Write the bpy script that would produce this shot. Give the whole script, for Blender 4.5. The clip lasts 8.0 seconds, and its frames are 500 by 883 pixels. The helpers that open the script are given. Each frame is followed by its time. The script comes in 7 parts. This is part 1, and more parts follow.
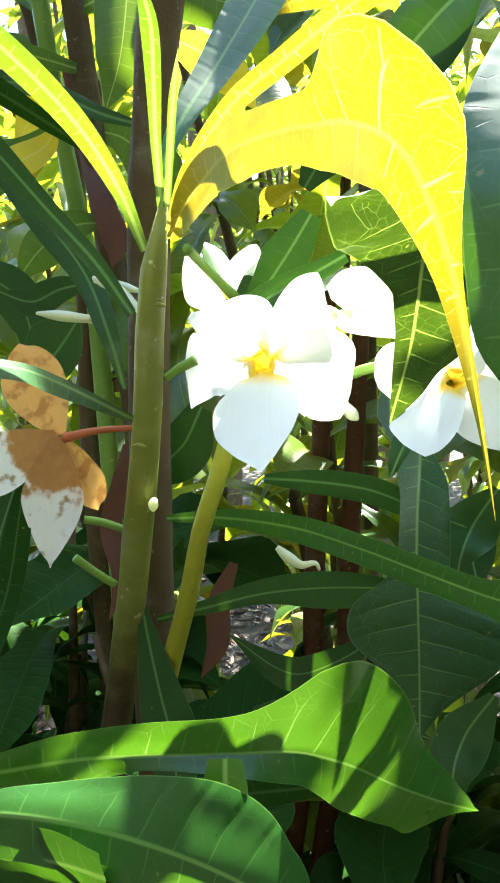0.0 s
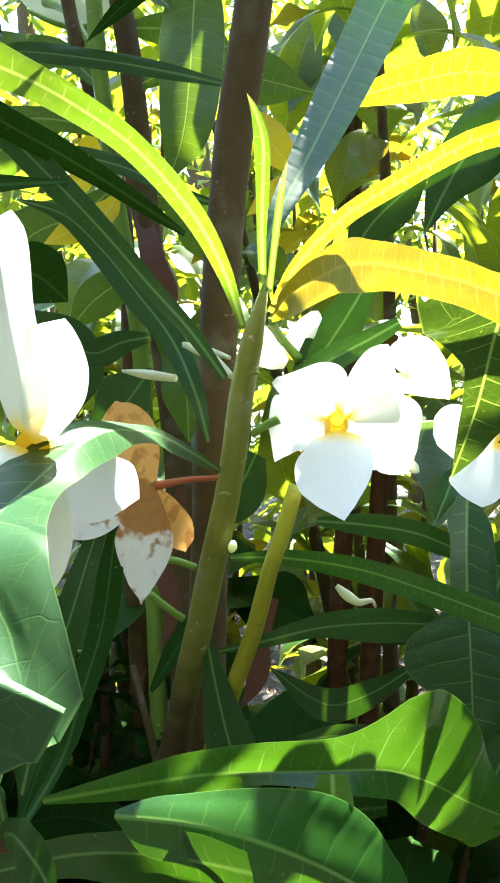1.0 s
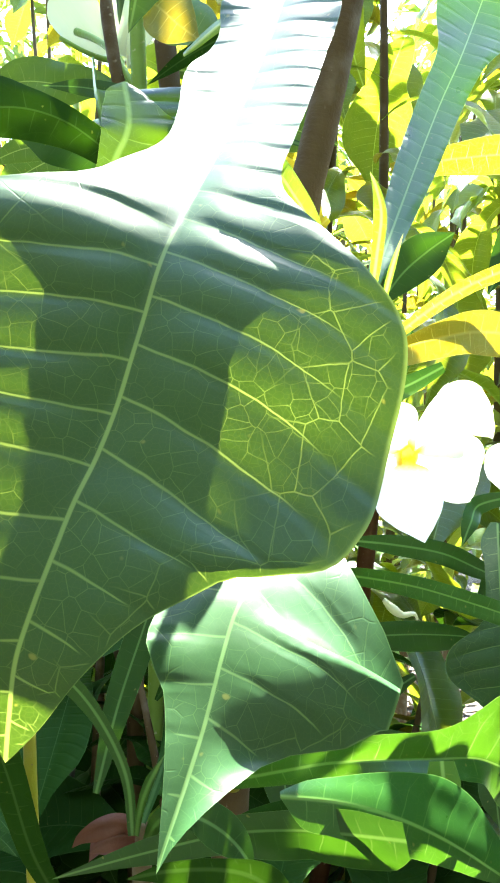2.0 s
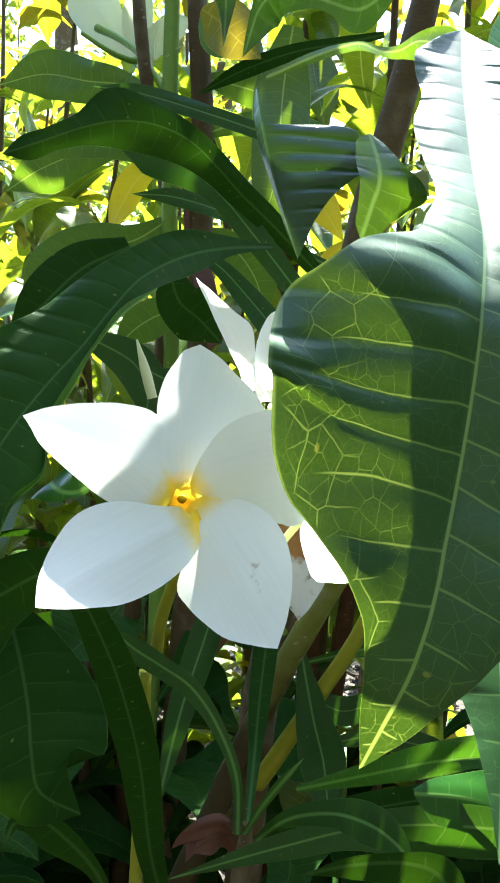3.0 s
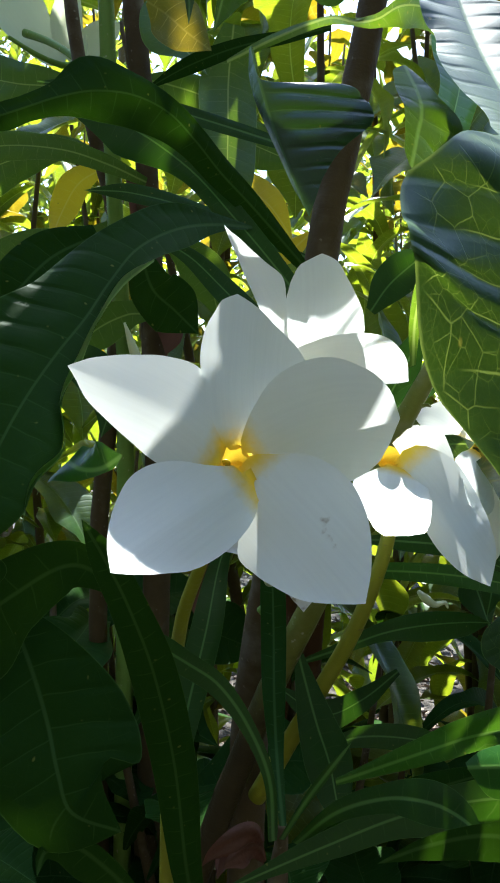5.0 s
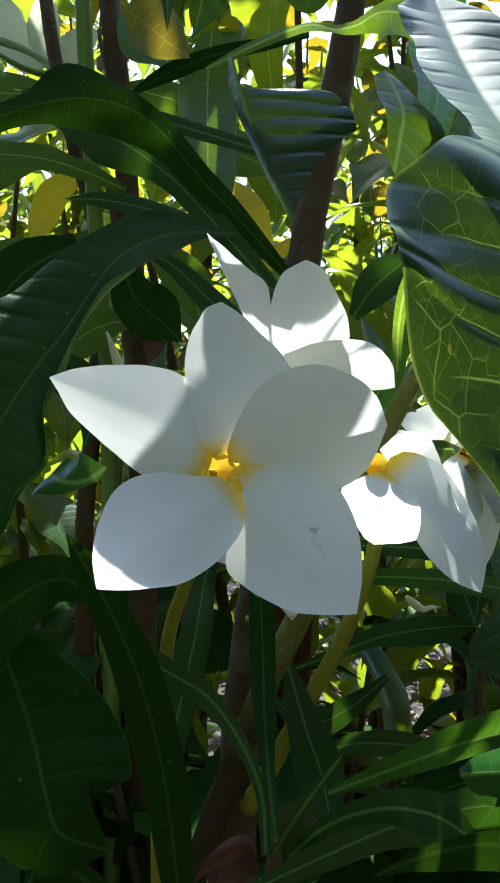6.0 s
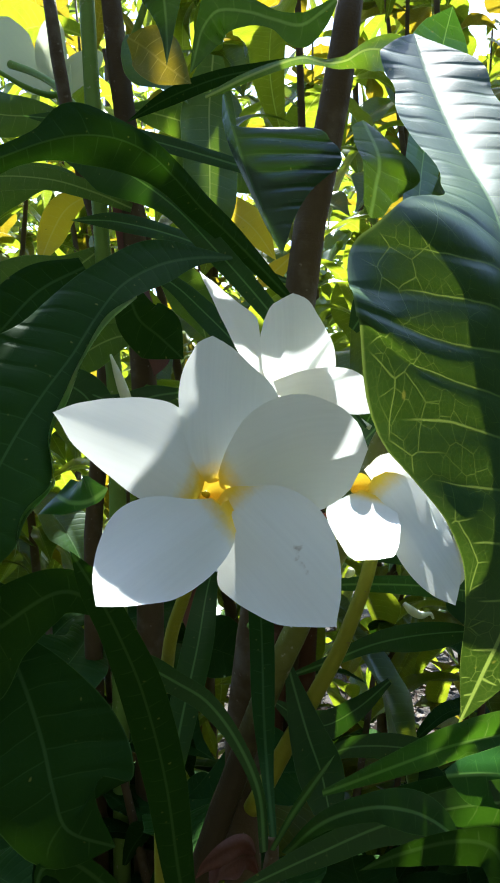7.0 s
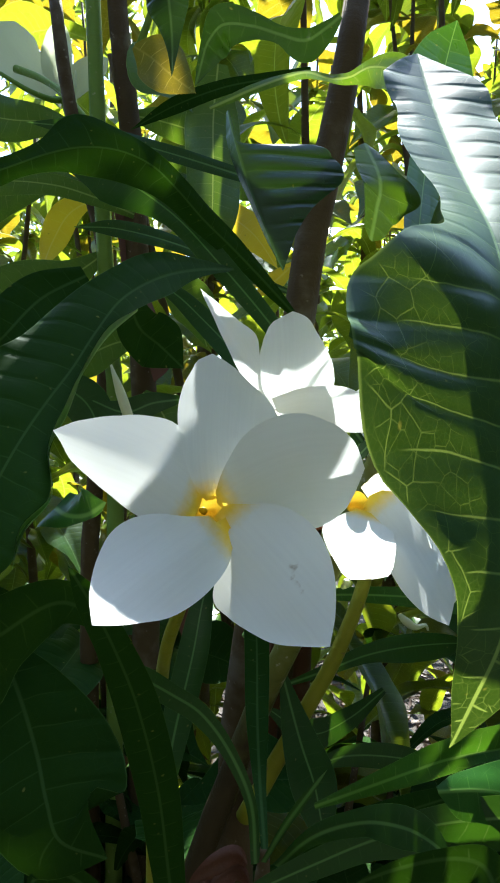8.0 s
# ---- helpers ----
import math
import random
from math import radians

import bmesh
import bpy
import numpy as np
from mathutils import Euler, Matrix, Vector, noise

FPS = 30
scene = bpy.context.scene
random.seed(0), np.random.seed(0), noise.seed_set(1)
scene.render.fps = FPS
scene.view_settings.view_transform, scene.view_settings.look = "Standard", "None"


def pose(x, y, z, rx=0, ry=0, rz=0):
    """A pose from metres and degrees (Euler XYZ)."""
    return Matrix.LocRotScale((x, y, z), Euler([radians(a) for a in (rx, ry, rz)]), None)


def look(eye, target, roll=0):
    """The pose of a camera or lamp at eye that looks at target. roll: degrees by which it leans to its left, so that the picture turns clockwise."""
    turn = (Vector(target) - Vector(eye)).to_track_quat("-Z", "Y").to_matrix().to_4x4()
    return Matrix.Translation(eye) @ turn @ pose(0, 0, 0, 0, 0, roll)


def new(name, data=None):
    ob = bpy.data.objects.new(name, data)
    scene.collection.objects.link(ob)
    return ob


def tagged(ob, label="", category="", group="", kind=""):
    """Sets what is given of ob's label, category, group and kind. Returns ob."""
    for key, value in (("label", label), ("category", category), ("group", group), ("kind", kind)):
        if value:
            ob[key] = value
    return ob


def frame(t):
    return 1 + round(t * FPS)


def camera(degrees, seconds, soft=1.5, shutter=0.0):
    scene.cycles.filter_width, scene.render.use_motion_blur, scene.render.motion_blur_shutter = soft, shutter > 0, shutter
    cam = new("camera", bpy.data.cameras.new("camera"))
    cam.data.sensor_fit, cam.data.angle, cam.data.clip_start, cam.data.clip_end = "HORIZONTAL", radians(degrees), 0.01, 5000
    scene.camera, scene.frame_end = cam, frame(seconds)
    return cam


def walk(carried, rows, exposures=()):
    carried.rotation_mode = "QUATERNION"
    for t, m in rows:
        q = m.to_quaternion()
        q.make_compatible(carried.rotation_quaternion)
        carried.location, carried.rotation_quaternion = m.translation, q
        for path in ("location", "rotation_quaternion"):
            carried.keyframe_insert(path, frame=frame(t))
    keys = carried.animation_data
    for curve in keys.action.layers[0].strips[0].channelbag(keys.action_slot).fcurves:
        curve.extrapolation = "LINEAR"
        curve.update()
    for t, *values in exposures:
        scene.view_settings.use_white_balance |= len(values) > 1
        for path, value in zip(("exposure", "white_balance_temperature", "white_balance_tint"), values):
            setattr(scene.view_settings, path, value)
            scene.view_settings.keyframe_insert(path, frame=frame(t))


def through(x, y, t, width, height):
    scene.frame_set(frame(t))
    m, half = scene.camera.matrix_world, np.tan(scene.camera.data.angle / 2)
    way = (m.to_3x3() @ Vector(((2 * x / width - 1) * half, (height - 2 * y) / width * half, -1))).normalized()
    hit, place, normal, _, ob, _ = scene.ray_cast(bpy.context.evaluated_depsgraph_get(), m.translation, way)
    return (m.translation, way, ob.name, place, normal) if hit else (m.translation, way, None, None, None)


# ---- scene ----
cam = camera(39.7, 8.0, 1.9)
PATH = [
    (0, (0.0439, 0.0924, 1.3411), (-0.2236, 2.0540, 1.0572), -3.31),
    (0.5, (0.0372, 0.0793, 1.3512), (-0.2275, 2.0496, 1.1322), -3.46),
    (1, (0.0145, 0.0597, 1.3546), (-0.2203, 2.0361, 1.1570), -2.53),
    (1.2, (0.0040, 0.0530, 1.3576), (-0.2080, 2.0329, 1.1708), -1.97),
    (2.3, (-0.0767, 0.0144, 1.3687), (0.0306, 2.0063, 1.2240), 0.99),
    (2.5, (-0.0917, 0.0098, 1.3715), (0.0846, 1.9976, 1.2393), 1.52),
    (3, (-0.1273, 0.0176, 1.3703), (0.1044, 1.9975, 1.2082), 3.07),
    (3.5, (-0.1488, 0.0218, 1.3633), (0.0402, 2.0034, 1.1695), 4.09),
    (4, (-0.1564, 0.0182, 1.3627), (0.1036, 1.9959, 1.2173), 1.39),
    (4.5, (-0.1543, 0.0245, 1.3555), (0.2100, 1.9886, 1.2577), 0.17),
    (5.8, (-0.1564, 0.0424, 1.3505), (0.3470, 1.9766, 1.2781), -1.27),
    (6, (-0.1550, 0.0363, 1.3523), (0.3375, 1.9736, 1.2873), -1.37),
    (6.5, (-0.1541, 0.0263, 1.3554), (0.3225, 1.9679, 1.2995), -1.61),
    (7, (-0.1530, 0.0230, 1.3578), (0.3113, 1.9676, 1.3018), -1.79),
    (7.5, (-0.1506, 0.0222, 1.3616), (0.3251, 1.9644, 1.3226), -1.57),
    (8, (-0.1530, 0.0217, 1.3618), (0.3147, 1.9656, 1.3117), -0.84),
]
EXPOSURES = [(0, 3.95, 6250, 5), (0.5, 3.85, 6250, 5), (1.2, 3.85, 6250, 5), (2.3, 4.75, 6250, 5), (2.6, 4.6, 6200, 5), (2.8, 3.95, 6100, 4), (3.0, 3.6, 6000, 4), (3.3, 2.7, 5900, 4), (3.6, 2.7, 5800, 7), (4.5, 2.7, 5800, 7), (5.9, 2.4, 5800, 7), (6.5, 2.5, 5800, 7), (7.0, 2.6, 5800, 7), (8.0, 2.65, 5800, 7)]
walk(cam, [(t, look(eye, target, roll)) for t, eye, target, roll in PATH], EXPOSURES)

# -- sky and sun --
SUN_FROM = Vector((0.196, 0.539, 0.819)).normalized()
world = bpy.data.worlds.new("sky")
scene.world = world
world.use_nodes = True
sky = world.node_tree.nodes.new("ShaderNodeTexSky")
sky.sky_type, sky.sun_disc = "NISHITA", False
sky.sun_elevation = math.asin(SUN_FROM.z)
sky.sun_rotation = math.atan2(SUN_FROM.x, SUN_FROM.y)
back = world.node_tree.nodes["Background"]
back.inputs["Strength"].default_value = 0.085
world.node_tree.links.new(sky.outputs[0], back.inputs[0])
sun_data = bpy.data.lights.new("sun", "SUN")
sun_data.energy, sun_data.angle, sun_data.color = 5.0, radians(0.55), (1.0, 0.95, 0.86)
sun = new("sun", sun_data)
sun.matrix_world = look(SUN_FROM * 20, (0, 0, 0))


# -- materials --
class Nodes:
    """A short way to write node materials."""

    def __init__(self, name):
        self.mat = bpy.data.materials.new(name)
        self.mat.use_nodes = True
        self.tree = self.mat.node_tree
        self.tree.nodes.clear()
        self.out = self.tree.nodes.new("ShaderNodeOutputMaterial")

    def add(self, kind, **values):
        node = self.tree.nodes.new("ShaderNode" + kind)
        for key, value in values.items():
            setattr(node, key, value)
        return node

    def put(self, socket, value):
        if isinstance(value, bpy.types.NodeSocket):
            self.tree.links.new(value, socket)
        elif isinstance(value, tuple) and len(value) == 3 and socket.type == "RGBA":
            socket.default_value = (*value, 1)
        else:
            socket.default_value = value

    def math(self, op, a, b=0.0, clamp=False):
        node = self.add("Math", operation=op, use_clamp=clamp)
        self.put(node.inputs[0], a), self.put(node.inputs[1], b)
        return node.outputs[0]

    def ramp(self, value, low, high, to_low=0.0, to_high=1.0):
        node = self.add("MapRange", interpolation_type="SMOOTHSTEP")
        for socket, v in zip(node.inputs, (value, low, high, to_low, to_high)):
            self.put(socket, v)
        return node.outputs[0]

    def mix(self, fac, a, b):
        node = self.add("MixRGB")
        self.put(node.inputs[0], fac), self.put(node.inputs[1], a), self.put(node.inputs[2], b)
        return node.outputs[0]

    def noise(self, scale, detail=3.0, vector=None, rough=0.55):
        node = self.add("TexNoise")
        node.inputs["Scale"].default_value, node.inputs["Detail"].default_value, node.inputs["Roughness"].default_value = scale, detail, rough
        if vector is not None:
            self.put(node.inputs["Vector"], vector)
        return node.outputs["Fac"]

    def uv(self, layer):
        node, split = self.add("UVMap", uv_map=layer), self.add("SeparateXYZ")
        self.put(split.inputs[0], node.outputs[0])
        return node.outputs[0], split.outputs[0], split.outputs[1]

    def random(self):
        return self.add("ObjectInfo").outputs["Random"]

    def place(self):
        return self.add("NewGeometry").outputs["Position"]

    def bump(self, height, strength, distance):
        node = self.add("Bump")
        node.inputs["Strength"].default_value, node.inputs["Distance"].default_value = strength, distance
        self.put(node.inputs["Height"], height)
        return node.outputs[0]

    def surface(self, colour, rough, bump=None, through=None, share=0.0, specular=0.5, coat=0.0):
        bsdf = self.add("BsdfPrincipled")
        self.put(bsdf.inputs["Base Color"], colour), self.put(bsdf.inputs["Roughness"], rough)
        bsdf.inputs["Specular IOR Level"].default_value = specular
        bsdf.inputs["Coat Weight"].default_value = coat
        bsdf.inputs["Coat Roughness"].default_value = 0.25
        if bump is not None:
            self.put(bsdf.inputs["Normal"], bump)
        result = bsdf.outputs[0]
        if through is not None:
            thin, mix = self.add("BsdfTranslucent"), self.add("MixShader")
            self.put(thin.inputs[0], through)
            mix.inputs[0].default_value = share
            self.tree.links.new(result, mix.inputs[1]), self.tree.links.new(thin.outputs[0], mix.inputs[2])
            result = mix.outputs[0]
        self.tree.links.new(result, self.out.inputs[0])
        return self.mat


def leaf_material(name, low, high, vein, thin_low, thin_high, thin_vein, share, rough, spacing=0.0085, bold=1.0, relief=0.14, shine=0.38, midrib=1.0):
    """A leaf with midrib, side veins that join in loops near the margin, and a fine net between them."""
    n = Nodes(name)
    vec, s, lat = n.uv("metres")
    _, _, frac = n.uv("frac")
    side = n.math("ABSOLUTE", lat)
    edge = n.math("ABSOLUTE", n.math("SUBTRACT", frac, 0.5))
    stagger = n.math("MULTIPLY", n.math("LESS_THAN", lat, 0.0), 0.35 * spacing)
    wander = n.noise(55.0, 2.0, vec)
    phase = n.math("DIVIDE", n.math("SUBTRACT", n.math("ADD", n.math("ADD", s, stagger), n.math("MULTIPLY", wander, 0.0022)), n.math("ADD", n.math("MULTIPLY", side, 0.2), n.math("MULTIPLY", n.math("MULTIPLY", side, side), 3.0))), spacing)
    near = n.math("PINGPONG", phase, 0.5)
    fade = n.ramp(edge, 0.30, 0.41, 1.0, 0.0)
    thick = n.ramp(edge, 0.02, 0.38, 0.045, 0.022)
    lateral = n.math("MULTIPLY", n.ramp(near, 0.004, thick, 1.0, 0.0), fade)
    rib = n.math("MULTIPLY", n.ramp(side, 0.0002, n.ramp(s, 0.0, 0.12, 0.0010, 0.0005), 1.0, 0.0), midrib)
    bend = n.add("TexNoise", noise_dimensions="2D")
    bend.inputs["Scale"].default_value = 160.0
    n.put(bend.inputs["Vector"], vec)
    shift = n.add("VectorMath", operation="MULTIPLY_ADD")
    n.put(shift.inputs[0], bend.outputs["Color"]), n.put(shift.inputs[2], vec)
    shift.inputs[1].default_value = (0.0009, 0.0009, 0.0)

    def cells(scale, low_edge, high_edge):
        node = n.add("TexVoronoi", feature="DISTANCE_TO_EDGE", voronoi_dimensions="2D")
        node.inputs["Scale"].default_value = scale
        n.put(node.inputs["Vector"], shift.outputs[0])
        return n.ramp(node.outputs["Distance"], low_edge, high_edge, 1.0, 0.0)

    loop = n.math("MULTIPLY", cells(1.2 / spacing, 0.004, 0.024), n.math("MULTIPLY", n.ramp(edge, 0.22, 0.37, 0.0, 0.65), n.ramp(edge, 0.45, 0.485, 1.0, 0.0)))
    net = n.math("MULTIPLY", cells(2.9 / spacing, 0.006, 0.034), n.math("MULTIPLY", n.ramp(n.noise(110.0, 2.0, vec), 0.35, 0.6, 0.12, 0.5), n.ramp(edge, 0.44, 0.48, 1.0, 0.0)))
    finest = n.math("MULTIPLY", cells(9.0 / spacing, 0.02, 0.09), 0.10)
    loops = n.math("MAXIMUM", loop, net)
    veins = n.math("MULTIPLY", n.math("MAXIMUM", n.math("MAXIMUM", n.math("MAXIMUM", lateral, rib), loops), finest), 0.45 + 0.55 * bold)
    strong = n.math("MAXIMUM", n.math("MAXIMUM", n.math("MULTIPLY", lateral, 0.6 * bold), n.math("MULTIPLY", rib, 0.8 + 0.2 * bold)), n.math("MULTIPLY", loops, 0.22 * bold))
    tone = n.math("ADD", n.math("MULTIPLY", n.noise(60.0, 4.0, vec), 0.75), n.math("MULTIPLY", n.random(), 0.35), True)
    spots = n.math("MULTIPLY", n.ramp(n.noise(260.0, 1.0, vec), 0.74, 0.8), 0.6)
    colour = n.mix(strong, n.mix(tone, low, high), vein)
    colour = n.mix(spots, colour, (0.16, 0.17, 0.04))
    rim = n.ramp(edge, 0.488, 0.499, 0.0, 0.6)
    colour = n.mix(rim, colour, vein)
    through = n.mix(veins, n.mix(tone, thin_low, thin_high), thin_vein)
    through = n.mix(rim, through, thin_vein)
    through = n.mix(spots, through, (0.30, 0.27, 0.03))
    groove = n.math("MULTIPLY", n.ramp(near, 0.0, 0.22), n.ramp(side, 0.001, 0.016, 0.1, 1.0))
    height = n.math("ADD", n.math("ADD", groove, n.math("MULTIPLY", loop, -0.12)), n.math("MULTIPLY", n.noise(420.0, 2.0, vec), 0.12))
    gloss = n.math("ADD", rough, n.math("MULTIPLY", n.noise(40.0, 3.0, vec), 0.16))
    return n.surface(colour, gloss, n.bump(height, relief, 0.0010), through, share, shine, 0.0)


leaf_green = leaf_material("leaf_green", (0.012, 0.042, 0.008), (0.022, 0.065, 0.012), (0.10, 0.20, 0.06), (0.05, 0.18, 0.004), (0.12, 0.30, 0.008), (0.30, 0.48, 0.07), 0.07, 0.26, 0.0075, 0.12, 0.09, 0.24)
leaf_broad = leaf_material("leaf_broad", (0.018, 0.053, 0.017), (0.030, 0.078, 0.025), (0.09, 0.17, 0.06), (0.022, 0.048, 0.002), (0.042, 0.078, 0.003), (0.27, 0.35, 0.05), 0.22, 0.27, 0.0092, relief=0.25, shine=0.26)
leaf_ear = leaf_material("leaf_ear", (0.014, 0.045, 0.009), (0.022, 0.065, 0.012), (0.10, 0.20, 0.06), (0.07, 0.15, 0.003), (0.11, 0.20, 0.005), (0.25, 0.38, 0.06), 0.22, 0.32, 0.0050, 0.4, 0.45, 0.30)
# Dark leaves; in the undergrowth this dull dark green also stands for shade.
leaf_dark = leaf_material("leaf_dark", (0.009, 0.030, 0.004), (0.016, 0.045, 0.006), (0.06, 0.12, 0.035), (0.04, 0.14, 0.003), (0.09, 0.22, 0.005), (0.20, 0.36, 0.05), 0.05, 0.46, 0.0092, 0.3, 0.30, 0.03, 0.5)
leaf_gloss = leaf_material("leaf_gloss", (0.007, 0.028, 0.008), (0.013, 0.044, 0.012), (0.04, 0.09, 0.04), (0.03, 0.09, 0.003), (0.06, 0.14, 0.005), (0.16, 0.28, 0.05), 0.06, 0.22, 0.0066, 0.2, 0.5, 0.40)
leaf_fresh = leaf_material("leaf_fresh", (0.014, 0.060, 0.008), (0.028, 0.095, 0.012), (0.12, 0.24, 0.05), (0.060, 0.19, 0.005), (0.11, 0.26, 0.008), (0.30, 0.50, 0.09), 0.20, 0.22, 0.009, 0.3, 0.16)
leaf_mid = leaf_material("leaf_mid", (0.04, 0.095, 0.012), (0.065, 0.14, 0.018), (0.24, 0.34, 0.09), (0.09, 0.17, 0.004), (0.15, 0.25, 0.006), (0.40, 0.47, 0.10), 0.32, 0.28, 0.009, 0.2, 0.1)
leaf_young = leaf_material("leaf_young", (0.07, 0.13, 0.012), (0.11, 0.17, 0.016), (0.30, 0.34, 0.07), (0.19, 0.135, 0.002), (0.25, 0.18, 0.003), (0.50, 0.42, 0.08), 0.5, 0.30, 0.0075, 0.6, 0.08, midrib=0.3)
leaf_yellow = leaf_material("leaf_yellow", (0.42, 0.30, 0.02), (0.50, 0.38, 0.03), (0.50, 0.40, 0.10), (0.85, 0.62, 0.01), (0.90, 0.70, 0.02), (0.90, 0.75, 0.10), 0.5, 0.35, 0.0075, 0.4)


def petal_material(name, colour, blotch, through, share, amount, throat=True, withered=None, tipward=False):
    n = Nodes(name)
    vec, s, lat = n.uv("metres")
    _, along, frac = n.uv("frac")
    streaks = n.add("Mapping")
    n.put(streaks.inputs[0], vec)
    streaks.inputs["Scale"].default_value = (30.0, 900.0, 1.0)
    lines = n.noise(1.0, 2.0, streaks.outputs[0])
    mottle = n.ramp(n.noise(120.0, 5.0, vec), amount, amount + 0.13) if amount < 1 else 0.0
    if tipward:
        mottle = n.math("MULTIPLY", mottle, n.ramp(along, 0.45, 0.55))
    yellow = n.ramp(n.math("ADD", along, n.math("MULTIPLY", n.noise(500.0, 2.0, vec), 0.06)), 0.05, 0.20, 1.0, 0.0) if throat else 0.0
    tone = n.math("ADD", n.math("MULTIPLY", n.noise(45.0, 3.0, vec), 0.5), n.math("MULTIPLY", lines, 0.5))
    base = n.mix(mottle, n.mix(tone, colour, tuple(c * 0.88 for c in colour)), blotch)
    thin = n.mix(mottle, n.mix(lines, through, tuple(c * 0.9 for c in through)), tuple(c * 0.8 for c in blotch))
    if withered:
        dry = n.ramp(n.math("ADD", along, n.math("MULTIPLY", n.noise(130.0, 3.0, vec), 0.5)), 0.62, 0.74, 1.0, 0.0)
        shade = n.mix(n.noise(240.0, 4.0, vec), withered, tuple(c * 0.55 for c in withered))
        base, thin = n.mix(dry, base, shade), n.mix(dry, thin, shade)
    base = n.mix(yellow, base, (0.88, 0.64, 0.04))
    thin = n.mix(yellow, thin, (0.90, 0.68, 0.05))
    return n.surface(base, n.ramp(n.noise(220.0, 2.0, vec), 0.3, 0.7, 0.42, 0.55), n.bump(lines, 0.15, 0.0006), thin, share, 0.35)


petal_white = petal_material("petal_white", (0.90, 0.93, 0.87), (0.90, 0.93, 0.87), (0.94, 0.96, 0.90), 0.20, 1.0)
petal_pure = petal_material("petal_pure", (0.90, 0.93, 0.87), (0.90, 0.93, 0.87), (0.94, 0.96, 0.90), 0.20, 1.0, False)
petal_specked = petal_material("petal_specked", (0.90, 0.93, 0.87), (0.26, 0.17, 0.05), (0.94, 0.96, 0.90), 0.20, 0.63, tipward=True)
# Cream petals, dimmed well below petal_white to carry the shade on them.
petal_cream_shade = petal_material("petal_cream_shade", (0.56, 0.60, 0.42), (0.56, 0.60, 0.42), (0.62, 0.66, 0.44), 0.4, 1.0, False)
petal_brown = petal_material("petal_brown", (0.72, 0.37, 0.10), (0.55, 0.25, 0.06), (0.88, 0.50, 0.14), 0.45, 0.50, False)
petal_spotted = petal_material("petal_spotted", (0.80, 0.79, 0.74), (0.36, 0.25, 0.12), (0.80, 0.76, 0.64), 0.4, 0.56, False, (0.52, 0.25, 0.07))


def bark_material(name, low, high, scar, lichen, rough, woody=None):
    n = Nodes(name)
    vec, along, across = n.uv("metres")
    stretch = n.add("Mapping")
    n.put(stretch.inputs[0], vec)
    stretch.inputs["Scale"].default_value = (420.0, 60.0, 1.0)
    rings = n.noise(1.0, 3.0, stretch.outputs[0])
    patch = n.noise(70.0, 4.0, n.place())
    grit = n.noise(600.0, 3.0, n.place())
    colour = n.mix(patch, low, high)
    colour = n.mix(n.ramp(n.noise(210.0, 2.0, n.place()), 0.68, 0.74), colour, scar)
    colour = n.mix(n.math("MULTIPLY", n.ramp(n.noise(35.0, 4.0, n.place()), 0.52, 0.7), lichen), colour, (0.34, 0.34, 0.29))
    # Brown wood below, made darker still for the shade low on the stem.
    if woody:
        split = n.add("SeparateXYZ")
        n.put(split.inputs[0], n.place())
        wood_shade = n.ramp(n.math("ADD", split.outputs[2], n.math("MULTIPLY", patch, 0.06)), 1.19, 1.29, 1.0, 0.0)
        colour = n.mix(wood_shade, colour, n.mix(patch, woody, tuple(c * 1.9 for c in woody)))
    height = n.math("ADD", n.math("MULTIPLY", rings, 0.6), n.math("MULTIPLY", grit, 0.5))
    return n.surface(colour, rough, n.bump(height, 0.5, 0.0012), specular=0.12)


bark_green = bark_material("bark_green", (0.16, 0.19, 0.03), (0.23, 0.23, 0.055), (0.42, 0.40, 0.26), 0.25, 0.40, (0.035, 0.026, 0.012))
bark_brown = bark_material("bark_brown", (0.062, 0.042, 0.018), (0.100, 0.072, 0.032), (0.17, 0.14, 0.09), 0.15, 0.7)
bark_red = bark_material("bark_red", (0.050, 0.020, 0.008), (0.085, 0.040, 0.015), (0.17, 0.125, 0.08), 0.06, 0.65)
stalk_green = bark_material("stalk_green", (0.14, 0.26, 0.04), (0.20, 0.30, 0.06), (0.32, 0.36, 0.16), 0.0, 0.38)
stalk_yellow = bark_material("stalk_yellow", (0.24, 0.26, 0.02), (0.32, 0.30, 0.03), (0.22, 0.18, 0.06), 0.1, 0.42)
stalk_red = bark_material("stalk_red", (0.30, 0.07, 0.03), (0.36, 0.12, 0.04), (0.40, 0.20, 0.10), 0.0, 0.42)


def plain_thin(name, a, b, through, share, scale, rough):
    n = Nodes(name)
    tone = n.noise(scale, 4.0, n.place())
    return n.surface(n.mix(tone, a, b), rough, n.bump(n.noise(scale * 6, 3.0, n.place()), 0.4, 0.001), through, share)


bud_cream = plain_thin("bud_cream", (0.62, 0.66, 0.42), (0.72, 0.74, 0.56), (0.70, 0.74, 0.40), 0.35, 90.0, 0.4)
leaf_dead = plain_thin("leaf_dead", (0.06, 0.02, 0.013), (0.13, 0.05, 0.024), (0.15, 0.035, 0.012), 0.12, 60.0, 0.55)
throat_yellow = plain_thin("throat_yellow", (0.80, 0.57, 0.03), (0.66, 0.46, 0.02), (0.7, 0.5, 0.03), 0.15, 300.0, 0.5)


# -- builders --
REF = Vector((0.31, -0.87, 0.38))
GROUND = {}


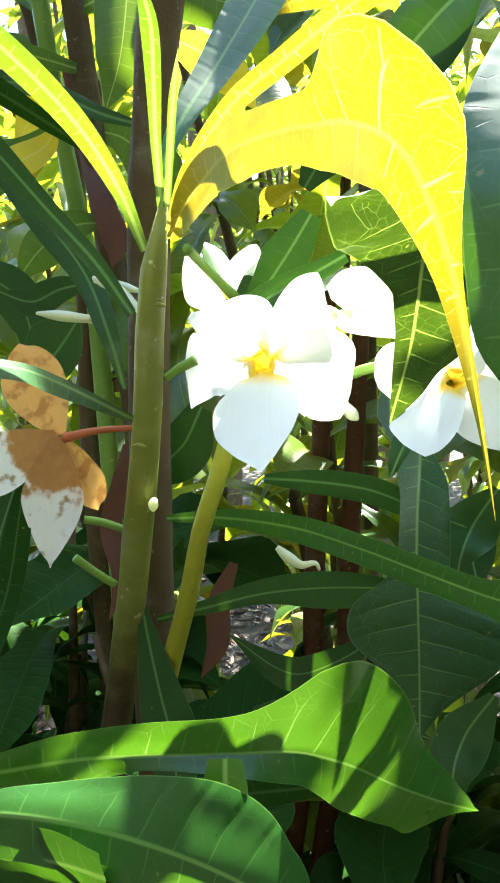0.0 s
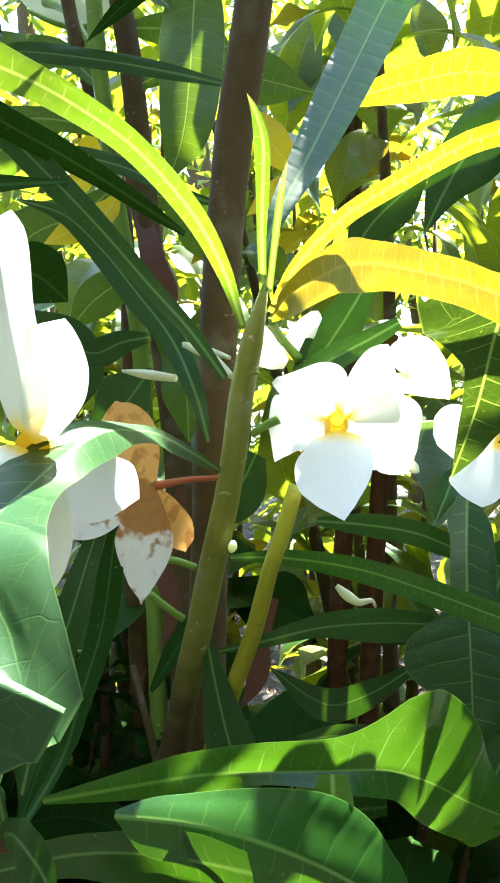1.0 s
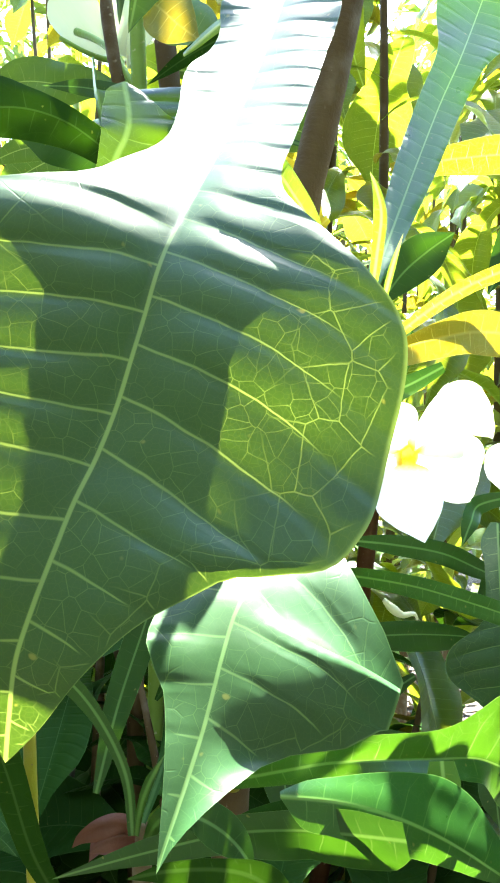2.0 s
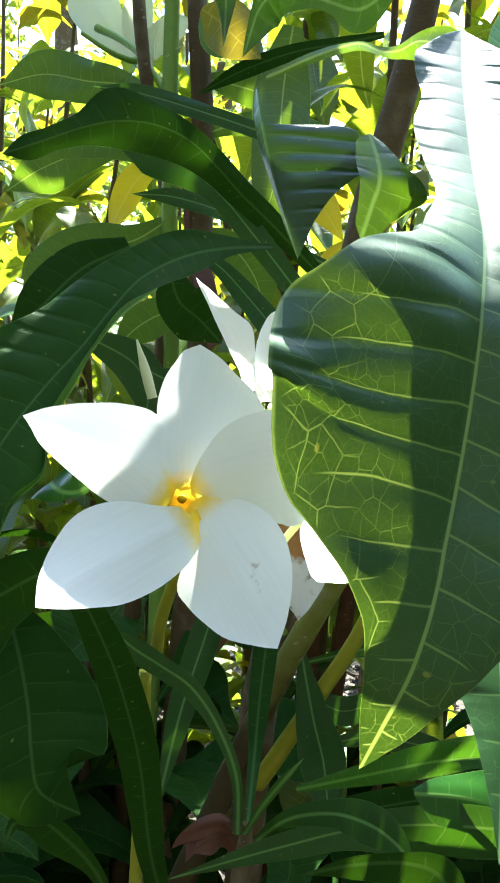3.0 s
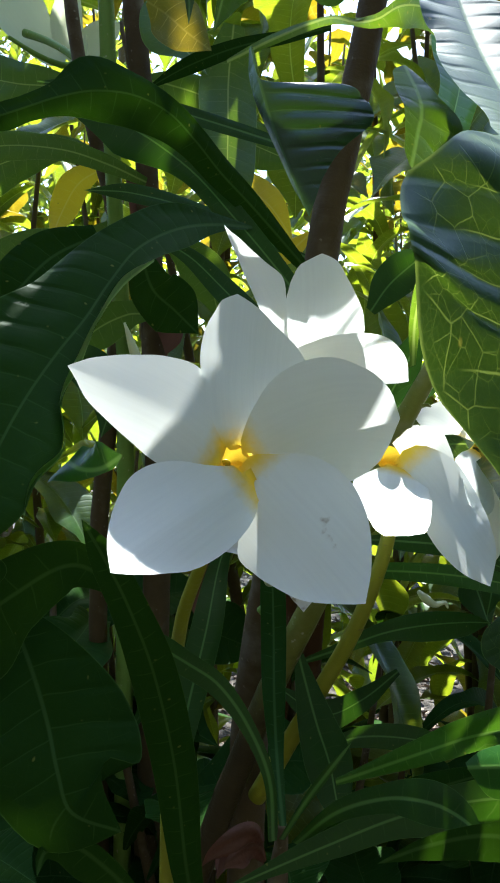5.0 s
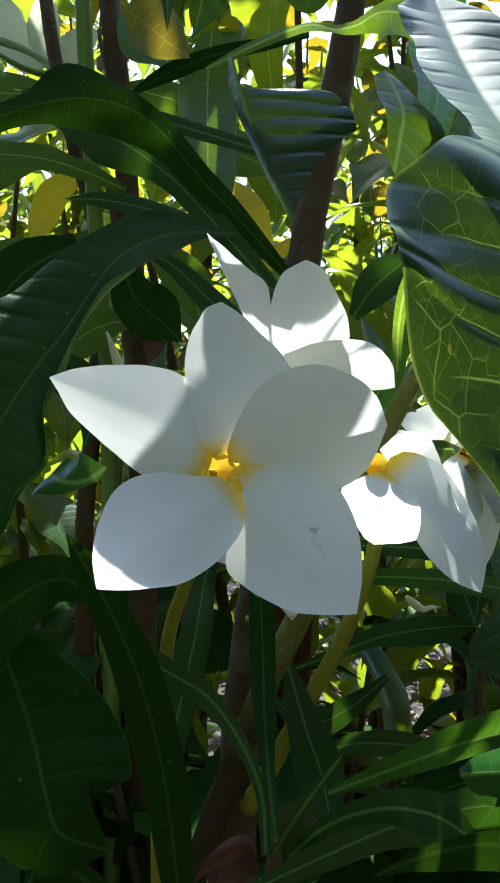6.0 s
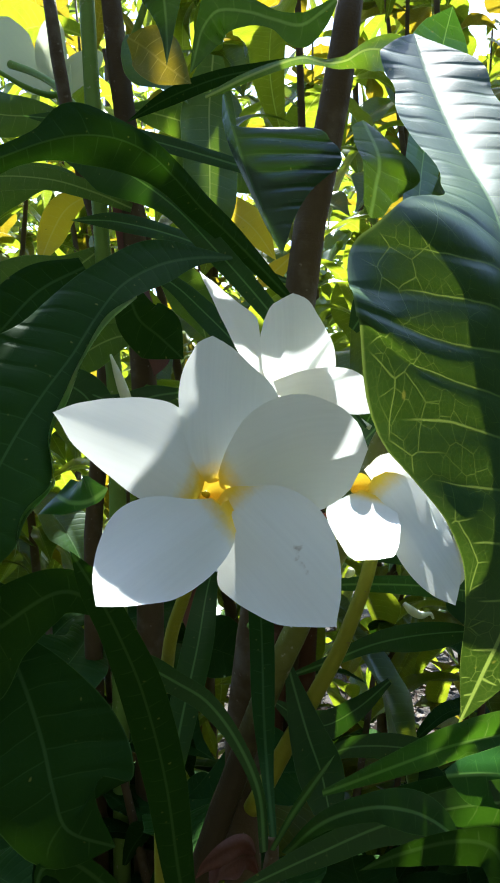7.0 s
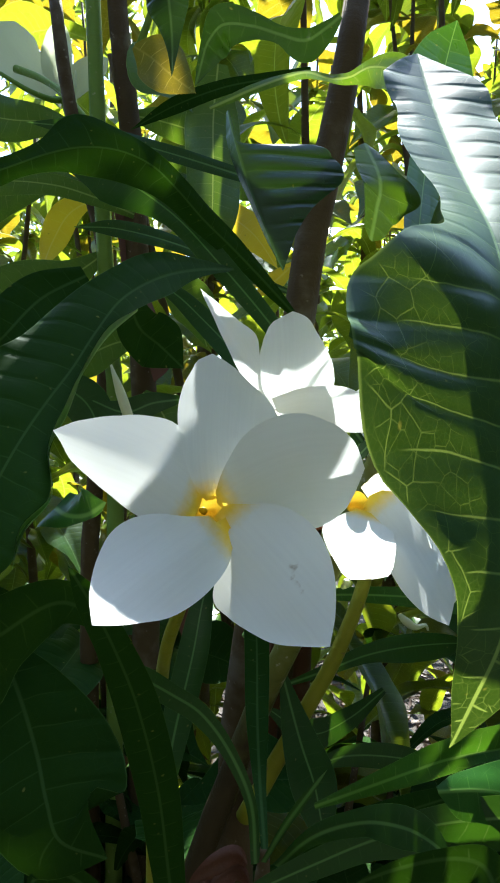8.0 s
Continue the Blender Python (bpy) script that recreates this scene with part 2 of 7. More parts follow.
def part(name, mesh, material, parent, label=""):
    """Links a mesh as one object under a thing or a part, in world places."""
    mesh.materials.append(material)
    ob = new(name, mesh)
    ob.parent = parent
    ob.matrix_parent_inverse = Matrix.Translation(-GROUND[parent.name])
    GROUND[ob.name] = Vector((0, 0, 0))
    return tagged(ob, label)


def shrub(label, base, name="shrub"):
    ob = new(name)
    ob.location = base
    ob.empty_display_size = 0.05
    GROUND[ob.name] = Vector(base)
    return tagged(ob, label, "shrub", "flowering shrubs")


def curve_rows(rows, count):
    """A smooth curve through rows of numbers, of which the first three are a place: samples and their directions."""
    rows = np.array(rows, float)
    t = np.r_[0, np.cumsum(np.linalg.norm(np.diff(rows[:, :3], axis=0), axis=1))]
    slope = np.array([(rows[min(i + 1, len(t) - 1)] - rows[max(i - 1, 0)]) / (t[min(i + 1, len(t) - 1)] - t[max(i - 1, 0)]) for i in range(len(t))])
    at = np.linspace(0, t[-1], count)
    k = np.clip(np.searchsorted(t, at, "right") - 1, 0, len(t) - 2)
    h = (t[k + 1] - t[k])[:, None]
    u = ((at - t[k])[:, None]) / h
    a, b, ma, mb = rows[k], rows[k + 1], slope[k] * h, slope[k + 1] * h
    value = (2 * u**3 - 3 * u**2 + 1) * a + (u**3 - 2 * u**2 + u) * ma + (3 * u**2 - 2 * u**3) * b + (u**3 - u**2) * mb
    way = (6 * u**2 - 6 * u) * a + (3 * u**2 - 4 * u + 1) * ma + (6 * u - 6 * u**2) * b + (3 * u**2 - 2 * u) * mb
    way = way[:, :3] / np.maximum(np.linalg.norm(way[:, :3], axis=1), 1e-9)[:, None]
    return value, way, at


def blade_mesh(name, rows, res=(36, 14), veins=1.0, ripple=0.05, camber=0.10, soft=False, spacing=0.0092, ruffle=0.0):
    """A leaf or petal: rows of a place on the midrib, the two half widths and the angles of the two halves about the midrib."""
    ns, nv = res
    value, way, at = curve_rows(rows, ns + 1)
    half = nv // 2
    span = max(1, ns // 40)
    if span > 1:
        keep = value[:, 3:].copy()
        ease = np.minimum(1.0, np.minimum(np.arange(ns + 1), np.arange(ns, -1, -1)) / (2.0 * span))[:, None]
        padded = np.pad(value[:, 3:], ((span, span), (0, 0)), mode="edge")
        value[:, 3:] = sum(padded[k:k + ns + 1] for k in range(2 * span + 1)) / (2 * span + 1)
        value[:, 3:] = value[:, 3:] * ease + keep * (1 - ease)
    places, uv_m, uv_f = [], [], []
    seed = Vector((rows[0][0] * 31, rows[0][2] * 17, len(rows)))
    for i in range(ns + 1):
        mid, t = Vector(value[i, :3]), Vector(way[i])
        wl, wr, al, ar = max(value[i, 3], 0.0), max(value[i, 4], 0.0), radians(value[i, 5]), radians(value[i, 6])
        e1 = (REF - t * REF.dot(t)).normalized()
        e2 = t.cross(e1)
        left, right = e1 * math.cos(al) + e2 * math.sin(al), e1 * math.cos(ar) + e2 * math.sin(ar)
        normal = (right - left).cross(t).normalized()
        for j in range(-half, half + 1):
            v = j / half
            av = abs(v)
            w, d = (wl, left) if v < 0 else (wr, right)
            lat = av * w
            phase = (at[i] + (0.35 * spacing if v < 0 else 0.0) - 0.2 * lat - 3.0 * lat * lat) / spacing + 0.1
            pillow = abs(math.sin(math.pi * phase)) * veins * 0.05 * min(w, 0.012) * min(1.0, max(0.0, (w - 0.012) / 0.02)) * min(1.0, av * 4) * (1 - av**4)
            wave = noise.noise(Vector((at[i] * 38, v * 1.3, 0)) + seed) * ripple * w * av * 2.2
            dome = camber * w * (av - av * av)
            if ruffle:
                wave += ruffle * av * av * 2 * noise.noise(Vector((at[i] * 60, 3.0 if v < 0 else 7.0, 0)) + seed) * min(1.0, at[i] / 0.03) * max(0.0, 1 - at[i] / 0.085)
            if soft:
                across = (right - left) * 0.5 * v + (right + left) * 0.5 * v * v
                places.append(mid + across * w + normal * (wave + dome))
            else:
                places.append(mid + d * lat + normal * (pillow + wave + dome))
            uv_m.append((at[i], lat * (-1 if v < 0 else 1)))
            uv_f.append((at[i] / at[-1], v * 0.5 + 0.5))
    row = 2 * half + 1
    faces = [(i * row + j, i * row + j + 1, (i + 1) * row + j + 1, (i + 1) * row + j) for i in range(ns) for j in range(row - 1)]
    mesh = bpy.data.meshes.new(name)
    mesh.from_pydata(places, [], faces)
    for layer, table in (("metres", uv_m), ("frac", uv_f)):
        uv = mesh.uv_layers.new(name=layer)
        index = np.zeros(len(mesh.loops), np.int32)
        mesh.loops.foreach_get("vertex_index", index)
        uv.data.foreach_set("uv", np.array(table, np.float32)[index].ravel())
    mesh.polygons.foreach_set("use_smooth", [True] * len(mesh.polygons))
    return mesh


def blade(name, parent, material, rows, res=(36, 14), veins=1.0, label="", specks=False, ripple=0.05, ruffle=0.0):
    if specks:
        material = petal_specked
    petal = veins == 0
    veins *= 1.0 if material in (leaf_broad, leaf_dark, leaf_gloss, leaf_ear) else 0.25
    spacing = 0.0066 if material is leaf_gloss else 0.0050 if material is leaf_ear else 0.0092
    mesh = blade_mesh(name, rows, res, veins, ripple * 0.6 if petal else ripple, -0.12 if petal else 0.10, petal, spacing, ruffle)
    return part(name, mesh, material, parent, label)


def tube_mesh(name, rows, sides=14, rings=26, lumps=0.0, hollow=False):
    value, way, at = curve_rows(rows, rings + 1)
    places, uv_m = [], []
    for i in range(rings + 1):
        t, mid = Vector(way[i]), Vector(value[i, :3])
        e1 = (REF - t * REF.dot(t)).normalized()
        e2 = t.cross(e1)
        for j in range(sides):
            a = 2 * math.pi * j / sides
            r = max(value[i, 3], 0.0002) * (1 + lumps * noise.noise(Vector((at[i] * 40, math.cos(a), math.sin(a)))))
            places.append(mid + (e1 * math.cos(a) + e2 * math.sin(a)) * r)
            uv_m.append((at[i], a * r))
    faces = [(i * sides + j, i * sides + (j + 1) % sides, (i + 1) * sides + (j + 1) % sides, (i + 1) * sides + j) for i in range(rings) for j in range(sides)]
    faces.append(tuple(rings * sides + j for j in range(sides)))
    if not hollow:
        faces.append(tuple(range(sides - 1, -1, -1)))
    mesh = bpy.data.meshes.new(name)
    mesh.from_pydata(places, [], faces)
    for layer in ("metres", "frac"):
        uv = mesh.uv_layers.new(name=layer)
        index = np.zeros(len(mesh.loops), np.int32)
        mesh.loops.foreach_get("vertex_index", index)
        uv.data.foreach_set("uv", np.array(uv_m, np.float32)[index].ravel())
    mesh.polygons.foreach_set("use_smooth", [True] * len(mesh.polygons))
    return mesh


def tube(name, parent, material, rows, down=False, label=""):
    """A stem or stalk through places with radii; down: it goes on to the ground at its shrub's foot."""
    rows = list(rows)
    if down:
        foot, last = GROUND[parent.name], rows[-1]
        rows += [(last[0] * 0.5 + foot.x * 0.5, last[1] * 0.5 + foot.y * 0.5, last[2] * 0.5, last[3] * 1.1), (foot.x, foot.y, -0.01, last[3] * 1.25)]
    return part(name, tube_mesh(name, rows, 16, 60 if down else 20, 0.10 if down else 0.04), material, parent, label)


def flower(parent, label):
    """The foot of a flower, which holds its petals."""
    ob = new("flower")
    ob.parent = parent
    ob.matrix_parent_inverse = Matrix.Translation(-GROUND[parent.name])
    GROUND[ob.name] = Vector((0, 0, 0))
    return tagged(ob, label)


def throat(parent, place, radius):
    """The funnel in a flower's middle, open to the viewer."""
    x, y, z = place
    rows = [(x, y + 0.0004, z, radius * 1.05), (x, y + 0.0020, z, radius * 0.85), (x, y + 0.0055, z - 0.0005, radius * 0.5), (x, y + 0.012, z - 0.002, radius * 0.3)]
    return part("throat", tube_mesh("throat", rows, 24, 12, 0.12, True), throat_yellow, parent, "yellow throat")


# -- ground --
def ground_material():
    n = Nodes("ground_soil")
    where = n.place()
    big, small = n.noise(3.0, 5.0, where), n.noise(60.0, 5.0, where)
    colour = n.mix(small, n.mix(big, (0.016, 0.012, 0.008), (0.034, 0.026, 0.017)), (0.045, 0.035, 0.023))
    return n.surface(colour, 0.9, n.bump(small, 0.8, 0.02))


def ground():
    mesh = bpy.data.meshes.new("ground")
    xs = np.r_[-400, -60, -12, np.linspace(-4, 4, 41), 12, 60, 400]
    ys = np.r_[-400, -60, -12, np.linspace(-3, 6, 46), 12, 60, 400]
    places = [(x, y, 0.03 * noise.noise(Vector((x * 1.7, y * 1.7, 0))) if abs(x) < 5 and -4 < y < 7 else 0.0) for y in ys for x in xs]
    w = len(xs)
    mesh.from_pydata(places, [], [(j * w + i, j * w + i + 1, (j + 1) * w + i + 1, (j + 1) * w + i) for j in range(len(ys) - 1) for i in range(w - 1)])
    mesh.materials.append(ground_material())
    return tagged(new("ground", mesh), "bare brown soil strewn with dry litter", "ground", kind="structure")


ground()


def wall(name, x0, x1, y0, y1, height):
    """A plain unseen wall, added round the viewer to cut sky light and bounce."""
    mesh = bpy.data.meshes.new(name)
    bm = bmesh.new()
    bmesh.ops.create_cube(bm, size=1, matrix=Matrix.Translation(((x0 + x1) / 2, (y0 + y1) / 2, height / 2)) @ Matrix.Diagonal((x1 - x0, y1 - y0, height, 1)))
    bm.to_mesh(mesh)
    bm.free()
    n = Nodes("light_block")
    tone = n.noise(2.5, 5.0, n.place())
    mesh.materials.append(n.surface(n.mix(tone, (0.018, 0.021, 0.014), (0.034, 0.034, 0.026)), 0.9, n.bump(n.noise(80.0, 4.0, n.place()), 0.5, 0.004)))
    return tagged(new(name, mesh), "unseen dark wall added to hold back light", "wall", kind="structure")


# Unseen walls, kept dark so that little fill reaches the low leaves.
wall("blocker_south", -1.45, 1.45, -0.75, -0.50, 2.8)
wall("blocker_east", 1.2, 1.45, -0.497, 0.6, 2.8)
wall("blocker_west", -1.45, -1.2, -0.497, 0.9, 2.8)

# -- the flowering shrub with the upright stem --
shrub_a = shrub('flowering shrub, upright green stem, white flowers, spoon-shaped leaves', (-0.10, 0.53, 0.0))
tube('stem', shrub_a, bark_green, [(-0.0059, 0.3030, 1.3868, 0.0009), (-0.0085, 0.3040, 1.3791, 0.0023), (-0.0118, 0.3080, 1.3688, 0.0039), (-0.0173, 0.3180, 1.3542, 0.0048), (-0.0209, 0.3250, 1.3382, 0.0050), (-0.0276, 0.3370, 1.3095, 0.0054), (-0.0407, 0.3600, 1.2695, 0.0061), (-0.0559, 0.3850, 1.2213, 0.0068), (-0.0721, 0.4050, 1.1677, 0.0074), (-0.0859, 0.4200, 1.1202, 0.0079), (-0.1166, 0.4500, 0.9961, 0.0091)], down=True, label='ringed green stem turning grey-brown below')
blade('leaf', shrub_a, leaf_young, [
    (-0.0047, 0.3000, 1.3726, 0.0012, 0.0012, -36, 73),
    (0.0017, 0.2890, 1.3784, 0.0032, 0.0068, 29, 141),
    (0.0169, 0.2587, 1.3823, 0.0067, 0.0069, -13, 161),
    (0.0205, 0.2504, 1.3820, 0.0073, 0.0074, -7, 174),
    (0.0244, 0.2397, 1.3806, 0.0059, 0.0072, 0, 179),
    (0.0288, 0.2268, 1.3780, 0.0052, 0.0059, 4, 190),
    (0.0382, 0.1944, 1.3702, 0.0041, 0.0047, 19, 191),
    (0.0424, 0.1768, 1.3653, 0.0040, 0.0049, 34, 196),
    (0.0435, 0.1732, 1.3644, 0.0041, 0.0050, 34, 189),
    (0.0452, 0.1684, 1.3630, 0.0060, 0.0052, 27, 182),
    (0.0488, 0.1604, 1.3591, 0.0118, 0.0050, 19, 171),
    (0.0511, 0.1584, 1.3555, 0.0058, 0.0044, -26, 162),
    (0.0541, 0.1565, 1.3456, 0.0007, 0.0018, -16, 151),
    (0.0554, 0.1531, 1.3337, 0.0009, 0.0005, 7, 63),
    (0.0561, 0.1500, 1.3251, 0.0000, 0.0000, 7, 63)], res=(120, 24), label='young yellow-green leaf lit through by the sun')
# Midrib runs along the left margin; its pale colour paints the sunlit rim.
blade('leaf', shrub_a, leaf_broad, [
    (0.0444, 0.1555, 1.3688, 0.0002, 0.0035, 150, -8),
    (0.0441, 0.1532, 1.3692, 0.0003, 0.0044, 152, -6),
    (0.0437, 0.1506, 1.3697, 0.0002, 0.0047, 149, -5),
    (0.0437, 0.1486, 1.3705, 0.0002, 0.0049, 166, 21),
    (0.0439, 0.1474, 1.3714, 0.0002, 0.0051, 198, 56),
    (0.0444, 0.1461, 1.3720, 0.0003, 0.0049, 310, 168),
    (0.0450, 0.1450, 1.3724, 0.0003, 0.0048, 328, 187),
    (0.0457, 0.1441, 1.3725, 0.0003, 0.0048, 325, 185),
    (0.0462, 0.1435, 1.3724, 0.0003, 0.0042, 326, 185),
    (0.0466, 0.1430, 1.3724, 0.0000, 0.0000, 326, 185)], res=(40, 16), ripple=0.02, label='curled lobe of the young leaf')
blade('leaf', shrub_a, leaf_young, [
    (-0.0051, 0.3000, 1.3749, 0.0011, 0.0011, -81, 99),
    (0.0050, 0.2850, 1.3874, 0.0023, 0.0023, -71, 109),
    (0.0197, 0.2700, 1.3984, 0.0027, 0.0027, -63, 117),
    (0.0338, 0.2620, 1.4046, 0.0028, 0.0028, -59, 121),
    (0.0513, 0.2500, 1.4106, 0.0030, 0.0030, -49, 131),
    (0.0637, 0.2400, 1.4112, 0.0037, 0.0035, -50, 130),
    (0.0742, 0.2350, 1.4141, 0.0069, 0.0048, -55, 127),
    (0.0836, 0.2300, 1.4119, 0.0080, 0.0074, -52, 132),
    (0.0921, 0.2250, 1.4016, 0.0036, 0.0040, -59, 121),
    (0.0981, 0.2250, 1.3949, 0.0000, 0.0000, -61, 119)])
blade('leaf', shrub_a, leaf_fresh, [
    (-0.0081, 0.3050, 1.3910, 0.0010, 0.0010, -100, 80),
    (-0.0035, 0.3150, 1.4084, 0.0033, 0.0033, -97, 83),
    (0.0075, 0.3350, 1.4332, 0.0066, 0.0067, -95, 85),
    (0.0227, 0.3600, 1.4678, 0.0099, 0.0100, -95, 85),
    (0.0398, 0.3850, 1.5060, 0.0114, 0.0114, -95, 85),
    (0.0533, 0.4000, 1.5342, 0.0131, 0.0133, -95, 85),
    (0.0685, 0.4200, 1.5692, 0.0244, 0.0243, -97, 83),
    (0.0813, 0.4300, 1.6027, 0.0169, 0.0158, -99, 81),
    (0.0868, 0.4300, 1.6202, 0.0000, 0.0000, -102, 78)])
blade('leaf', shrub_a, leaf_mid, [
    (-0.0168, 0.3150, 1.3719, 0.0013, 0.0013, -122, 58),
    (-0.0209, 0.3050, 1.3896, 0.0028, 0.0028, -130, 50),
    (-0.0267, 0.2850, 1.4048, 0.0037, 0.0037, -150, 30),
    (-0.0357, 0.2500, 1.4161, 0.0037, 0.0037, -160, 20),
    (-0.0434, 0.2220, 1.4189, 0.0037, 0.0037, -162, 19),
    (-0.0490, 0.2000, 1.4179, 0.0040, 0.0042, -152, 30),
    (-0.0555, 0.1900, 1.4175, 0.0058, 0.0060, -133, 54),
    (-0.0613, 0.1830, 1.4142, 0.0060, 0.0052, -114, 70),
    (-0.0688, 0.1780, 1.4088, 0.0010, 0.0010, -104, 76)], label='yellow-green strap-like leaf arching towards the viewer')
blade('leaf', shrub_a, leaf_green, [
    (-0.0258, 0.3250, 1.3529, 0.0018, 0.0018, -118, 62),
    (-0.0388, 0.3300, 1.3713, 0.0032, 0.0032, -118, 62),
    (-0.0541, 0.3300, 1.3898, 0.0038, 0.0038, -119, 61),
    (-0.0736, 0.3300, 1.4140, 0.0050, 0.0050, -119, 61),
    (-0.0933, 0.3300, 1.4360, 0.0059, 0.0058, -119, 61),
    (-0.1131, 0.3300, 1.4558, 0.0062, 0.0063, -119, 61),
    (-0.1404, 0.3300, 1.4719, 0.0131, 0.0126, -118, 62),
    (-0.1595, 0.3300, 1.4733, 0.0000, 0.0000, -115, 65)])
blade('leaf', shrub_a, leaf_green, [
    (-0.0369, 0.3450, 1.3264, 0.0007, 0.0007, -114, 66),
    (-0.0410, 0.3450, 1.3458, 0.0039, 0.0039, -114, 66),
    (-0.0537, 0.3600, 1.3707, 0.0056, 0.0056, -116, 63),
    (-0.0705, 0.3700, 1.3922, 0.0073, 0.0073, -118, 62),
    (-0.0895, 0.3800, 1.4151, 0.0065, 0.0064, -118, 62),
    (-0.1081, 0.3850, 1.4328, 0.0040, 0.0040, -119, 61),
    (-0.1350, 0.3900, 1.4435, 0.0000, 0.0000, -119, 61)])
blade('leaf', shrub_a, leaf_mid, [
    (-0.0075, 0.3030, 1.3825, 0.0013, 0.0013, -110, 70),
    (-0.0070, 0.3000, 1.3995, 0.0016, 0.0016, -110, 70),
    (-0.0057, 0.2970, 1.4156, 0.0023, 0.0023, -110, 70),
    (-0.0048, 0.2950, 1.4297, 0.0031, 0.0021, -112, 68),
    (-0.0070, 0.2950, 1.4397, 0.0014, 0.0013, -115, 65),
    (-0.0095, 0.2950, 1.4456, 0.0000, 0.0000, -117, 63)], label='furled young leaf')
blade('leaf', shrub_a, leaf_mid, [
    (-0.0051, 0.3000, 1.3819, 0.0011, 0.0011, -106, 74),
    (-0.0023, 0.2980, 1.3987, 0.0012, 0.0012, -107, 73),
    (0.0002, 0.2950, 1.4112, 0.0012, 0.0012, -106, 74),
    (0.0032, 0.2920, 1.4223, 0.0000, 0.0000, -105, 75)])
blade('leaf', shrub_a, leaf_broad, [
    (-0.0299, 0.3300, 1.3164, 0.0012, 0.0012, -103, 77),
    (-0.0397, 0.2767, 1.3357, 0.0056, 0.0032, -82, 110),
    (-0.0418, 0.2499, 1.3399, 0.0046, 0.0044, -98, 107),
    (-0.0416, 0.2242, 1.3415, 0.0068, 0.0068, -118, 104),
    (-0.0430, 0.2021, 1.3385, 0.0063, 0.0110, -97, 122),
    (-0.0447, 0.1864, 1.3340, 0.0079, 0.0143, -59, 123),
    (-0.0467, 0.1738, 1.3299, 0.0121, 0.0162, -54, 124),
    (-0.0478, 0.1684, 1.3283, 0.0176, 0.0165, -57, 130),
    (-0.0506, 0.1624, 1.3264, 0.0343, 0.0167, -76, 133),
    (-0.0556, 0.1546, 1.3227, 0.0344, 0.0143, -80, 121),
    (-0.0589, 0.1458, 1.3141, 0.0335, 0.0139, -84, 101),
    (-0.0600, 0.1426, 1.3101, 0.0292, 0.0093, -85, 101),
    (-0.0616, 0.1382, 1.3050, 0.0126, 0.0065, -90, 97),
    (-0.0675, 0.1250, 1.2900, 0.0000, 0.0000, 0, 80)], res=(70, 26))
blade('leaf', shrub_a, leaf_fresh, [
    (-0.0380, 0.3950, 1.2631, 0.0016, 0.0016, -66, 114),
    (-0.0106, 0.3850, 1.2653, 0.0041, 0.0037, -65, 115),
    (0.0237, 0.3600, 1.2668, 0.0052, 0.0057, -61, 119),
    (0.0497, 0.3350, 1.2651, 0.0051, 0.0056, -58, 122),
    (0.0713, 0.3160, 1.2617, 0.0049, 0.0055, -58, 122),
    (0.0853, 0.3050, 1.2593, 0.0052, 0.0055, -59, 121),
    (0.1018, 0.2950, 1.2569, 0.0104, 0.0102, -59, 121),
    (0.1132, 0.2900, 1.2520, 0.0000, 0.0000, -58, 122)])
blade('leaf', shrub_a, leaf_green, [
    (-0.0449, 0.3900, 1.2163, 0.0014, 0.0014, -71, 109),
    (-0.0221, 0.3900, 1.2217, 0.0038, 0.0033, -71, 109),
    (0.0047, 0.3930, 1.2272, 0.0068, 0.0050, -69, 111),
    (0.0312, 0.3950, 1.2289, 0.0076, 0.0096, -67, 113),
    (0.0572, 0.3950, 1.2286, 0.0054, 0.0081, -66, 114),
    (0.0724, 0.3950, 1.2271, 0.0000, 0.0000, -65, 115)])
blade('leaf', shrub_a, leaf_green, [
    (-0.0504, 0.3850, 1.2295, 0.0011, 0.0011, -68, 112),
    (-0.0466, 0.3800, 1.2097, 0.0055, 0.0055, -67, 113),
    (-0.0417, 0.3750, 1.1875, 0.0103, 0.0104, -67, 113),
    (-0.0366, 0.3700, 1.1686, 0.0127, 0.0129, -68, 113),
    (-0.0343, 0.3650, 1.1501, 0.0078, 0.0079, -69, 111),
    (-0.0327, 0.3600, 1.1402, 0.0000, 0.0000, -69, 111)])
tube('flower_stalk', shrub_a, stalk_yellow, [(-0.0019, 0.3650, 1.3037, 0.0036), (-0.0087, 0.3620, 1.2828, 0.0038), (-0.0141, 0.3600, 1.2688, 0.0038), (-0.0243, 0.3700, 1.2353, 0.0042), (-0.0375, 0.3850, 1.2004, 0.0045), (-0.0640, 0.4200, 1.1273, 0.0055)])
tube('stub', shrub_a, stalk_green, [(-0.0495, 0.3650, 1.2669, 0.0017), (-0.0564, 0.3620, 1.2705, 0.0017), (-0.0637, 0.3600, 1.2725, 0.0017)])
tube('stub', shrub_a, stalk_green, [(-0.0601, 0.3800, 1.2371, 0.0018), (-0.0665, 0.3750, 1.2444, 0.0018), (-0.0734, 0.3700, 1.2529, 0.0018)])
tube('stub', shrub_a, stalk_green, [(-0.0169, 0.3300, 1.3303, 0.0015), (-0.0113, 0.3300, 1.3336, 0.0017), (-0.0059, 0.3300, 1.3360, 0.0019)])
tube('bud', shrub_a, bud_cream, [(-0.0229, 0.3250, 1.3535, 0.0012), (-0.0319, 0.3350, 1.3614, 0.0017), (-0.0422, 0.3450, 1.3662, 0.0018), (-0.0461, 0.3470, 1.3681, 0.0007)])
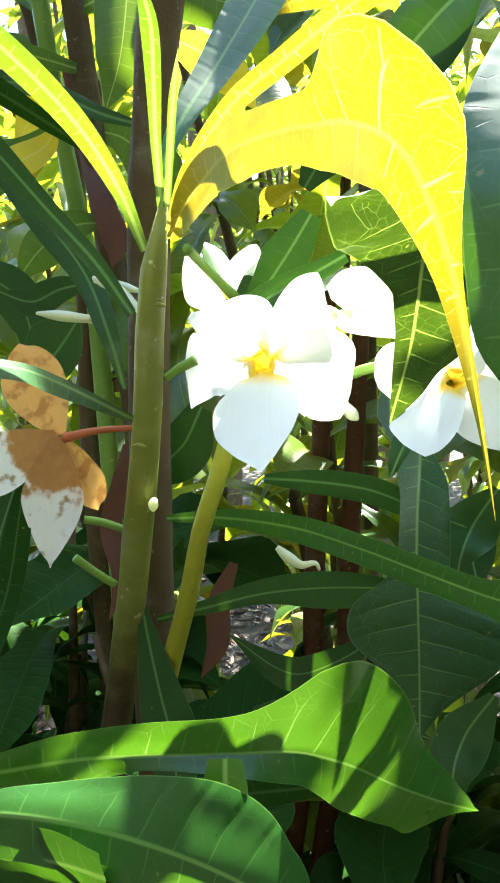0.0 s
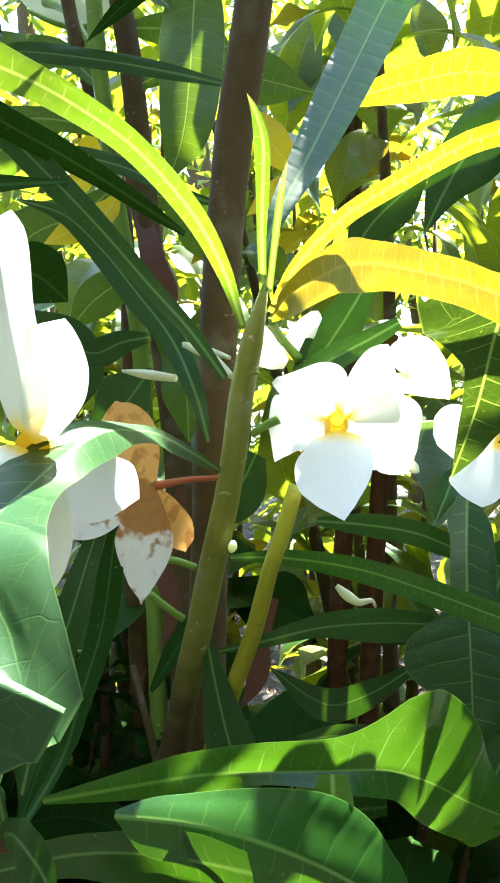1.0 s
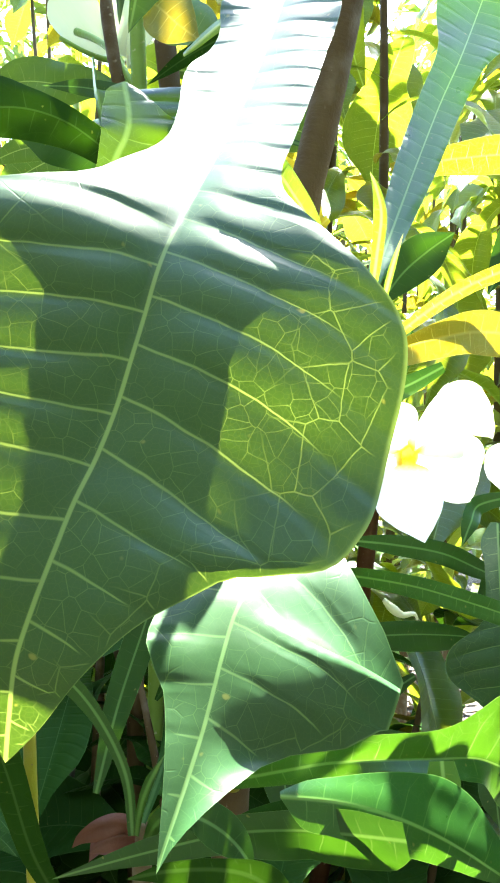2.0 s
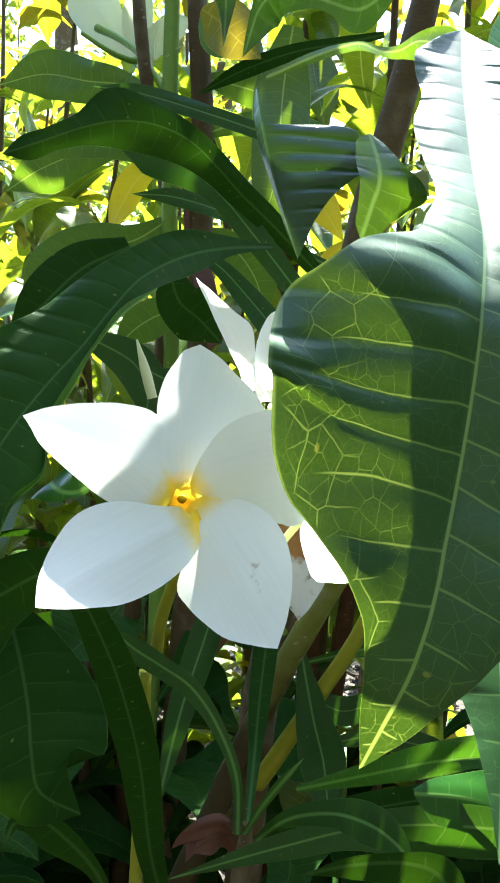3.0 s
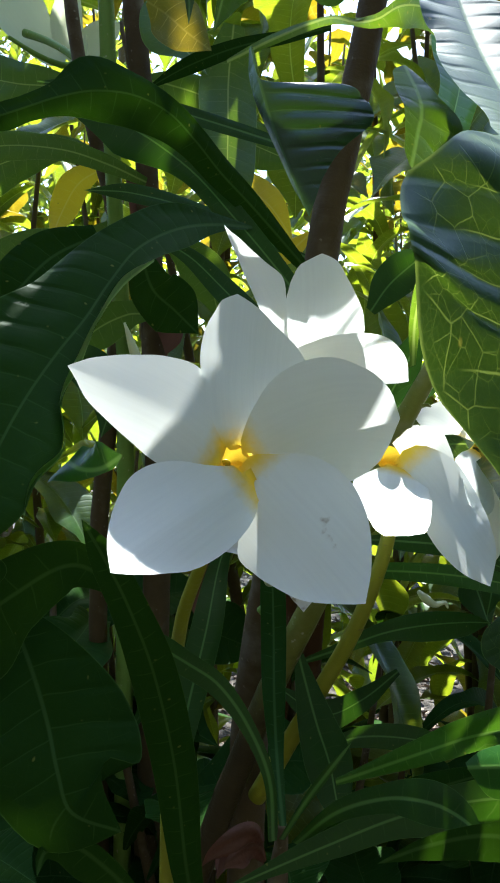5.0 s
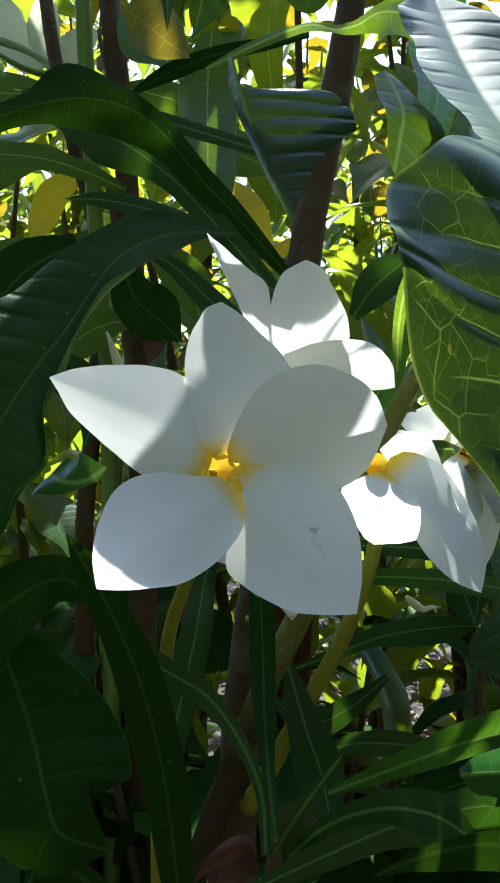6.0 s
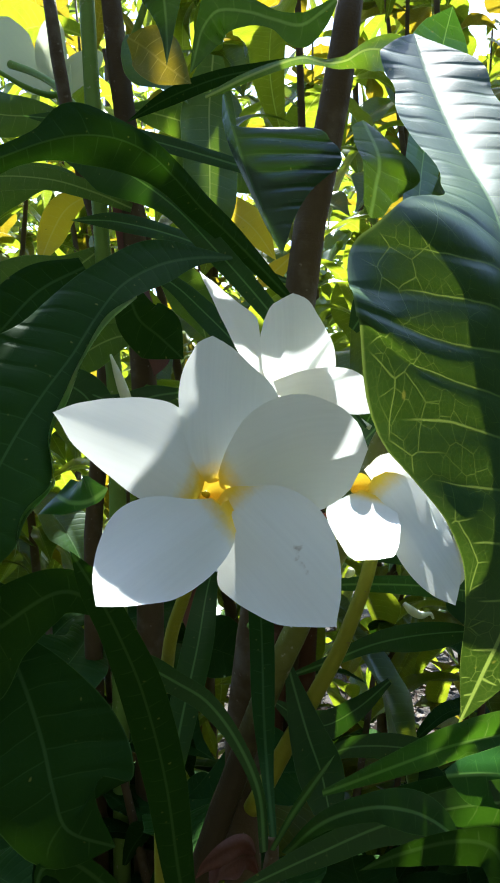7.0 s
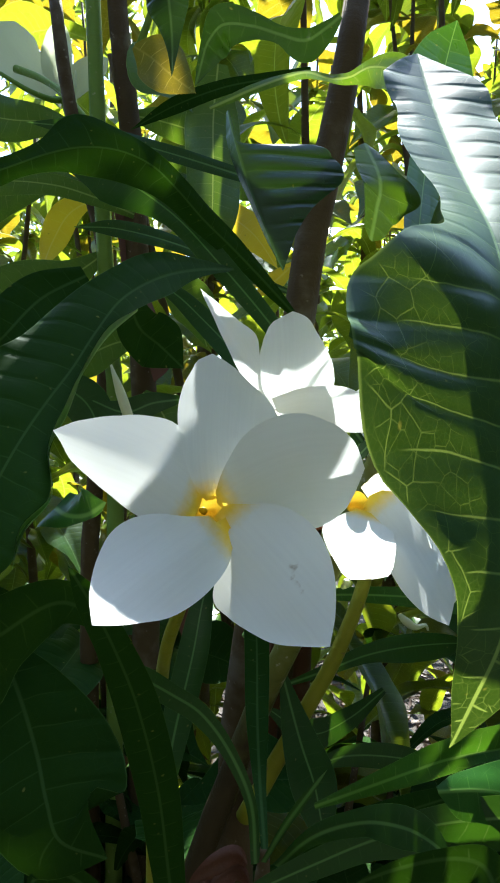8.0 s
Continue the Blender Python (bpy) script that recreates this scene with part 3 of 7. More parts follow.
tube('bud', shrub_a, bud_cream, [(-0.0242, 0.3300, 1.3608, 0.0008), (-0.0362, 0.3450, 1.3645, 0.0018), (-0.0467, 0.3500, 1.3671, 0.0007)])
tube('bud', shrub_a, bud_cream, [(-0.0526, 0.3600, 1.3535, 0.0016), (-0.0677, 0.3650, 1.3560, 0.0022), (-0.0796, 0.3700, 1.3579, 0.0007)])
tube('callus', shrub_a, bud_cream, [(-0.0281, 0.3430, 1.2839, 0.0011), (-0.0282, 0.3410, 1.2826, 0.0020), (-0.0293, 0.3440, 1.2800, 0.0011)], label='pale scar of a fallen leaf')
tube('leaf_scar', shrub_a, bark_green, [(-0.0149, 0.3110, 1.3541, 0.0004), (-0.0124, 0.3104, 1.3545, 0.0008), (-0.0103, 0.3110, 1.3538, 0.0004)])
tube('leaf_scar', shrub_a, bark_green, [(-0.0316, 0.3310, 1.3063, 0.0004), (-0.0288, 0.3304, 1.3070, 0.0008), (-0.0264, 0.3310, 1.3061, 0.0004)])
tube('leaf_scar', shrub_a, bark_green, [(-0.0511, 0.3750, 1.2415, 0.0005), (-0.0477, 0.3744, 1.2425, 0.0010), (-0.0448, 0.3750, 1.2415, 0.0005)])
# -- its flowers --
flower_a = flower(shrub_a, 'open white flower with a yellow throat')
blade('petal', flower_a, petal_white, [
    (0.0161, 0.3361, 1.3309, 0.0006, 0.0006, -72, 111),
    (0.0159, 0.3348, 1.3294, 0.0080, 0.0016, -70, 112),
    (0.0157, 0.3332, 1.3276, 0.0110, 0.0069, -70, 112),
    (0.0153, 0.3303, 1.3243, 0.0140, 0.0104, -70, 112),
    (0.0151, 0.3265, 1.3201, 0.0147, 0.0148, -68, 114),
    (0.0153, 0.3223, 1.3157, 0.0145, 0.0155, -66, 116),
    (0.0158, 0.3180, 1.3114, 0.0125, 0.0141, -65, 117),
    (0.0164, 0.3138, 1.3073, 0.0092, 0.0096, -64, 118),
    (0.0171, 0.3104, 1.3042, 0.0057, 0.0053, -63, 119),
    (0.0176, 0.3079, 1.3020, 0.0025, 0.0024, -63, 119),
    (0.0180, 0.3060, 1.3003, 0.0000, 0.0000, -63, 119)], res=(30, 16), veins=0)
blade('petal', flower_a, petal_white, [
    (0.0190, 0.3361, 1.3329, 0.0006, 0.0006, -49, 134),
    (0.0205, 0.3354, 1.3325, 0.0072, 0.0013, -53, 130),
    (0.0222, 0.3351, 1.3318, 0.0092, 0.0046, -53, 130),
    (0.0253, 0.3347, 1.3306, 0.0127, 0.0083, -52, 130),
    (0.0292, 0.3342, 1.3289, 0.0173, 0.0109, -52, 130),
    (0.0331, 0.3334, 1.3266, 0.0197, 0.0118, -52, 131),
    (0.0368, 0.3326, 1.3238, 0.0186, 0.0116, -52, 131),
    (0.0397, 0.3317, 1.3205, 0.0097, 0.0110, -54, 128),
    (0.0412, 0.3309, 1.3174, 0.0053, 0.0092, -56, 127),
    (0.0422, 0.3304, 1.3150, 0.0033, 0.0058, -56, 127),
    (0.0430, 0.3300, 1.3133, 0.0000, 0.0000, -56, 127)], res=(30, 16), veins=0)
blade('petal', flower_a, petal_white, [
    (0.0187, 0.3351, 1.3356, 0.0001, 0.0006, -82, 101),
    (0.0197, 0.3344, 1.3368, 0.0048, 0.0051, -82, 101),
    (0.0208, 0.3340, 1.3383, 0.0052, 0.0078, -84, 99),
    (0.0228, 0.3332, 1.3411, 0.0060, 0.0111, -84, 99),
    (0.0253, 0.3326, 1.3447, 0.0066, 0.0147, -84, 99),
    (0.0279, 0.3325, 1.3486, 0.0070, 0.0172, -84, 99),
    (0.0305, 0.3330, 1.3524, 0.0072, 0.0155, -84, 98),
    (0.0330, 0.3339, 1.3563, 0.0065, 0.0095, -85, 98),
    (0.0350, 0.3350, 1.3593, 0.0051, 0.0056, -85, 98),
    (0.0364, 0.3359, 1.3616, 0.0029, 0.0031, -85, 98),
    (0.0375, 0.3365, 1.3633, 0.0000, 0.0000, -85, 98)], res=(30, 16), veins=0)
blade('petal', flower_a, petal_white, [
    (0.0156, 0.3361, 1.3360, 0.0061, 0.0035, -116, 70),
    (0.0151, 0.3354, 1.3372, 0.0058, 0.0067, -110, 75),
    (0.0142, 0.3351, 1.3386, 0.0076, 0.0082, -111, 75),
    (0.0125, 0.3347, 1.3411, 0.0089, 0.0115, -111, 75),
    (0.0101, 0.3341, 1.3440, 0.0095, 0.0149, -111, 75),
    (0.0069, 0.3336, 1.3464, 0.0094, 0.0130, -110, 75),
    (0.0031, 0.3332, 1.3482, 0.0086, 0.0087, -109, 77),
    (-0.0008, 0.3328, 1.3495, 0.0072, 0.0049, -107, 78),
    (-0.0040, 0.3325, 1.3499, 0.0051, 0.0031, -106, 80),
    (-0.0064, 0.3322, 1.3501, 0.0027, 0.0023, -106, 80),
    (-0.0082, 0.3320, 1.3503, 0.0000, 0.0000, -106, 80)], res=(30, 16), veins=0)
blade('petal', flower_a, petal_white, [
    (0.0143, 0.3361, 1.3336, 0.0059, 0.0023, -110, 75),
    (0.0129, 0.3353, 1.3337, 0.0067, 0.0036, -107, 78),
    (0.0112, 0.3349, 1.3338, 0.0085, 0.0045, -108, 78),
    (0.0081, 0.3341, 1.3340, 0.0101, 0.0061, -107, 79),
    (0.0043, 0.3331, 1.3338, 0.0103, 0.0096, -102, 84),
    (0.0003, 0.3318, 1.3323, 0.0099, 0.0152, -96, 89),
    (-0.0033, 0.3304, 1.3299, 0.0091, 0.0093, -88, 97),
    (-0.0056, 0.3292, 1.3267, 0.0087, 0.0041, -78, 108),
    (-0.0066, 0.3282, 1.3235, 0.0050, 0.0023, -73, 112),
    (-0.0073, 0.3275, 1.3211, 0.0017, 0.0012, -74, 112),
    (-0.0079, 0.3270, 1.3194, 0.0000, 0.0000, -74, 112)], res=(30, 16), veins=0)
throat(flower_a, (0.0167, 0.3355, 1.3333), 0.0046)
flower_b = flower(shrub_a, 'withered flower with brown and speckled white petals')
blade('petal', flower_b, petal_brown, [
    (-0.0594, 0.3350, 1.3115, 0.0028, 0.0022, -116, 64),
    (-0.0609, 0.3355, 1.3149, 0.0053, 0.0044, -114, 68),
    (-0.0624, 0.3360, 1.3182, 0.0081, 0.0067, -113, 69),
    (-0.0643, 0.3367, 1.3226, 0.0107, 0.0087, -112, 70),
    (-0.0666, 0.3374, 1.3277, 0.0131, 0.0105, -112, 71),
    (-0.0693, 0.3383, 1.3339, 0.0135, 0.0105, -110, 73),
    (-0.0717, 0.3391, 1.3394, 0.0103, 0.0081, -107, 79),
    (-0.0733, 0.3397, 1.3431, 0.0050, 0.0047, -92, 94),
    (-0.0744, 0.3400, 1.3455, 0.0000, 0.0000, -10, 171)], res=(26, 14), veins=0, ripple=0.12)
blade('petal', flower_b, petal_spotted, [
    (-0.0607, 0.3350, 1.3106, 0.0017, 0.0027, -102, 78),
    (-0.0645, 0.3345, 1.3087, 0.0035, 0.0054, -99, 80),
    (-0.0683, 0.3340, 1.3068, 0.0054, 0.0083, -98, 81),
    (-0.0733, 0.3334, 1.3042, 0.0071, 0.0109, -97, 82),
    (-0.0791, 0.3326, 1.3013, 0.0087, 0.0133, -96, 83),
    (-0.0860, 0.3317, 1.2978, 0.0088, 0.0138, -93, 85),
    (-0.0922, 0.3309, 1.2946, 0.0066, 0.0112, -86, 89),
    (-0.0965, 0.3304, 1.2924, 0.0031, 0.0072, -60, 98),
    (-0.0992, 0.3300, 1.2911, 0.0000, 0.0000, -20, 161)], res=(20, 14), veins=0)
blade('petal', flower_b, petal_spotted, [
    (-0.0603, 0.3330, 1.3110, 0.0023, 0.0025, -73, 107),
    (-0.0607, 0.3322, 1.3062, 0.0050, 0.0054, -71, 109),
    (-0.0611, 0.3314, 1.3013, 0.0076, 0.0083, -70, 110),
    (-0.0617, 0.3304, 1.2951, 0.0103, 0.0112, -69, 111),
    (-0.0622, 0.3292, 1.2884, 0.0119, 0.0132, -69, 112),
    (-0.0628, 0.3280, 1.2812, 0.0104, 0.0117, -66, 115),
    (-0.0635, 0.3268, 1.2736, 0.0069, 0.0081, -59, 121),
    (-0.0639, 0.3258, 1.2679, 0.0038, 0.0050, -43, 135),
    (-0.0643, 0.3250, 1.2631, 0.0000, 0.0000, -8, 172)], res=(20, 14), veins=0)
blade('petal', flower_b, petal_brown, [
    (-0.0578, 0.3360, 1.3086, 0.0016, 0.0014, -65, 115),
    (-0.0566, 0.3354, 1.3060, 0.0031, 0.0030, -61, 120),
    (-0.0554, 0.3348, 1.3035, 0.0047, 0.0046, -60, 122),
    (-0.0538, 0.3340, 1.3002, 0.0063, 0.0061, -59, 124),
    (-0.0521, 0.3331, 1.2964, 0.0078, 0.0074, -58, 125),
    (-0.0499, 0.3320, 1.2918, 0.0083, 0.0076, -56, 129),
    (-0.0480, 0.3311, 1.2878, 0.0069, 0.0061, -51, 136),
    (-0.0468, 0.3304, 1.2851, 0.0047, 0.0035, -41, 154),
    (-0.0459, 0.3300, 1.2834, 0.0000, 0.0000, -2, 179)], res=(26, 14), veins=0, ripple=0.25)
tube('flower_stalk', flower_b, stalk_red, [(-0.0313, 0.3350, 1.3126, 0.0011), (-0.0440, 0.3330, 1.3125, 0.0013), (-0.0577, 0.3330, 1.3102, 0.0020)])
flower_c = flower(shrub_a, 'white flower half hidden behind a leaf')
blade('petal', flower_c, petal_white, [
    (0.0826, 0.3456, 1.3213, 0.0059, 0.0026, -79, 101),
    (0.0819, 0.3448, 1.3203, 0.0059, 0.0044, -72, 108),
    (0.0813, 0.3441, 1.3190, 0.0063, 0.0059, -71, 109),
    (0.0802, 0.3428, 1.3167, 0.0067, 0.0079, -71, 109),
    (0.0788, 0.3412, 1.3137, 0.0071, 0.0096, -71, 109),
    (0.0772, 0.3395, 1.3105, 0.0073, 0.0112, -71, 109),
    (0.0757, 0.3378, 1.3074, 0.0068, 0.0132, -70, 109),
    (0.0741, 0.3359, 1.3042, 0.0055, 0.0152, -70, 109),
    (0.0729, 0.3342, 1.3018, 0.0039, 0.0119, -70, 110),
    (0.0720, 0.3329, 1.3001, 0.0019, 0.0077, -70, 110),
    (0.0714, 0.3320, 1.2988, 0.0000, 0.0000, -70, 110)], res=(30, 16), veins=0)
blade('petal', flower_c, petal_white, [
    (0.0848, 0.3456, 1.3212, 0.0075, 0.0014, -50, 130),
    (0.0854, 0.3448, 1.3201, 0.0084, 0.0037, -46, 134),
    (0.0864, 0.3443, 1.3188, 0.0095, 0.0055, -47, 132),
    (0.0882, 0.3435, 1.3165, 0.0111, 0.0078, -47, 132),
    (0.0904, 0.3424, 1.3136, 0.0120, 0.0101, -47, 133),
    (0.0927, 0.3408, 1.3104, 0.0122, 0.0101, -46, 133),
    (0.0949, 0.3389, 1.3074, 0.0122, 0.0085, -46, 134),
    (0.0972, 0.3371, 1.3045, 0.0114, 0.0062, -45, 135),
    (0.0991, 0.3357, 1.3023, 0.0094, 0.0041, -45, 135),
    (0.1005, 0.3347, 1.3007, 0.0077, 0.0024, -45, 135),
    (0.1015, 0.3340, 1.2996, 0.0000, 0.0000, -45, 135)], res=(30, 16), veins=0)
blade('petal', flower_c, petal_white, [
    (0.0820, 0.3456, 1.3243, 0.0006, 0.0006, -110, 70),
    (0.0808, 0.3451, 1.3250, 0.0042, 0.0015, -106, 74),
    (0.0795, 0.3454, 1.3256, 0.0076, 0.0045, -108, 72),
    (0.0771, 0.3461, 1.3269, 0.0106, 0.0059, -108, 72),
    (0.0738, 0.3470, 1.3280, 0.0114, 0.0065, -106, 74),
    (0.0700, 0.3476, 1.3283, 0.0125, 0.0083, -102, 78),
    (0.0661, 0.3479, 1.3278, 0.0129, 0.0110, -96, 84),
    (0.0627, 0.3481, 1.3262, 0.0128, 0.0100, -88, 91),
    (0.0603, 0.3481, 1.3243, 0.0125, 0.0064, -84, 96),
    (0.0585, 0.3480, 1.3228, 0.0121, 0.0042, -84, 96),
    (0.0572, 0.3480, 1.3217, 0.0000, 0.0000, -84, 96)], res=(30, 16), veins=0)
blade('petal', flower_c, petal_white, [
    (0.0846, 0.3466, 1.3256, 0.0006, 0.0006, -102, 78),
    (0.0848, 0.3461, 1.3271, 0.0034, 0.0042, -95, 85),
    (0.0850, 0.3465, 1.3289, 0.0056, 0.0069, -94, 86),
    (0.0853, 0.3473, 1.3321, 0.0068, 0.0088, -94, 86),
    (0.0857, 0.3485, 1.3364, 0.0083, 0.0106, -94, 86),
    (0.0863, 0.3498, 1.3409, 0.0088, 0.0110, -93, 86),
    (0.0870, 0.3512, 1.3455, 0.0082, 0.0102, -93, 87),
    (0.0880, 0.3526, 1.3500, 0.0072, 0.0090, -91, 89),
    (0.0889, 0.3536, 1.3536, 0.0049, 0.0066, -90, 90),
    (0.0896, 0.3544, 1.3562, 0.0024, 0.0031, -90, 90),
    (0.0902, 0.3550, 1.3581, 0.0000, 0.0000, -90, 90)], res=(30, 16), veins=0)
blade('petal', flower_c, petal_white, [
    (0.0859, 0.3456, 1.3244, 0.0006, 0.0006, -65, 115),
    (0.0871, 0.3450, 1.3252, 0.0006, 0.0006, -65, 115),
    (0.0888, 0.3449, 1.3260, 0.0024, 0.0055, -65, 115),
    (0.0920, 0.3449, 1.3275, 0.0048, 0.0080, -64, 116),
    (0.0960, 0.3450, 1.3292, 0.0069, 0.0103, -63, 117),
    (0.1005, 0.3450, 1.3308, 0.0081, 0.0113, -61, 119),
    (0.1051, 0.3449, 1.3319, 0.0080, 0.0111, -58, 121),
    (0.1098, 0.3452, 1.3325, 0.0073, 0.0102, -57, 123),
    (0.1137, 0.3455, 1.3326, 0.0047, 0.0077, -56, 124),
    (0.1164, 0.3458, 1.3325, 0.0022, 0.0036, -56, 124),
    (0.1185, 0.3460, 1.3326, 0.0000, 0.0000, -56, 124)], res=(30, 16), veins=0)
throat(flower_c, (0.0837, 0.3450, 1.3230), 0.0045)
tube('flower_tube', flower_c, stalk_green, [(0.0839, 0.3560, 1.3219, 0.0018), (0.0724, 0.3620, 1.3253, 0.0018), (0.0579, 0.3660, 1.3287, 0.0020), (0.0482, 0.3700, 1.3263, 0.0022)])
flower_d = flower(shrub_a, 'cream white flower seen from behind')
blade('petal', flower_d, petal_cream_shade, [
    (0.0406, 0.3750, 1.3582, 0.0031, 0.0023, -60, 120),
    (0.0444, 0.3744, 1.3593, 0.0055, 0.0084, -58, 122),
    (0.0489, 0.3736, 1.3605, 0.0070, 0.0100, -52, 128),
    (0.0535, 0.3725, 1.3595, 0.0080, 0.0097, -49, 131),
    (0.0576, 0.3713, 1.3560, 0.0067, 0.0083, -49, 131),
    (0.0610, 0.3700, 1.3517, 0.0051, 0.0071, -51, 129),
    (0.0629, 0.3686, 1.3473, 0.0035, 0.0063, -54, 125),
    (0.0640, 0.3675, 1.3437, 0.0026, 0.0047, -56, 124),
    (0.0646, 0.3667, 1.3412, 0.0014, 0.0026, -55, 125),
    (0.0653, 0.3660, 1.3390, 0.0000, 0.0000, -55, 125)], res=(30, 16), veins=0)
blade('petal', flower_d, petal_cream_shade, [
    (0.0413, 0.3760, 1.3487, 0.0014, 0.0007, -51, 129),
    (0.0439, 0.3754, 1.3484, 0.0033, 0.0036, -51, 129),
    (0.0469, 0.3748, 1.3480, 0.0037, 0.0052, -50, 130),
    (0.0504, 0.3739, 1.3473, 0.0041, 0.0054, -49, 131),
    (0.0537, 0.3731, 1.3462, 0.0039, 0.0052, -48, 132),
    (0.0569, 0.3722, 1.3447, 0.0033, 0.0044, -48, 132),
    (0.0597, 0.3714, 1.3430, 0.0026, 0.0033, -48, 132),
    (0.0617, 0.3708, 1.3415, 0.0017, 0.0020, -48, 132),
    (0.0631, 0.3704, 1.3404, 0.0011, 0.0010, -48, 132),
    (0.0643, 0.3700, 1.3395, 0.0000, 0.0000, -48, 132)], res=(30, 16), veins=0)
tube('flower_tube', flower_d, bud_cream, [(0.0419, 0.3770, 1.3524, 0.0026), (0.0377, 0.3790, 1.3456, 0.0020), (0.0338, 0.3810, 1.3367, 0.0017)])
tube('bud', shrub_a, bud_cream, [(0.0424, 0.3520, 1.3184, 0.0012), (0.0454, 0.3500, 1.3148, 0.0022), (0.0479, 0.3490, 1.3121, 0.0022), (0.0495, 0.3480, 1.3107, 0.0006)])
tube('bud', shrub_a, bud_cream, [(0.0146, 0.3720, 1.2554, 0.0012), (0.0191, 0.3720, 1.2509, 0.0024), (0.0244, 0.3720, 1.2476, 0.0017), (0.0303, 0.3720, 1.2483, 0.0010), (0.0320, 0.3720, 1.2453, 0.0006)])
flower_e = flower(shrub_a, 'white flower turned away behind the stem')
blade('petal', flower_e, petal_white, [
    (-0.0042, 0.4000, 1.3601, 0.0007, 0.0007, -90, 90),
    (-0.0028, 0.4000, 1.3625, 0.0061, 0.0033, -90, 90),
    (-0.0013, 0.4000, 1.3653, 0.0069, 0.0052, -89, 91),
    (0.0006, 0.4000, 1.3686, 0.0073, 0.0053, -89, 91),
    (0.0025, 0.4000, 1.3718, 0.0068, 0.0053, -88, 92),
    (0.0045, 0.4000, 1.3749, 0.0060, 0.0050, -88, 92),
    (0.0064, 0.4000, 1.3778, 0.0048, 0.0043, -87, 93),
    (0.0079, 0.4000, 1.3800, 0.0034, 0.0038, -87, 93),
    (0.0090, 0.4000, 1.3815, 0.0024, 0.0031, -87, 93),
    (0.0099, 0.4000, 1.3828, 0.0000, 0.0000, -87, 93)], res=(30, 16), veins=0)
blade('petal', flower_e, petal_cream_shade, [
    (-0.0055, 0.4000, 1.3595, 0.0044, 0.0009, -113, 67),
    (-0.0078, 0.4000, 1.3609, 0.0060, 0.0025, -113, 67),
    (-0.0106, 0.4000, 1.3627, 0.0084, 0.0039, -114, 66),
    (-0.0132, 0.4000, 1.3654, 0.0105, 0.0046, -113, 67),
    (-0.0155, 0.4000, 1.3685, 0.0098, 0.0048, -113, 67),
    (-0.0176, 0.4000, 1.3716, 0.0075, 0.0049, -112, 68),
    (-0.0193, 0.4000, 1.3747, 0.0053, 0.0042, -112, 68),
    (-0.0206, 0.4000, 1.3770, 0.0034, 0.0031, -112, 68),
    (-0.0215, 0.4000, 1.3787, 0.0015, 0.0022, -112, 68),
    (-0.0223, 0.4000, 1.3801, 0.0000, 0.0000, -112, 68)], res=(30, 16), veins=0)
tube('flower_tube', flower_e, stalk_green, [(-0.0004, 0.3970, 1.3607, 0.0024), (-0.0049, 0.3850, 1.3668, 0.0020), (-0.0079, 0.3600, 1.3725, 0.0018), (-0.0073, 0.3350, 1.3746, 0.0016)])
# -- shrub beside it --
shrub_b = shrub('leafy shrub with drooping spoon-shaped leaves', (0.22, 0.42, 0.0))
tube('stem', shrub_b, bark_brown, [(0.1458, 0.3500, 1.4925, 0.0053), (0.1497, 0.3700, 1.4333, 0.0064), (0.1429, 0.3800, 1.3564, 0.0074), (0.1326, 0.4000, 1.2374, 0.0089), (0.1310, 0.4200, 1.0847, 0.0107)], down=True)
blade('leaf', shrub_b, leaf_broad, [
    (0.0744, 0.2500, 1.3856, 0.0012, 0.0012, 51, -158),
    (0.0737, 0.2548, 1.3844, 0.0056, 0.0214, 53, -172),
    (0.0730, 0.2599, 1.3833, 0.0095, 0.0223, 35, -182),
    (0.0706, 0.2775, 1.3770, 0.0135, 0.0284, 16, -185),
    (0.0698, 0.2836, 1.3736, 0.0146, 0.0291, -30, -237),
    (0.0687, 0.2911, 1.3675, 0.0156, 0.0256, -40, -257),
    (0.0677, 0.2977, 1.3590, 0.0161, 0.0132, -43, -256),
    (0.0674, 0.3018, 1.3541, 0.0163, 0.0082, -39, -253),
    (0.0673, 0.3037, 1.3518, 0.0163, 0.0078, -41, -254),
    (0.0665, 0.3113, 1.3423, 0.0159, 0.0057, -49, -244),
    (0.0658, 0.3155, 1.3368, 0.0160, 0.0051, -61, -251),
    (0.0645, 0.3197, 1.3303, 0.0107, 0.0042, -69, -255),
    (0.0624, 0.3250, 1.3215, 0.0072, 0.0024, -76, -252),
    (0.0597, 0.3310, 1.3109, 0.0000, 0.0000, -77, -253)], res=(44, 20))
blade('leaf', shrub_b, leaf_fresh, [
    (0.0803, 0.2200, 1.3951, 0.0036, 0.0036, -83, 97),
    (0.0729, 0.2050, 1.3815, 0.0049, 0.0048, -79, 101),
    (0.0696, 0.1950, 1.3695, 0.0108, 0.0080, -74, 106),
    (0.0676, 0.1870, 1.3572, 0.0107, 0.0076, -74, 106),
    (0.0663, 0.1830, 1.3465, 0.0085, 0.0067, -75, 105),
    (0.0648, 0.1800, 1.3384, 0.0039, 0.0046, -75, 105),
    (0.0642, 0.1800, 1.3330, 0.0000, 0.0000, -73, 107)], res=(44, 18))
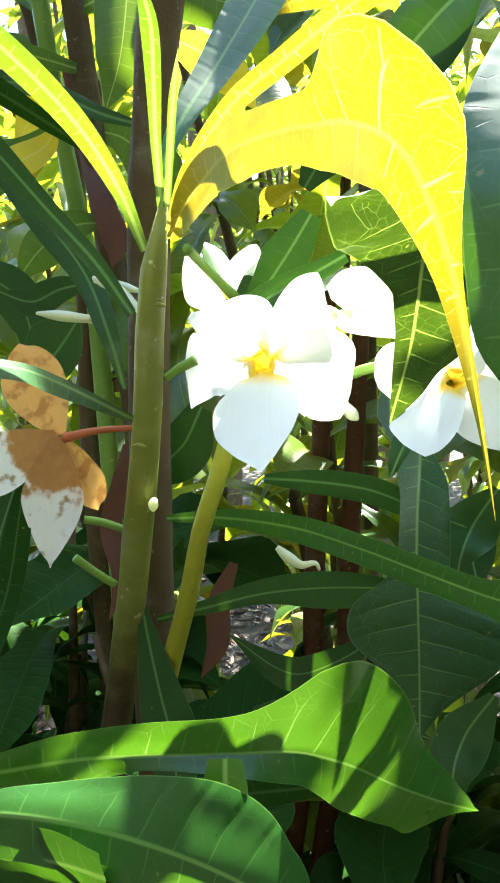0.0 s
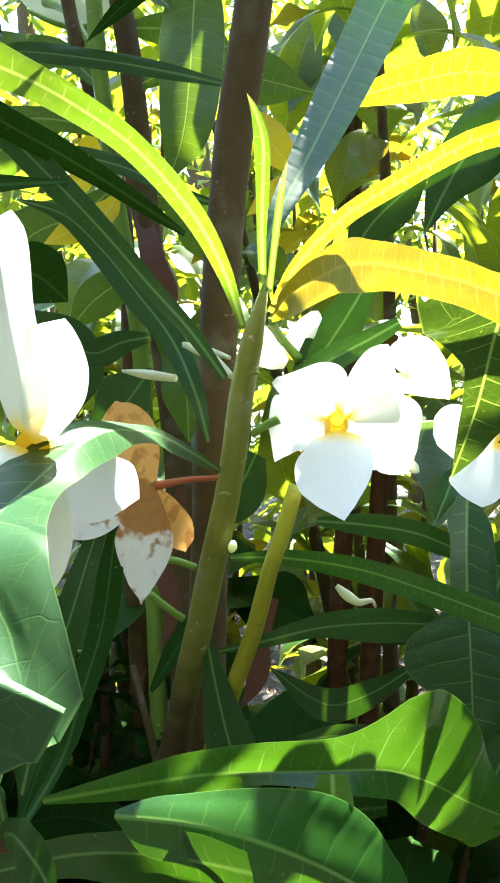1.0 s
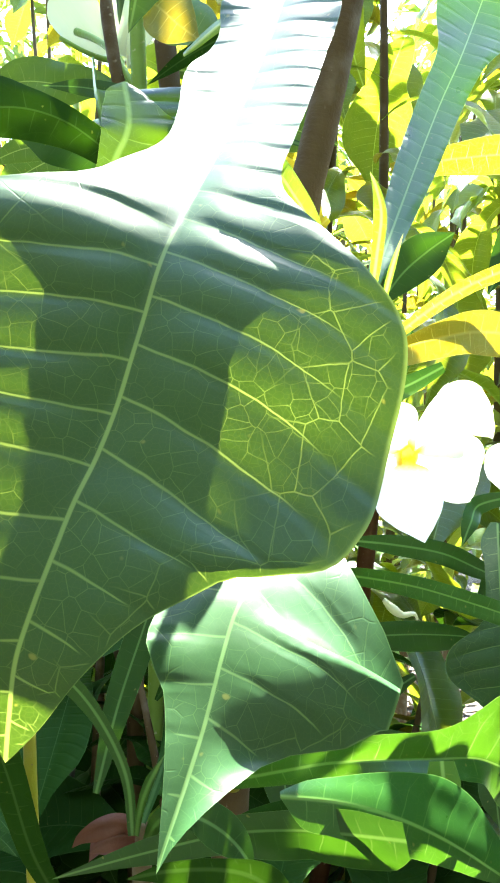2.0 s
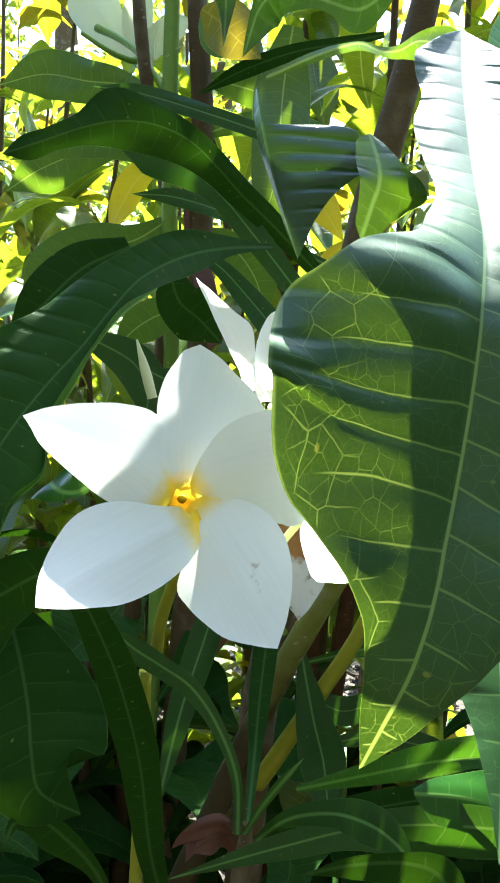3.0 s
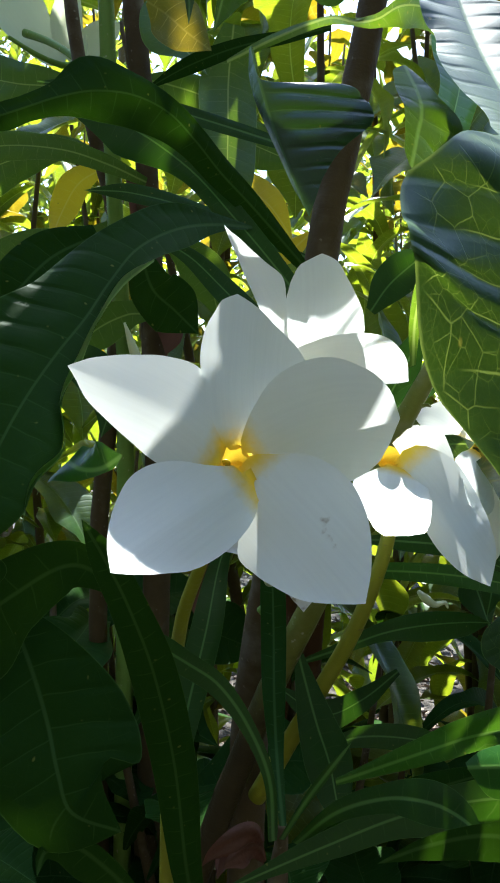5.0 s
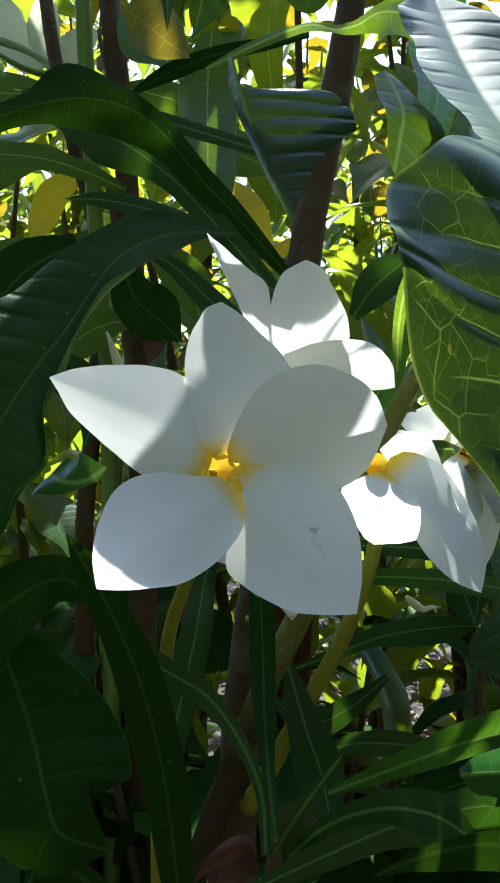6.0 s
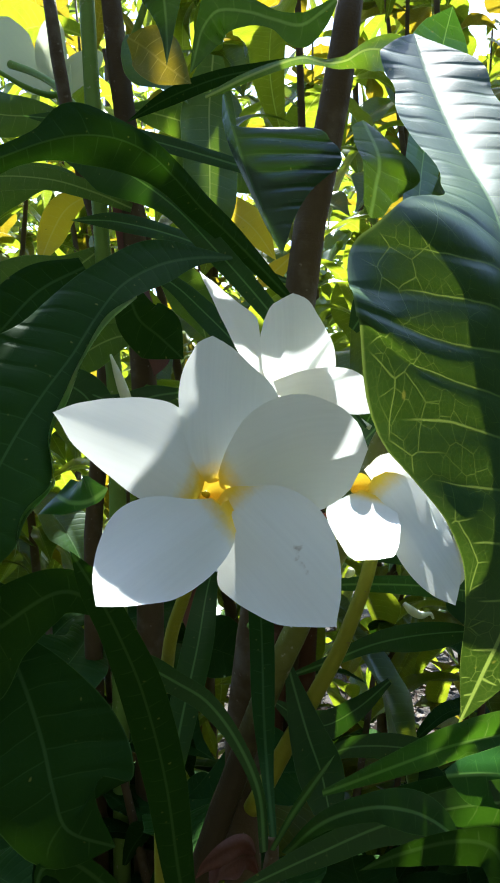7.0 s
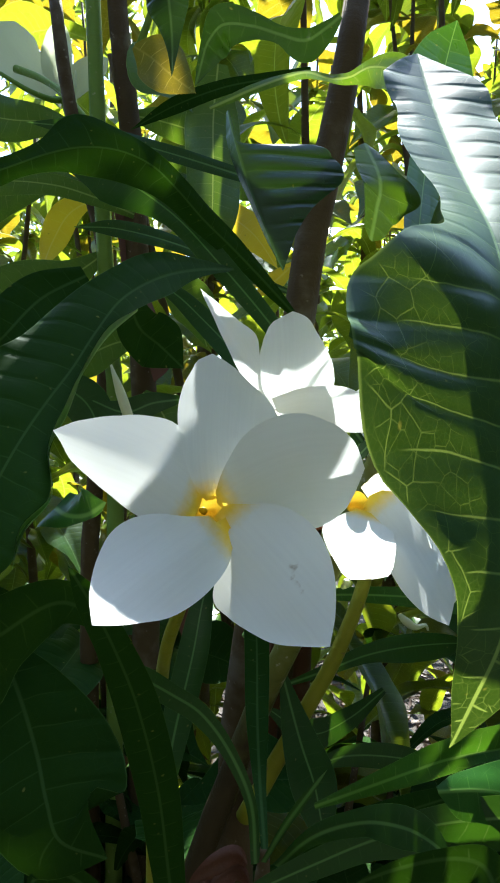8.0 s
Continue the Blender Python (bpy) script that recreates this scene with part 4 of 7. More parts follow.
blade('leaf', shrub_b, leaf_broad, [
    (0.0759, 0.3850, 1.2934, 0.0040, 0.0036, -91, 125),
    (0.0745, 0.3790, 1.2846, 0.0119, 0.0089, -91, 125),
    (0.0731, 0.3730, 1.2762, 0.0136, 0.0073, -91, 126),
    (0.0718, 0.3668, 1.2669, 0.0142, 0.0071, -91, 127),
    (0.0708, 0.3612, 1.2578, 0.0143, 0.0076, -91, 128),
    (0.0701, 0.3560, 1.2489, 0.0151, 0.0102, -91, 129),
    (0.0697, 0.3511, 1.2402, 0.0297, 0.0246, -91, 129),
    (0.0693, 0.3471, 1.2313, 0.0367, 0.0288, -91, 129),
    (0.0690, 0.3441, 1.2222, 0.0369, 0.0258, -91, 129),
    (0.0687, 0.3418, 1.2129, 0.0327, 0.0122, -92, 129),
    (0.0684, 0.3402, 1.2044, 0.0158, 0.0061, -92, 129),
    (0.0681, 0.3390, 1.1968, 0.0056, 0.0026, -92, 130),
    (0.0678, 0.3380, 1.1904, 0.0000, 0.0000, -92, 130)], res=(80, 30), veins=1.4, label='quilted glossy leaf with a narrow winged base')
blade('leaf', shrub_b, leaf_young, [
    (0.0220, 0.4200, 1.4850, 0.0025, 0.0025, -47, 133),
    (0.0550, 0.4000, 1.4840, 0.0082, 0.0087, -51, 130),
    (0.0798, 0.3900, 1.4825, 0.0102, 0.0096, -52, 129),
    (0.0979, 0.3800, 1.4739, 0.0074, 0.0092, -50, 131),
    (0.1185, 0.3700, 1.4652, 0.0105, 0.0115, -58, 123),
    (0.1367, 0.3700, 1.4550, 0.0000, 0.0000, -61, 119)])
blade('leaf', shrub_b, leaf_green, [
    (0.0958, 0.3600, 1.4614, 0.0046, 0.0046, -94, 86),
    (0.0803, 0.3520, 1.4465, 0.0136, 0.0114, -93, 87),
    (0.0683, 0.3480, 1.4329, 0.0135, 0.0102, -89, 91),
    (0.0602, 0.3460, 1.4197, 0.0057, 0.0067, -85, 95),
    (0.0530, 0.3450, 1.4053, 0.0000, 0.0000, -83, 97)])
blade('leaf', shrub_b, leaf_green, [
    (0.0336, 0.4100, 1.3953, 0.0052, 0.0052, -87, 93),
    (0.0239, 0.4050, 1.3801, 0.0098, 0.0099, -88, 92),
    (0.0116, 0.4000, 1.3627, 0.0109, 0.0109, -88, 92),
    (-0.0020, 0.3950, 1.3430, 0.0052, 0.0052, -88, 92),
    (-0.0098, 0.3900, 1.3308, 0.0000, 0.0000, -87, 93)])
blade('leaf', shrub_b, leaf_green, [
    (0.0478, 0.3950, 1.3750, 0.0030, 0.0030, -101, 79),
    (0.0326, 0.3900, 1.3672, 0.0049, 0.0049, -102, 78),
    (0.0126, 0.3850, 1.3573, 0.0062, 0.0062, -99, 81),
    (-0.0051, 0.3800, 1.3436, 0.0030, 0.0030, -96, 84),
    (-0.0130, 0.3800, 1.3367, 0.0000, 0.0000, -95, 85)])
blade('leaf', shrub_b, leaf_green, [
    (0.1095, 0.4200, 1.3036, 0.0016, 0.0016, -109, 71),
    (0.0777, 0.4200, 1.2967, 0.0055, 0.0055, -104, 76),
    (0.0697, 0.4100, 1.2878, 0.0046, 0.0058, -85, 94),
    (0.0636, 0.4050, 1.2755, 0.0000, 0.0000, -83, 97)])
blade('leaf', shrub_b, leaf_green, [
    (0.0052, 0.4200, 1.2753, 0.0023, 0.0023, -65, 115),
    (0.0276, 0.4200, 1.2732, 0.0057, 0.0058, -64, 116),
    (0.0545, 0.4100, 1.2705, 0.0066, 0.0066, -62, 118),
    (0.0754, 0.4100, 1.2616, 0.0054, 0.0055, -62, 118),
    (0.0985, 0.4100, 1.2514, 0.0000, 0.0000, -61, 119)])
blade('leaf', shrub_b, leaf_green, [
    (0.1208, 0.4500, 1.2603, 0.0029, 0.0029, -87, 93),
    (0.1089, 0.4500, 1.2424, 0.0144, 0.0144, -86, 93),
    (0.1010, 0.4400, 1.2304, 0.0082, 0.0087, -80, 99),
    (0.0978, 0.4400, 1.2153, 0.0000, 0.0000, -76, 104)])
# -- low shoots in front of the stem --
shrub_c = shrub('low shrub whose broad leaves spread near the viewer', (-0.10, 0.29, 0.0))
tube('stem', shrub_c, bark_brown, [(-0.0919, 0.2620, 1.2073, 0.0019), (-0.0927, 0.2650, 1.1917, 0.0034), (-0.0929, 0.2700, 1.1694, 0.0044), (-0.0894, 0.2800, 1.1016, 0.0056)], down=True)
blade('leaf', shrub_c, leaf_fresh, [
    (-0.0767, 0.2500, 1.2273, 0.0012, 0.0012, -70, 110),
    (-0.0336, 0.2497, 1.2361, 0.0069, 0.0061, -74, 113),
    (-0.0254, 0.2506, 1.2369, 0.0074, 0.0058, -72, 111),
    (-0.0100, 0.2543, 1.2358, 0.0095, 0.0035, -63, 73),
    (0.0133, 0.2602, 1.2333, 0.0113, 0.0063, -64, 62),
    (0.0243, 0.2635, 1.2319, 0.0165, 0.0077, -68, 82),
    (0.0304, 0.2660, 1.2300, 0.0269, 0.0080, -66, 81),
    (0.0373, 0.2698, 1.2259, 0.0281, 0.0100, -78, 94),
    (0.0446, 0.2742, 1.2204, 0.0261, 0.0125, -82, 105),
    (0.0543, 0.2799, 1.2119, 0.0188, 0.0138, -87, 117),
    (0.0624, 0.2836, 1.2062, 0.0121, 0.0154, -94, 129),
    (0.0706, 0.2868, 1.2013, 0.0075, 0.0183, -89, 139),
    (0.0729, 0.2876, 1.2002, 0.0058, 0.0066, -87, 140),
    (0.0802, 0.2900, 1.1970, 0.0000, 0.0000, 0, 141)], res=(60, 22))
blade('leaf', shrub_c, leaf_fresh, [
    (-0.0442, 0.2220, 1.2425, 0.0015, 0.0004, -115, 102),
    (-0.0363, 0.2237, 1.2409, 0.0050, 0.0084, -114, 102),
    (-0.0268, 0.2257, 1.2386, 0.0073, 0.0099, -112, 103),
    (-0.0158, 0.2281, 1.2347, 0.0108, 0.0106, -108, 104),
    (-0.0050, 0.2307, 1.2295, 0.0146, 0.0103, -106, 105),
    (0.0056, 0.2338, 1.2229, 0.0176, 0.0089, -103, 106),
    (0.0154, 0.2363, 1.2160, 0.0167, 0.0069, -101, 107),
    (0.0229, 0.2379, 1.2102, 0.0121, 0.0050, -101, 107),
    (0.0282, 0.2390, 1.2061, 0.0082, 0.0032, -101, 107),
    (0.0328, 0.2400, 1.2025, 0.0000, 0.0000, -101, 107)], res=(60, 22))
blade('leaf', shrub_c, leaf_green, [
    (0.0115, 0.2500, 1.2383, 0.0041, 0.0042, -70, 110),
    (0.0117, 0.2470, 1.2314, 0.0056, 0.0057, -69, 111),
    (0.0126, 0.2450, 1.2250, 0.0034, 0.0037, -66, 114),
    (0.0140, 0.2450, 1.2212, 0.0000, 0.0000, -64, 116)])
blade('leaf', shrub_c, leaf_green, [
    (-0.0954, 0.2620, 1.2025, 0.0017, 0.0017, -112, 68),
    (-0.0972, 0.2600, 1.2258, 0.0021, 0.0019, -115, 65),
    (-0.1051, 0.2580, 1.2463, 0.0028, 0.0024, -118, 62),
    (-0.1155, 0.2550, 1.2625, 0.0040, 0.0032, -118, 61),
    (-0.1271, 0.2500, 1.2729, 0.0042, 0.0035, -117, 62),
    (-0.1362, 0.2450, 1.2808, 0.0036, 0.0037, -117, 63),
    (-0.1448, 0.2400, 1.2904, 0.0000, 0.0000, -118, 62)])
blade('leaf', shrub_c, leaf_dark, [
    (-0.1176, 0.2700, 1.1600, 0.0017, 0.0017, -120, 60),
    (-0.1269, 0.2500, 1.2020, 0.0047, 0.0047, -119, 61),
    (-0.1325, 0.2350, 1.2475, 0.0065, 0.0065, -118, 62),
    (-0.1396, 0.2200, 1.2818, 0.0063, 0.0063, -119, 61),
    (-0.1467, 0.2100, 1.3035, 0.0046, 0.0047, -119, 61),
    (-0.1527, 0.2050, 1.3173, 0.0035, 0.0036, -120, 60),
    (-0.1575, 0.2000, 1.3272, 0.0000, 0.0000, -120, 60)])
blade('leaf', shrub_c, leaf_dark, [
    (-0.0919, 0.2620, 1.2073, 0.0013, 0.0013, -120, 60),
    (-0.0865, 0.2900, 1.2186, 0.0028, 0.0028, -114, 66),
    (-0.0834, 0.3050, 1.2361, 0.0049, 0.0049, -109, 71),
    (-0.0795, 0.3200, 1.2558, 0.0057, 0.0057, -107, 73),
    (-0.0773, 0.3300, 1.2791, 0.0052, 0.0053, -108, 72),
    (-0.0759, 0.3400, 1.3037, 0.0000, 0.0000, -108, 72)])
blade('leaf', shrub_c, leaf_green, [
    (-0.0935, 0.2580, 1.2052, 0.0010, 0.0010, -125, 55),
    (-0.0896, 0.2450, 1.2242, 0.0014, 0.0014, -123, 57),
    (-0.0849, 0.2350, 1.2392, 0.0017, 0.0013, -116, 64),
    (-0.0794, 0.2280, 1.2518, 0.0000, 0.0000, -110, 70)])
blade('leaf', shrub_c, leaf_green, [
    (-0.0894, 0.2550, 1.2049, 0.0016, 0.0016, -137, 43),
    (-0.0816, 0.2350, 1.2263, 0.0032, 0.0030, -131, 47),
    (-0.0708, 0.2200, 1.2376, 0.0043, 0.0044, -91, 85),
    (-0.0620, 0.2100, 1.2403, 0.0062, 0.0060, -63, 112),
    (-0.0561, 0.2050, 1.2382, 0.0045, 0.0038, -59, 119),
    (-0.0518, 0.2000, 1.2346, 0.0000, 0.0000, -61, 119)])
blade('leaf', shrub_c, leaf_dark, [
    (-0.1391, 0.2400, 1.1928, 0.0015, 0.0015, -117, 63),
    (-0.1457, 0.2350, 1.2105, 0.0030, 0.0025, -117, 63),
    (-0.1553, 0.2300, 1.2254, 0.0069, 0.0035, -116, 62),
    (-0.1625, 0.2280, 1.2322, 0.0054, 0.0032, -111, 65),
    (-0.1691, 0.2250, 1.2331, 0.0020, 0.0022, -95, 82),
    (-0.1710, 0.2220, 1.2287, 0.0000, 0.0000, -83, 97)])
blade('leaf', shrub_c, leaf_dark, [
    (-0.0542, 0.1800, 1.2221, 0.0017, 0.0017, -98, 82),
    (-0.0475, 0.1850, 1.2324, 0.0052, 0.0051, -104, 77),
    (-0.0490, 0.1880, 1.2400, 0.0059, 0.0053, -117, 61),
    (-0.0580, 0.1900, 1.2426, 0.0070, 0.0032, -116, 64),
    (-0.0737, 0.1920, 1.2409, 0.0040, 0.0024, -111, 69),
    (-0.0855, 0.1950, 1.2363, 0.0000, 0.0000, -108, 72)])
blade('leaf', shrub_c, leaf_green, [
    (-0.0080, 0.2150, 1.2337, 0.0055, 0.0054, -109, 71),
    (-0.0200, 0.2220, 1.2303, 0.0172, 0.0075, -138, 68),
    (-0.0390, 0.2280, 1.2278, 0.0191, 0.0068, -144, 69),
    (-0.0602, 0.2350, 1.2218, 0.0076, 0.0060, -109, 72),
    (-0.0826, 0.2400, 1.2129, 0.0052, 0.0051, -106, 74),
    (-0.1056, 0.2450, 1.2029, 0.0021, 0.0020, -104, 76),
    (-0.1214, 0.2500, 1.1946, 0.0000, 0.0000, -102, 78)])
blade('leaf', shrub_c, leaf_dark, [
    (0.0321, 0.3300, 1.1760, 0.0040, 0.0040, -109, 71),
    (-0.0085, 0.3200, 1.1770, 0.0080, 0.0079, -108, 72),
    (-0.0483, 0.3100, 1.1762, 0.0065, 0.0068, -105, 75),
    (-0.0745, 0.3000, 1.1701, 0.0034, 0.0037, -100, 79),
    (-0.0842, 0.3000, 1.1614, 0.0000, 0.0000, -95, 85)])
tube('stalk', shrub_c, stalk_yellow, [(-0.1322, 0.2620, 1.2658, 0.0023), (-0.1319, 0.2620, 1.2339, 0.0023), (-0.1325, 0.2650, 1.1882, 0.0025), (-0.1328, 0.2700, 1.1502, 0.0026)])
blade('leaf', shrub_c, leaf_dead, [
    (-0.0960, 0.2750, 1.1938, 0.0013, 0.0013, -115, 65),
    (-0.1012, 0.2720, 1.1991, 0.0046, 0.0046, -111, 66),
    (-0.1081, 0.2700, 1.1993, 0.0057, 0.0046, -107, 73),
    (-0.1156, 0.2700, 1.1954, 0.0019, 0.0027, -100, 80),
    (-0.1196, 0.2700, 1.1919, 0.0000, 0.0000, -95, 85)], ripple=0.35, label='fallen brown leaf caught between the shoots')
blade('leaf', shrub_c, leaf_dead, [
    (-0.0945, 0.2780, 1.1846, 0.0009, 0.0009, -116, 64),
    (-0.0993, 0.2740, 1.1922, 0.0033, 0.0034, -107, 68),
    (-0.1058, 0.2700, 1.1938, 0.0044, 0.0036, -103, 75),
    (-0.1126, 0.2680, 1.1913, 0.0000, 0.0000, -102, 78)], ripple=0.35, label='fallen brown leaf caught between the shoots')
blade('leaf', shrub_c, leaf_dead, [
    (-0.1061, 0.2800, 1.1954, 0.0009, 0.0009, -88, 92),
    (-0.1103, 0.2760, 1.1912, 0.0039, 0.0031, -86, 94),
    (-0.1139, 0.2720, 1.1848, 0.0000, 0.0000, -84, 96)], ripple=0.35, label='fallen brown leaf caught between the shoots')
# -- shrub with the open flower cluster --
shrub_d = shrub('shrub with a cluster of large white flowers and broad dark leaves', (-0.085, 0.47, 0.0))
tube('stem', shrub_d, bark_brown, [(-0.0006, 0.3850, 1.5987, 0.0073), (-0.0075, 0.3870, 1.5552, 0.0080), (-0.0138, 0.3900, 1.5220, 0.0087), (-0.0189, 0.3920, 1.4990, 0.0088), (-0.0267, 0.3940, 1.4629, 0.0090), (-0.0328, 0.3960, 1.4251, 0.0091), (-0.0382, 0.4000, 1.3832, 0.0094), (-0.0454, 0.4100, 1.3271, 0.0098), (-0.0542, 0.4250, 1.2519, 0.0105), (-0.0641, 0.4400, 1.1465, 0.0119)], down=True, label='grey-brown woody stem')
blade('leaf', shrub_d, leaf_mid, [
    (-0.0877, 0.3700, 1.5216, 0.0010, 0.0008, -18, -168),
    (-0.0808, 0.3587, 1.5211, 0.0019, 0.0017, -14, -164),
    (-0.0745, 0.3475, 1.5204, 0.0023, 0.0021, -9, -159),
    (-0.0679, 0.3344, 1.5187, 0.0021, 0.0024, -4, -155),
    (-0.0620, 0.3204, 1.5159, 0.0013, 0.0026, 1, -151),
    (-0.0568, 0.3062, 1.5114, 0.0008, 0.0025, -8, -161),
    (-0.0523, 0.2924, 1.5027, 0.0019, 0.0015, -28, -188),
    (-0.0489, 0.2788, 1.4969, 0.0018, 0.0036, 33, -120),
    (-0.0461, 0.2661, 1.4947, 0.0031, 0.0069, -3, -154),
    (-0.0420, 0.2559, 1.4893, 0.0073, 0.0072, -43, -193),
    (-0.0380, 0.2509, 1.4839, 0.0034, 0.0064, -63, -211),
    (-0.0343, 0.2477, 1.4790, 0.0037, 0.0057, -67, -214),
    (-0.0313, 0.2450, 1.4749, 0.0000, 0.0000, -67, -214)], res=(60, 14), ripple=0.1, label='arching winged base of the great leaf')
blade('leaf', shrub_d, leaf_broad, [
    (-0.0425, 0.2350, 1.4841, 0.0000, 0.0000, -55, 105),
    (-0.0465, 0.2215, 1.4666, 0.0162, 0.0150, -55, 105),
    (-0.0503, 0.2078, 1.4503, 0.0168, 0.0126, -55, 105),
    (-0.0540, 0.1941, 1.4353, 0.0162, 0.0156, -55, 106),
    (-0.0576, 0.1804, 1.4216, 0.0156, 0.0126, -55, 106),
    (-0.0605, 0.1695, 1.4117, 0.0150, 0.0108, -57, 102),
    (-0.0625, 0.1625, 1.4052, 0.0144, 0.0132, -60, 97),
    (-0.0642, 0.1577, 1.4003, 0.0180, 0.0150, -64, 92),
    (-0.0658, 0.1535, 1.3957, 0.0252, 0.0162, -66, 89),
    (-0.0673, 0.1499, 1.3915, 0.0336, 0.0186, -68, 87),
    (-0.0686, 0.1469, 1.3875, 0.0390, 0.0258, -70, 85),
    (-0.0698, 0.1442, 1.3829, 0.0426, 0.0336, -72, 81),
    (-0.0714, 0.1414, 1.3757, 0.0444, 0.0402, -73, 84),
    (-0.0731, 0.1387, 1.3687, 0.0444, 0.0426, -73, 85),
    (-0.0751, 0.1358, 1.3607, 0.0438, 0.0432, -74, 84),
    (-0.0775, 0.1322, 1.3532, 0.0426, 0.0426, -75, 83),
    (-0.0798, 0.1286, 1.3475, 0.0360, 0.0384, -76, 86),
    (-0.0810, 0.1269, 1.3441, 0.0276, 0.0330, -75, 90),
    (-0.0820, 0.1253, 1.3408, 0.0222, 0.0276, -75, 92),
    (-0.0831, 0.1240, 1.3375, 0.0180, 0.0216, -75, 88),
    (-0.0846, 0.1226, 1.3330, 0.0138, 0.0132, -75, 84),
    (-0.0872, 0.1220, 1.3249, 0.0096, 0.0078, -71, 104),
    (-0.0897, 0.1258, 1.3146, 0.0054, 0.0042, -65, 115),
    (-0.0920, 0.1300, 1.3047, 0.0000, 0.0000, -64, 73)], res=(150, 48), ripple=0.06, ruffle=0.0030, veins=1.2, label='large quilted leaf with pale veins hanging tip down')
blade('leaf', shrub_d, leaf_ear, [
    (-0.0856, 0.1760, 1.4051, 0.0004, 0.0005, -85, 113),
    (-0.0848, 0.1767, 1.4076, 0.0027, 0.0039, -85, 112),
    (-0.0838, 0.1776, 1.4106, 0.0033, 0.0060, -85, 112),
    (-0.0826, 0.1787, 1.4143, 0.0043, 0.0079, -84, 112),
    (-0.0812, 0.1800, 1.4180, 0.0056, 0.0106, -87, 108),
    (-0.0807, 0.1814, 1.4218, 0.0060, 0.0158, -96, 98),
    (-0.0811, 0.1830, 1.4255, 0.0057, 0.0085, -100, 94),
    (-0.0817, 0.1843, 1.4284, 0.0048, 0.0052, -101, 93),
    (-0.0822, 0.1852, 1.4305, 0.0039, 0.0031, -101, 93),
    (-0.0825, 0.1860, 1.4322, 0.0000, 0.0000, -101, 93)], res=(40, 20), veins=2.5, ripple=0.03, label='upturned ear of the great leaf')
blade('leaf', shrub_d, leaf_dark, [
    (-0.0453, 0.3600, 1.4151, 0.0014, 0.0010, -154, 64),
    (-0.0595, 0.3502, 1.4250, 0.0036, 0.0033, -155, 64),
    (-0.0730, 0.3404, 1.4340, 0.0044, 0.0049, -156, 63),
    (-0.0874, 0.3292, 1.4428, 0.0055, 0.0061, -156, 62),
    (-0.1012, 0.3176, 1.4502, 0.0064, 0.0062, -158, 60),
    (-0.1130, 0.3061, 1.4575, 0.0080, 0.0059, -161, 58),
    (-0.1245, 0.2965, 1.4635, 0.0110, 0.0062, -155, 67),
    (-0.1374, 0.2908, 1.4662, 0.0115, 0.0088, -146, 78),
    (-0.1510, 0.2878, 1.4653, 0.0101, 0.0137, -141, 84),
    (-0.1636, 0.2848, 1.4608, 0.0065, 0.0060, -135, 90),
    (-0.1742, 0.2826, 1.4554, 0.0046, 0.0045, -134, 91),
    (-0.1832, 0.2812, 1.4510, 0.0048, 0.0044, -134, 91),
    (-0.1907, 0.2800, 1.4474, 0.0000, 0.0000, -134, 91)], res=(70, 20), veins=1.2, ripple=0.12, label='dark arching leaf on a long stalk, folded along the midrib')
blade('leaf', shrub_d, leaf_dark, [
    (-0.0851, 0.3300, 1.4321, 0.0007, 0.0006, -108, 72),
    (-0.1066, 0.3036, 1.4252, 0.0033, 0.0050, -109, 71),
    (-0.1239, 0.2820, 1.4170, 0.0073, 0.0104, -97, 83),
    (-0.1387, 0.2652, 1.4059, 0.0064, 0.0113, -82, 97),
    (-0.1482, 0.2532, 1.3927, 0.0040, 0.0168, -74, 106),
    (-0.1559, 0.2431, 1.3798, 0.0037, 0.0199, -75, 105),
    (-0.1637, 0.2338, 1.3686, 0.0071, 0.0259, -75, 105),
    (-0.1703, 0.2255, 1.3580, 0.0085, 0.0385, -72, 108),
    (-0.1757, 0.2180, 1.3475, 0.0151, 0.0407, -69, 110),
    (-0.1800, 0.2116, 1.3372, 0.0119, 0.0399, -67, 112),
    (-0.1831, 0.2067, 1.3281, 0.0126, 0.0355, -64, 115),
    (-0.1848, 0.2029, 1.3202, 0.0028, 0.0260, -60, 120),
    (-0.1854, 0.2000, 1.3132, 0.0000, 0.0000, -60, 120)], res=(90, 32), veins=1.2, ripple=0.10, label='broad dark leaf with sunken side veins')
# Margin of the same leaf; lighter leaf_fresh puts sunlight into its colour.
blade('leaf', shrub_d, leaf_fresh, [
    (-0.1611, 0.2220, 1.3392, 0.0060, 0.0079, -65, 115),
    (-0.1584, 0.2180, 1.3378, 0.0076, 0.0045, -72, 107),
    (-0.1554, 0.2154, 1.3374, 0.0074, 0.0023, -81, 99),
    (-0.1524, 0.2139, 1.3379, 0.0075, 0.0014, -93, 86),
    (-0.1498, 0.2128, 1.3394, 0.0061, 0.0015, -103, 76),
    (-0.1473, 0.2120, 1.3412, 0.0000, 0.0000, -103, 76)], res=(30, 14), label='upturned margin of the dark leaf, coloured as sunlit')
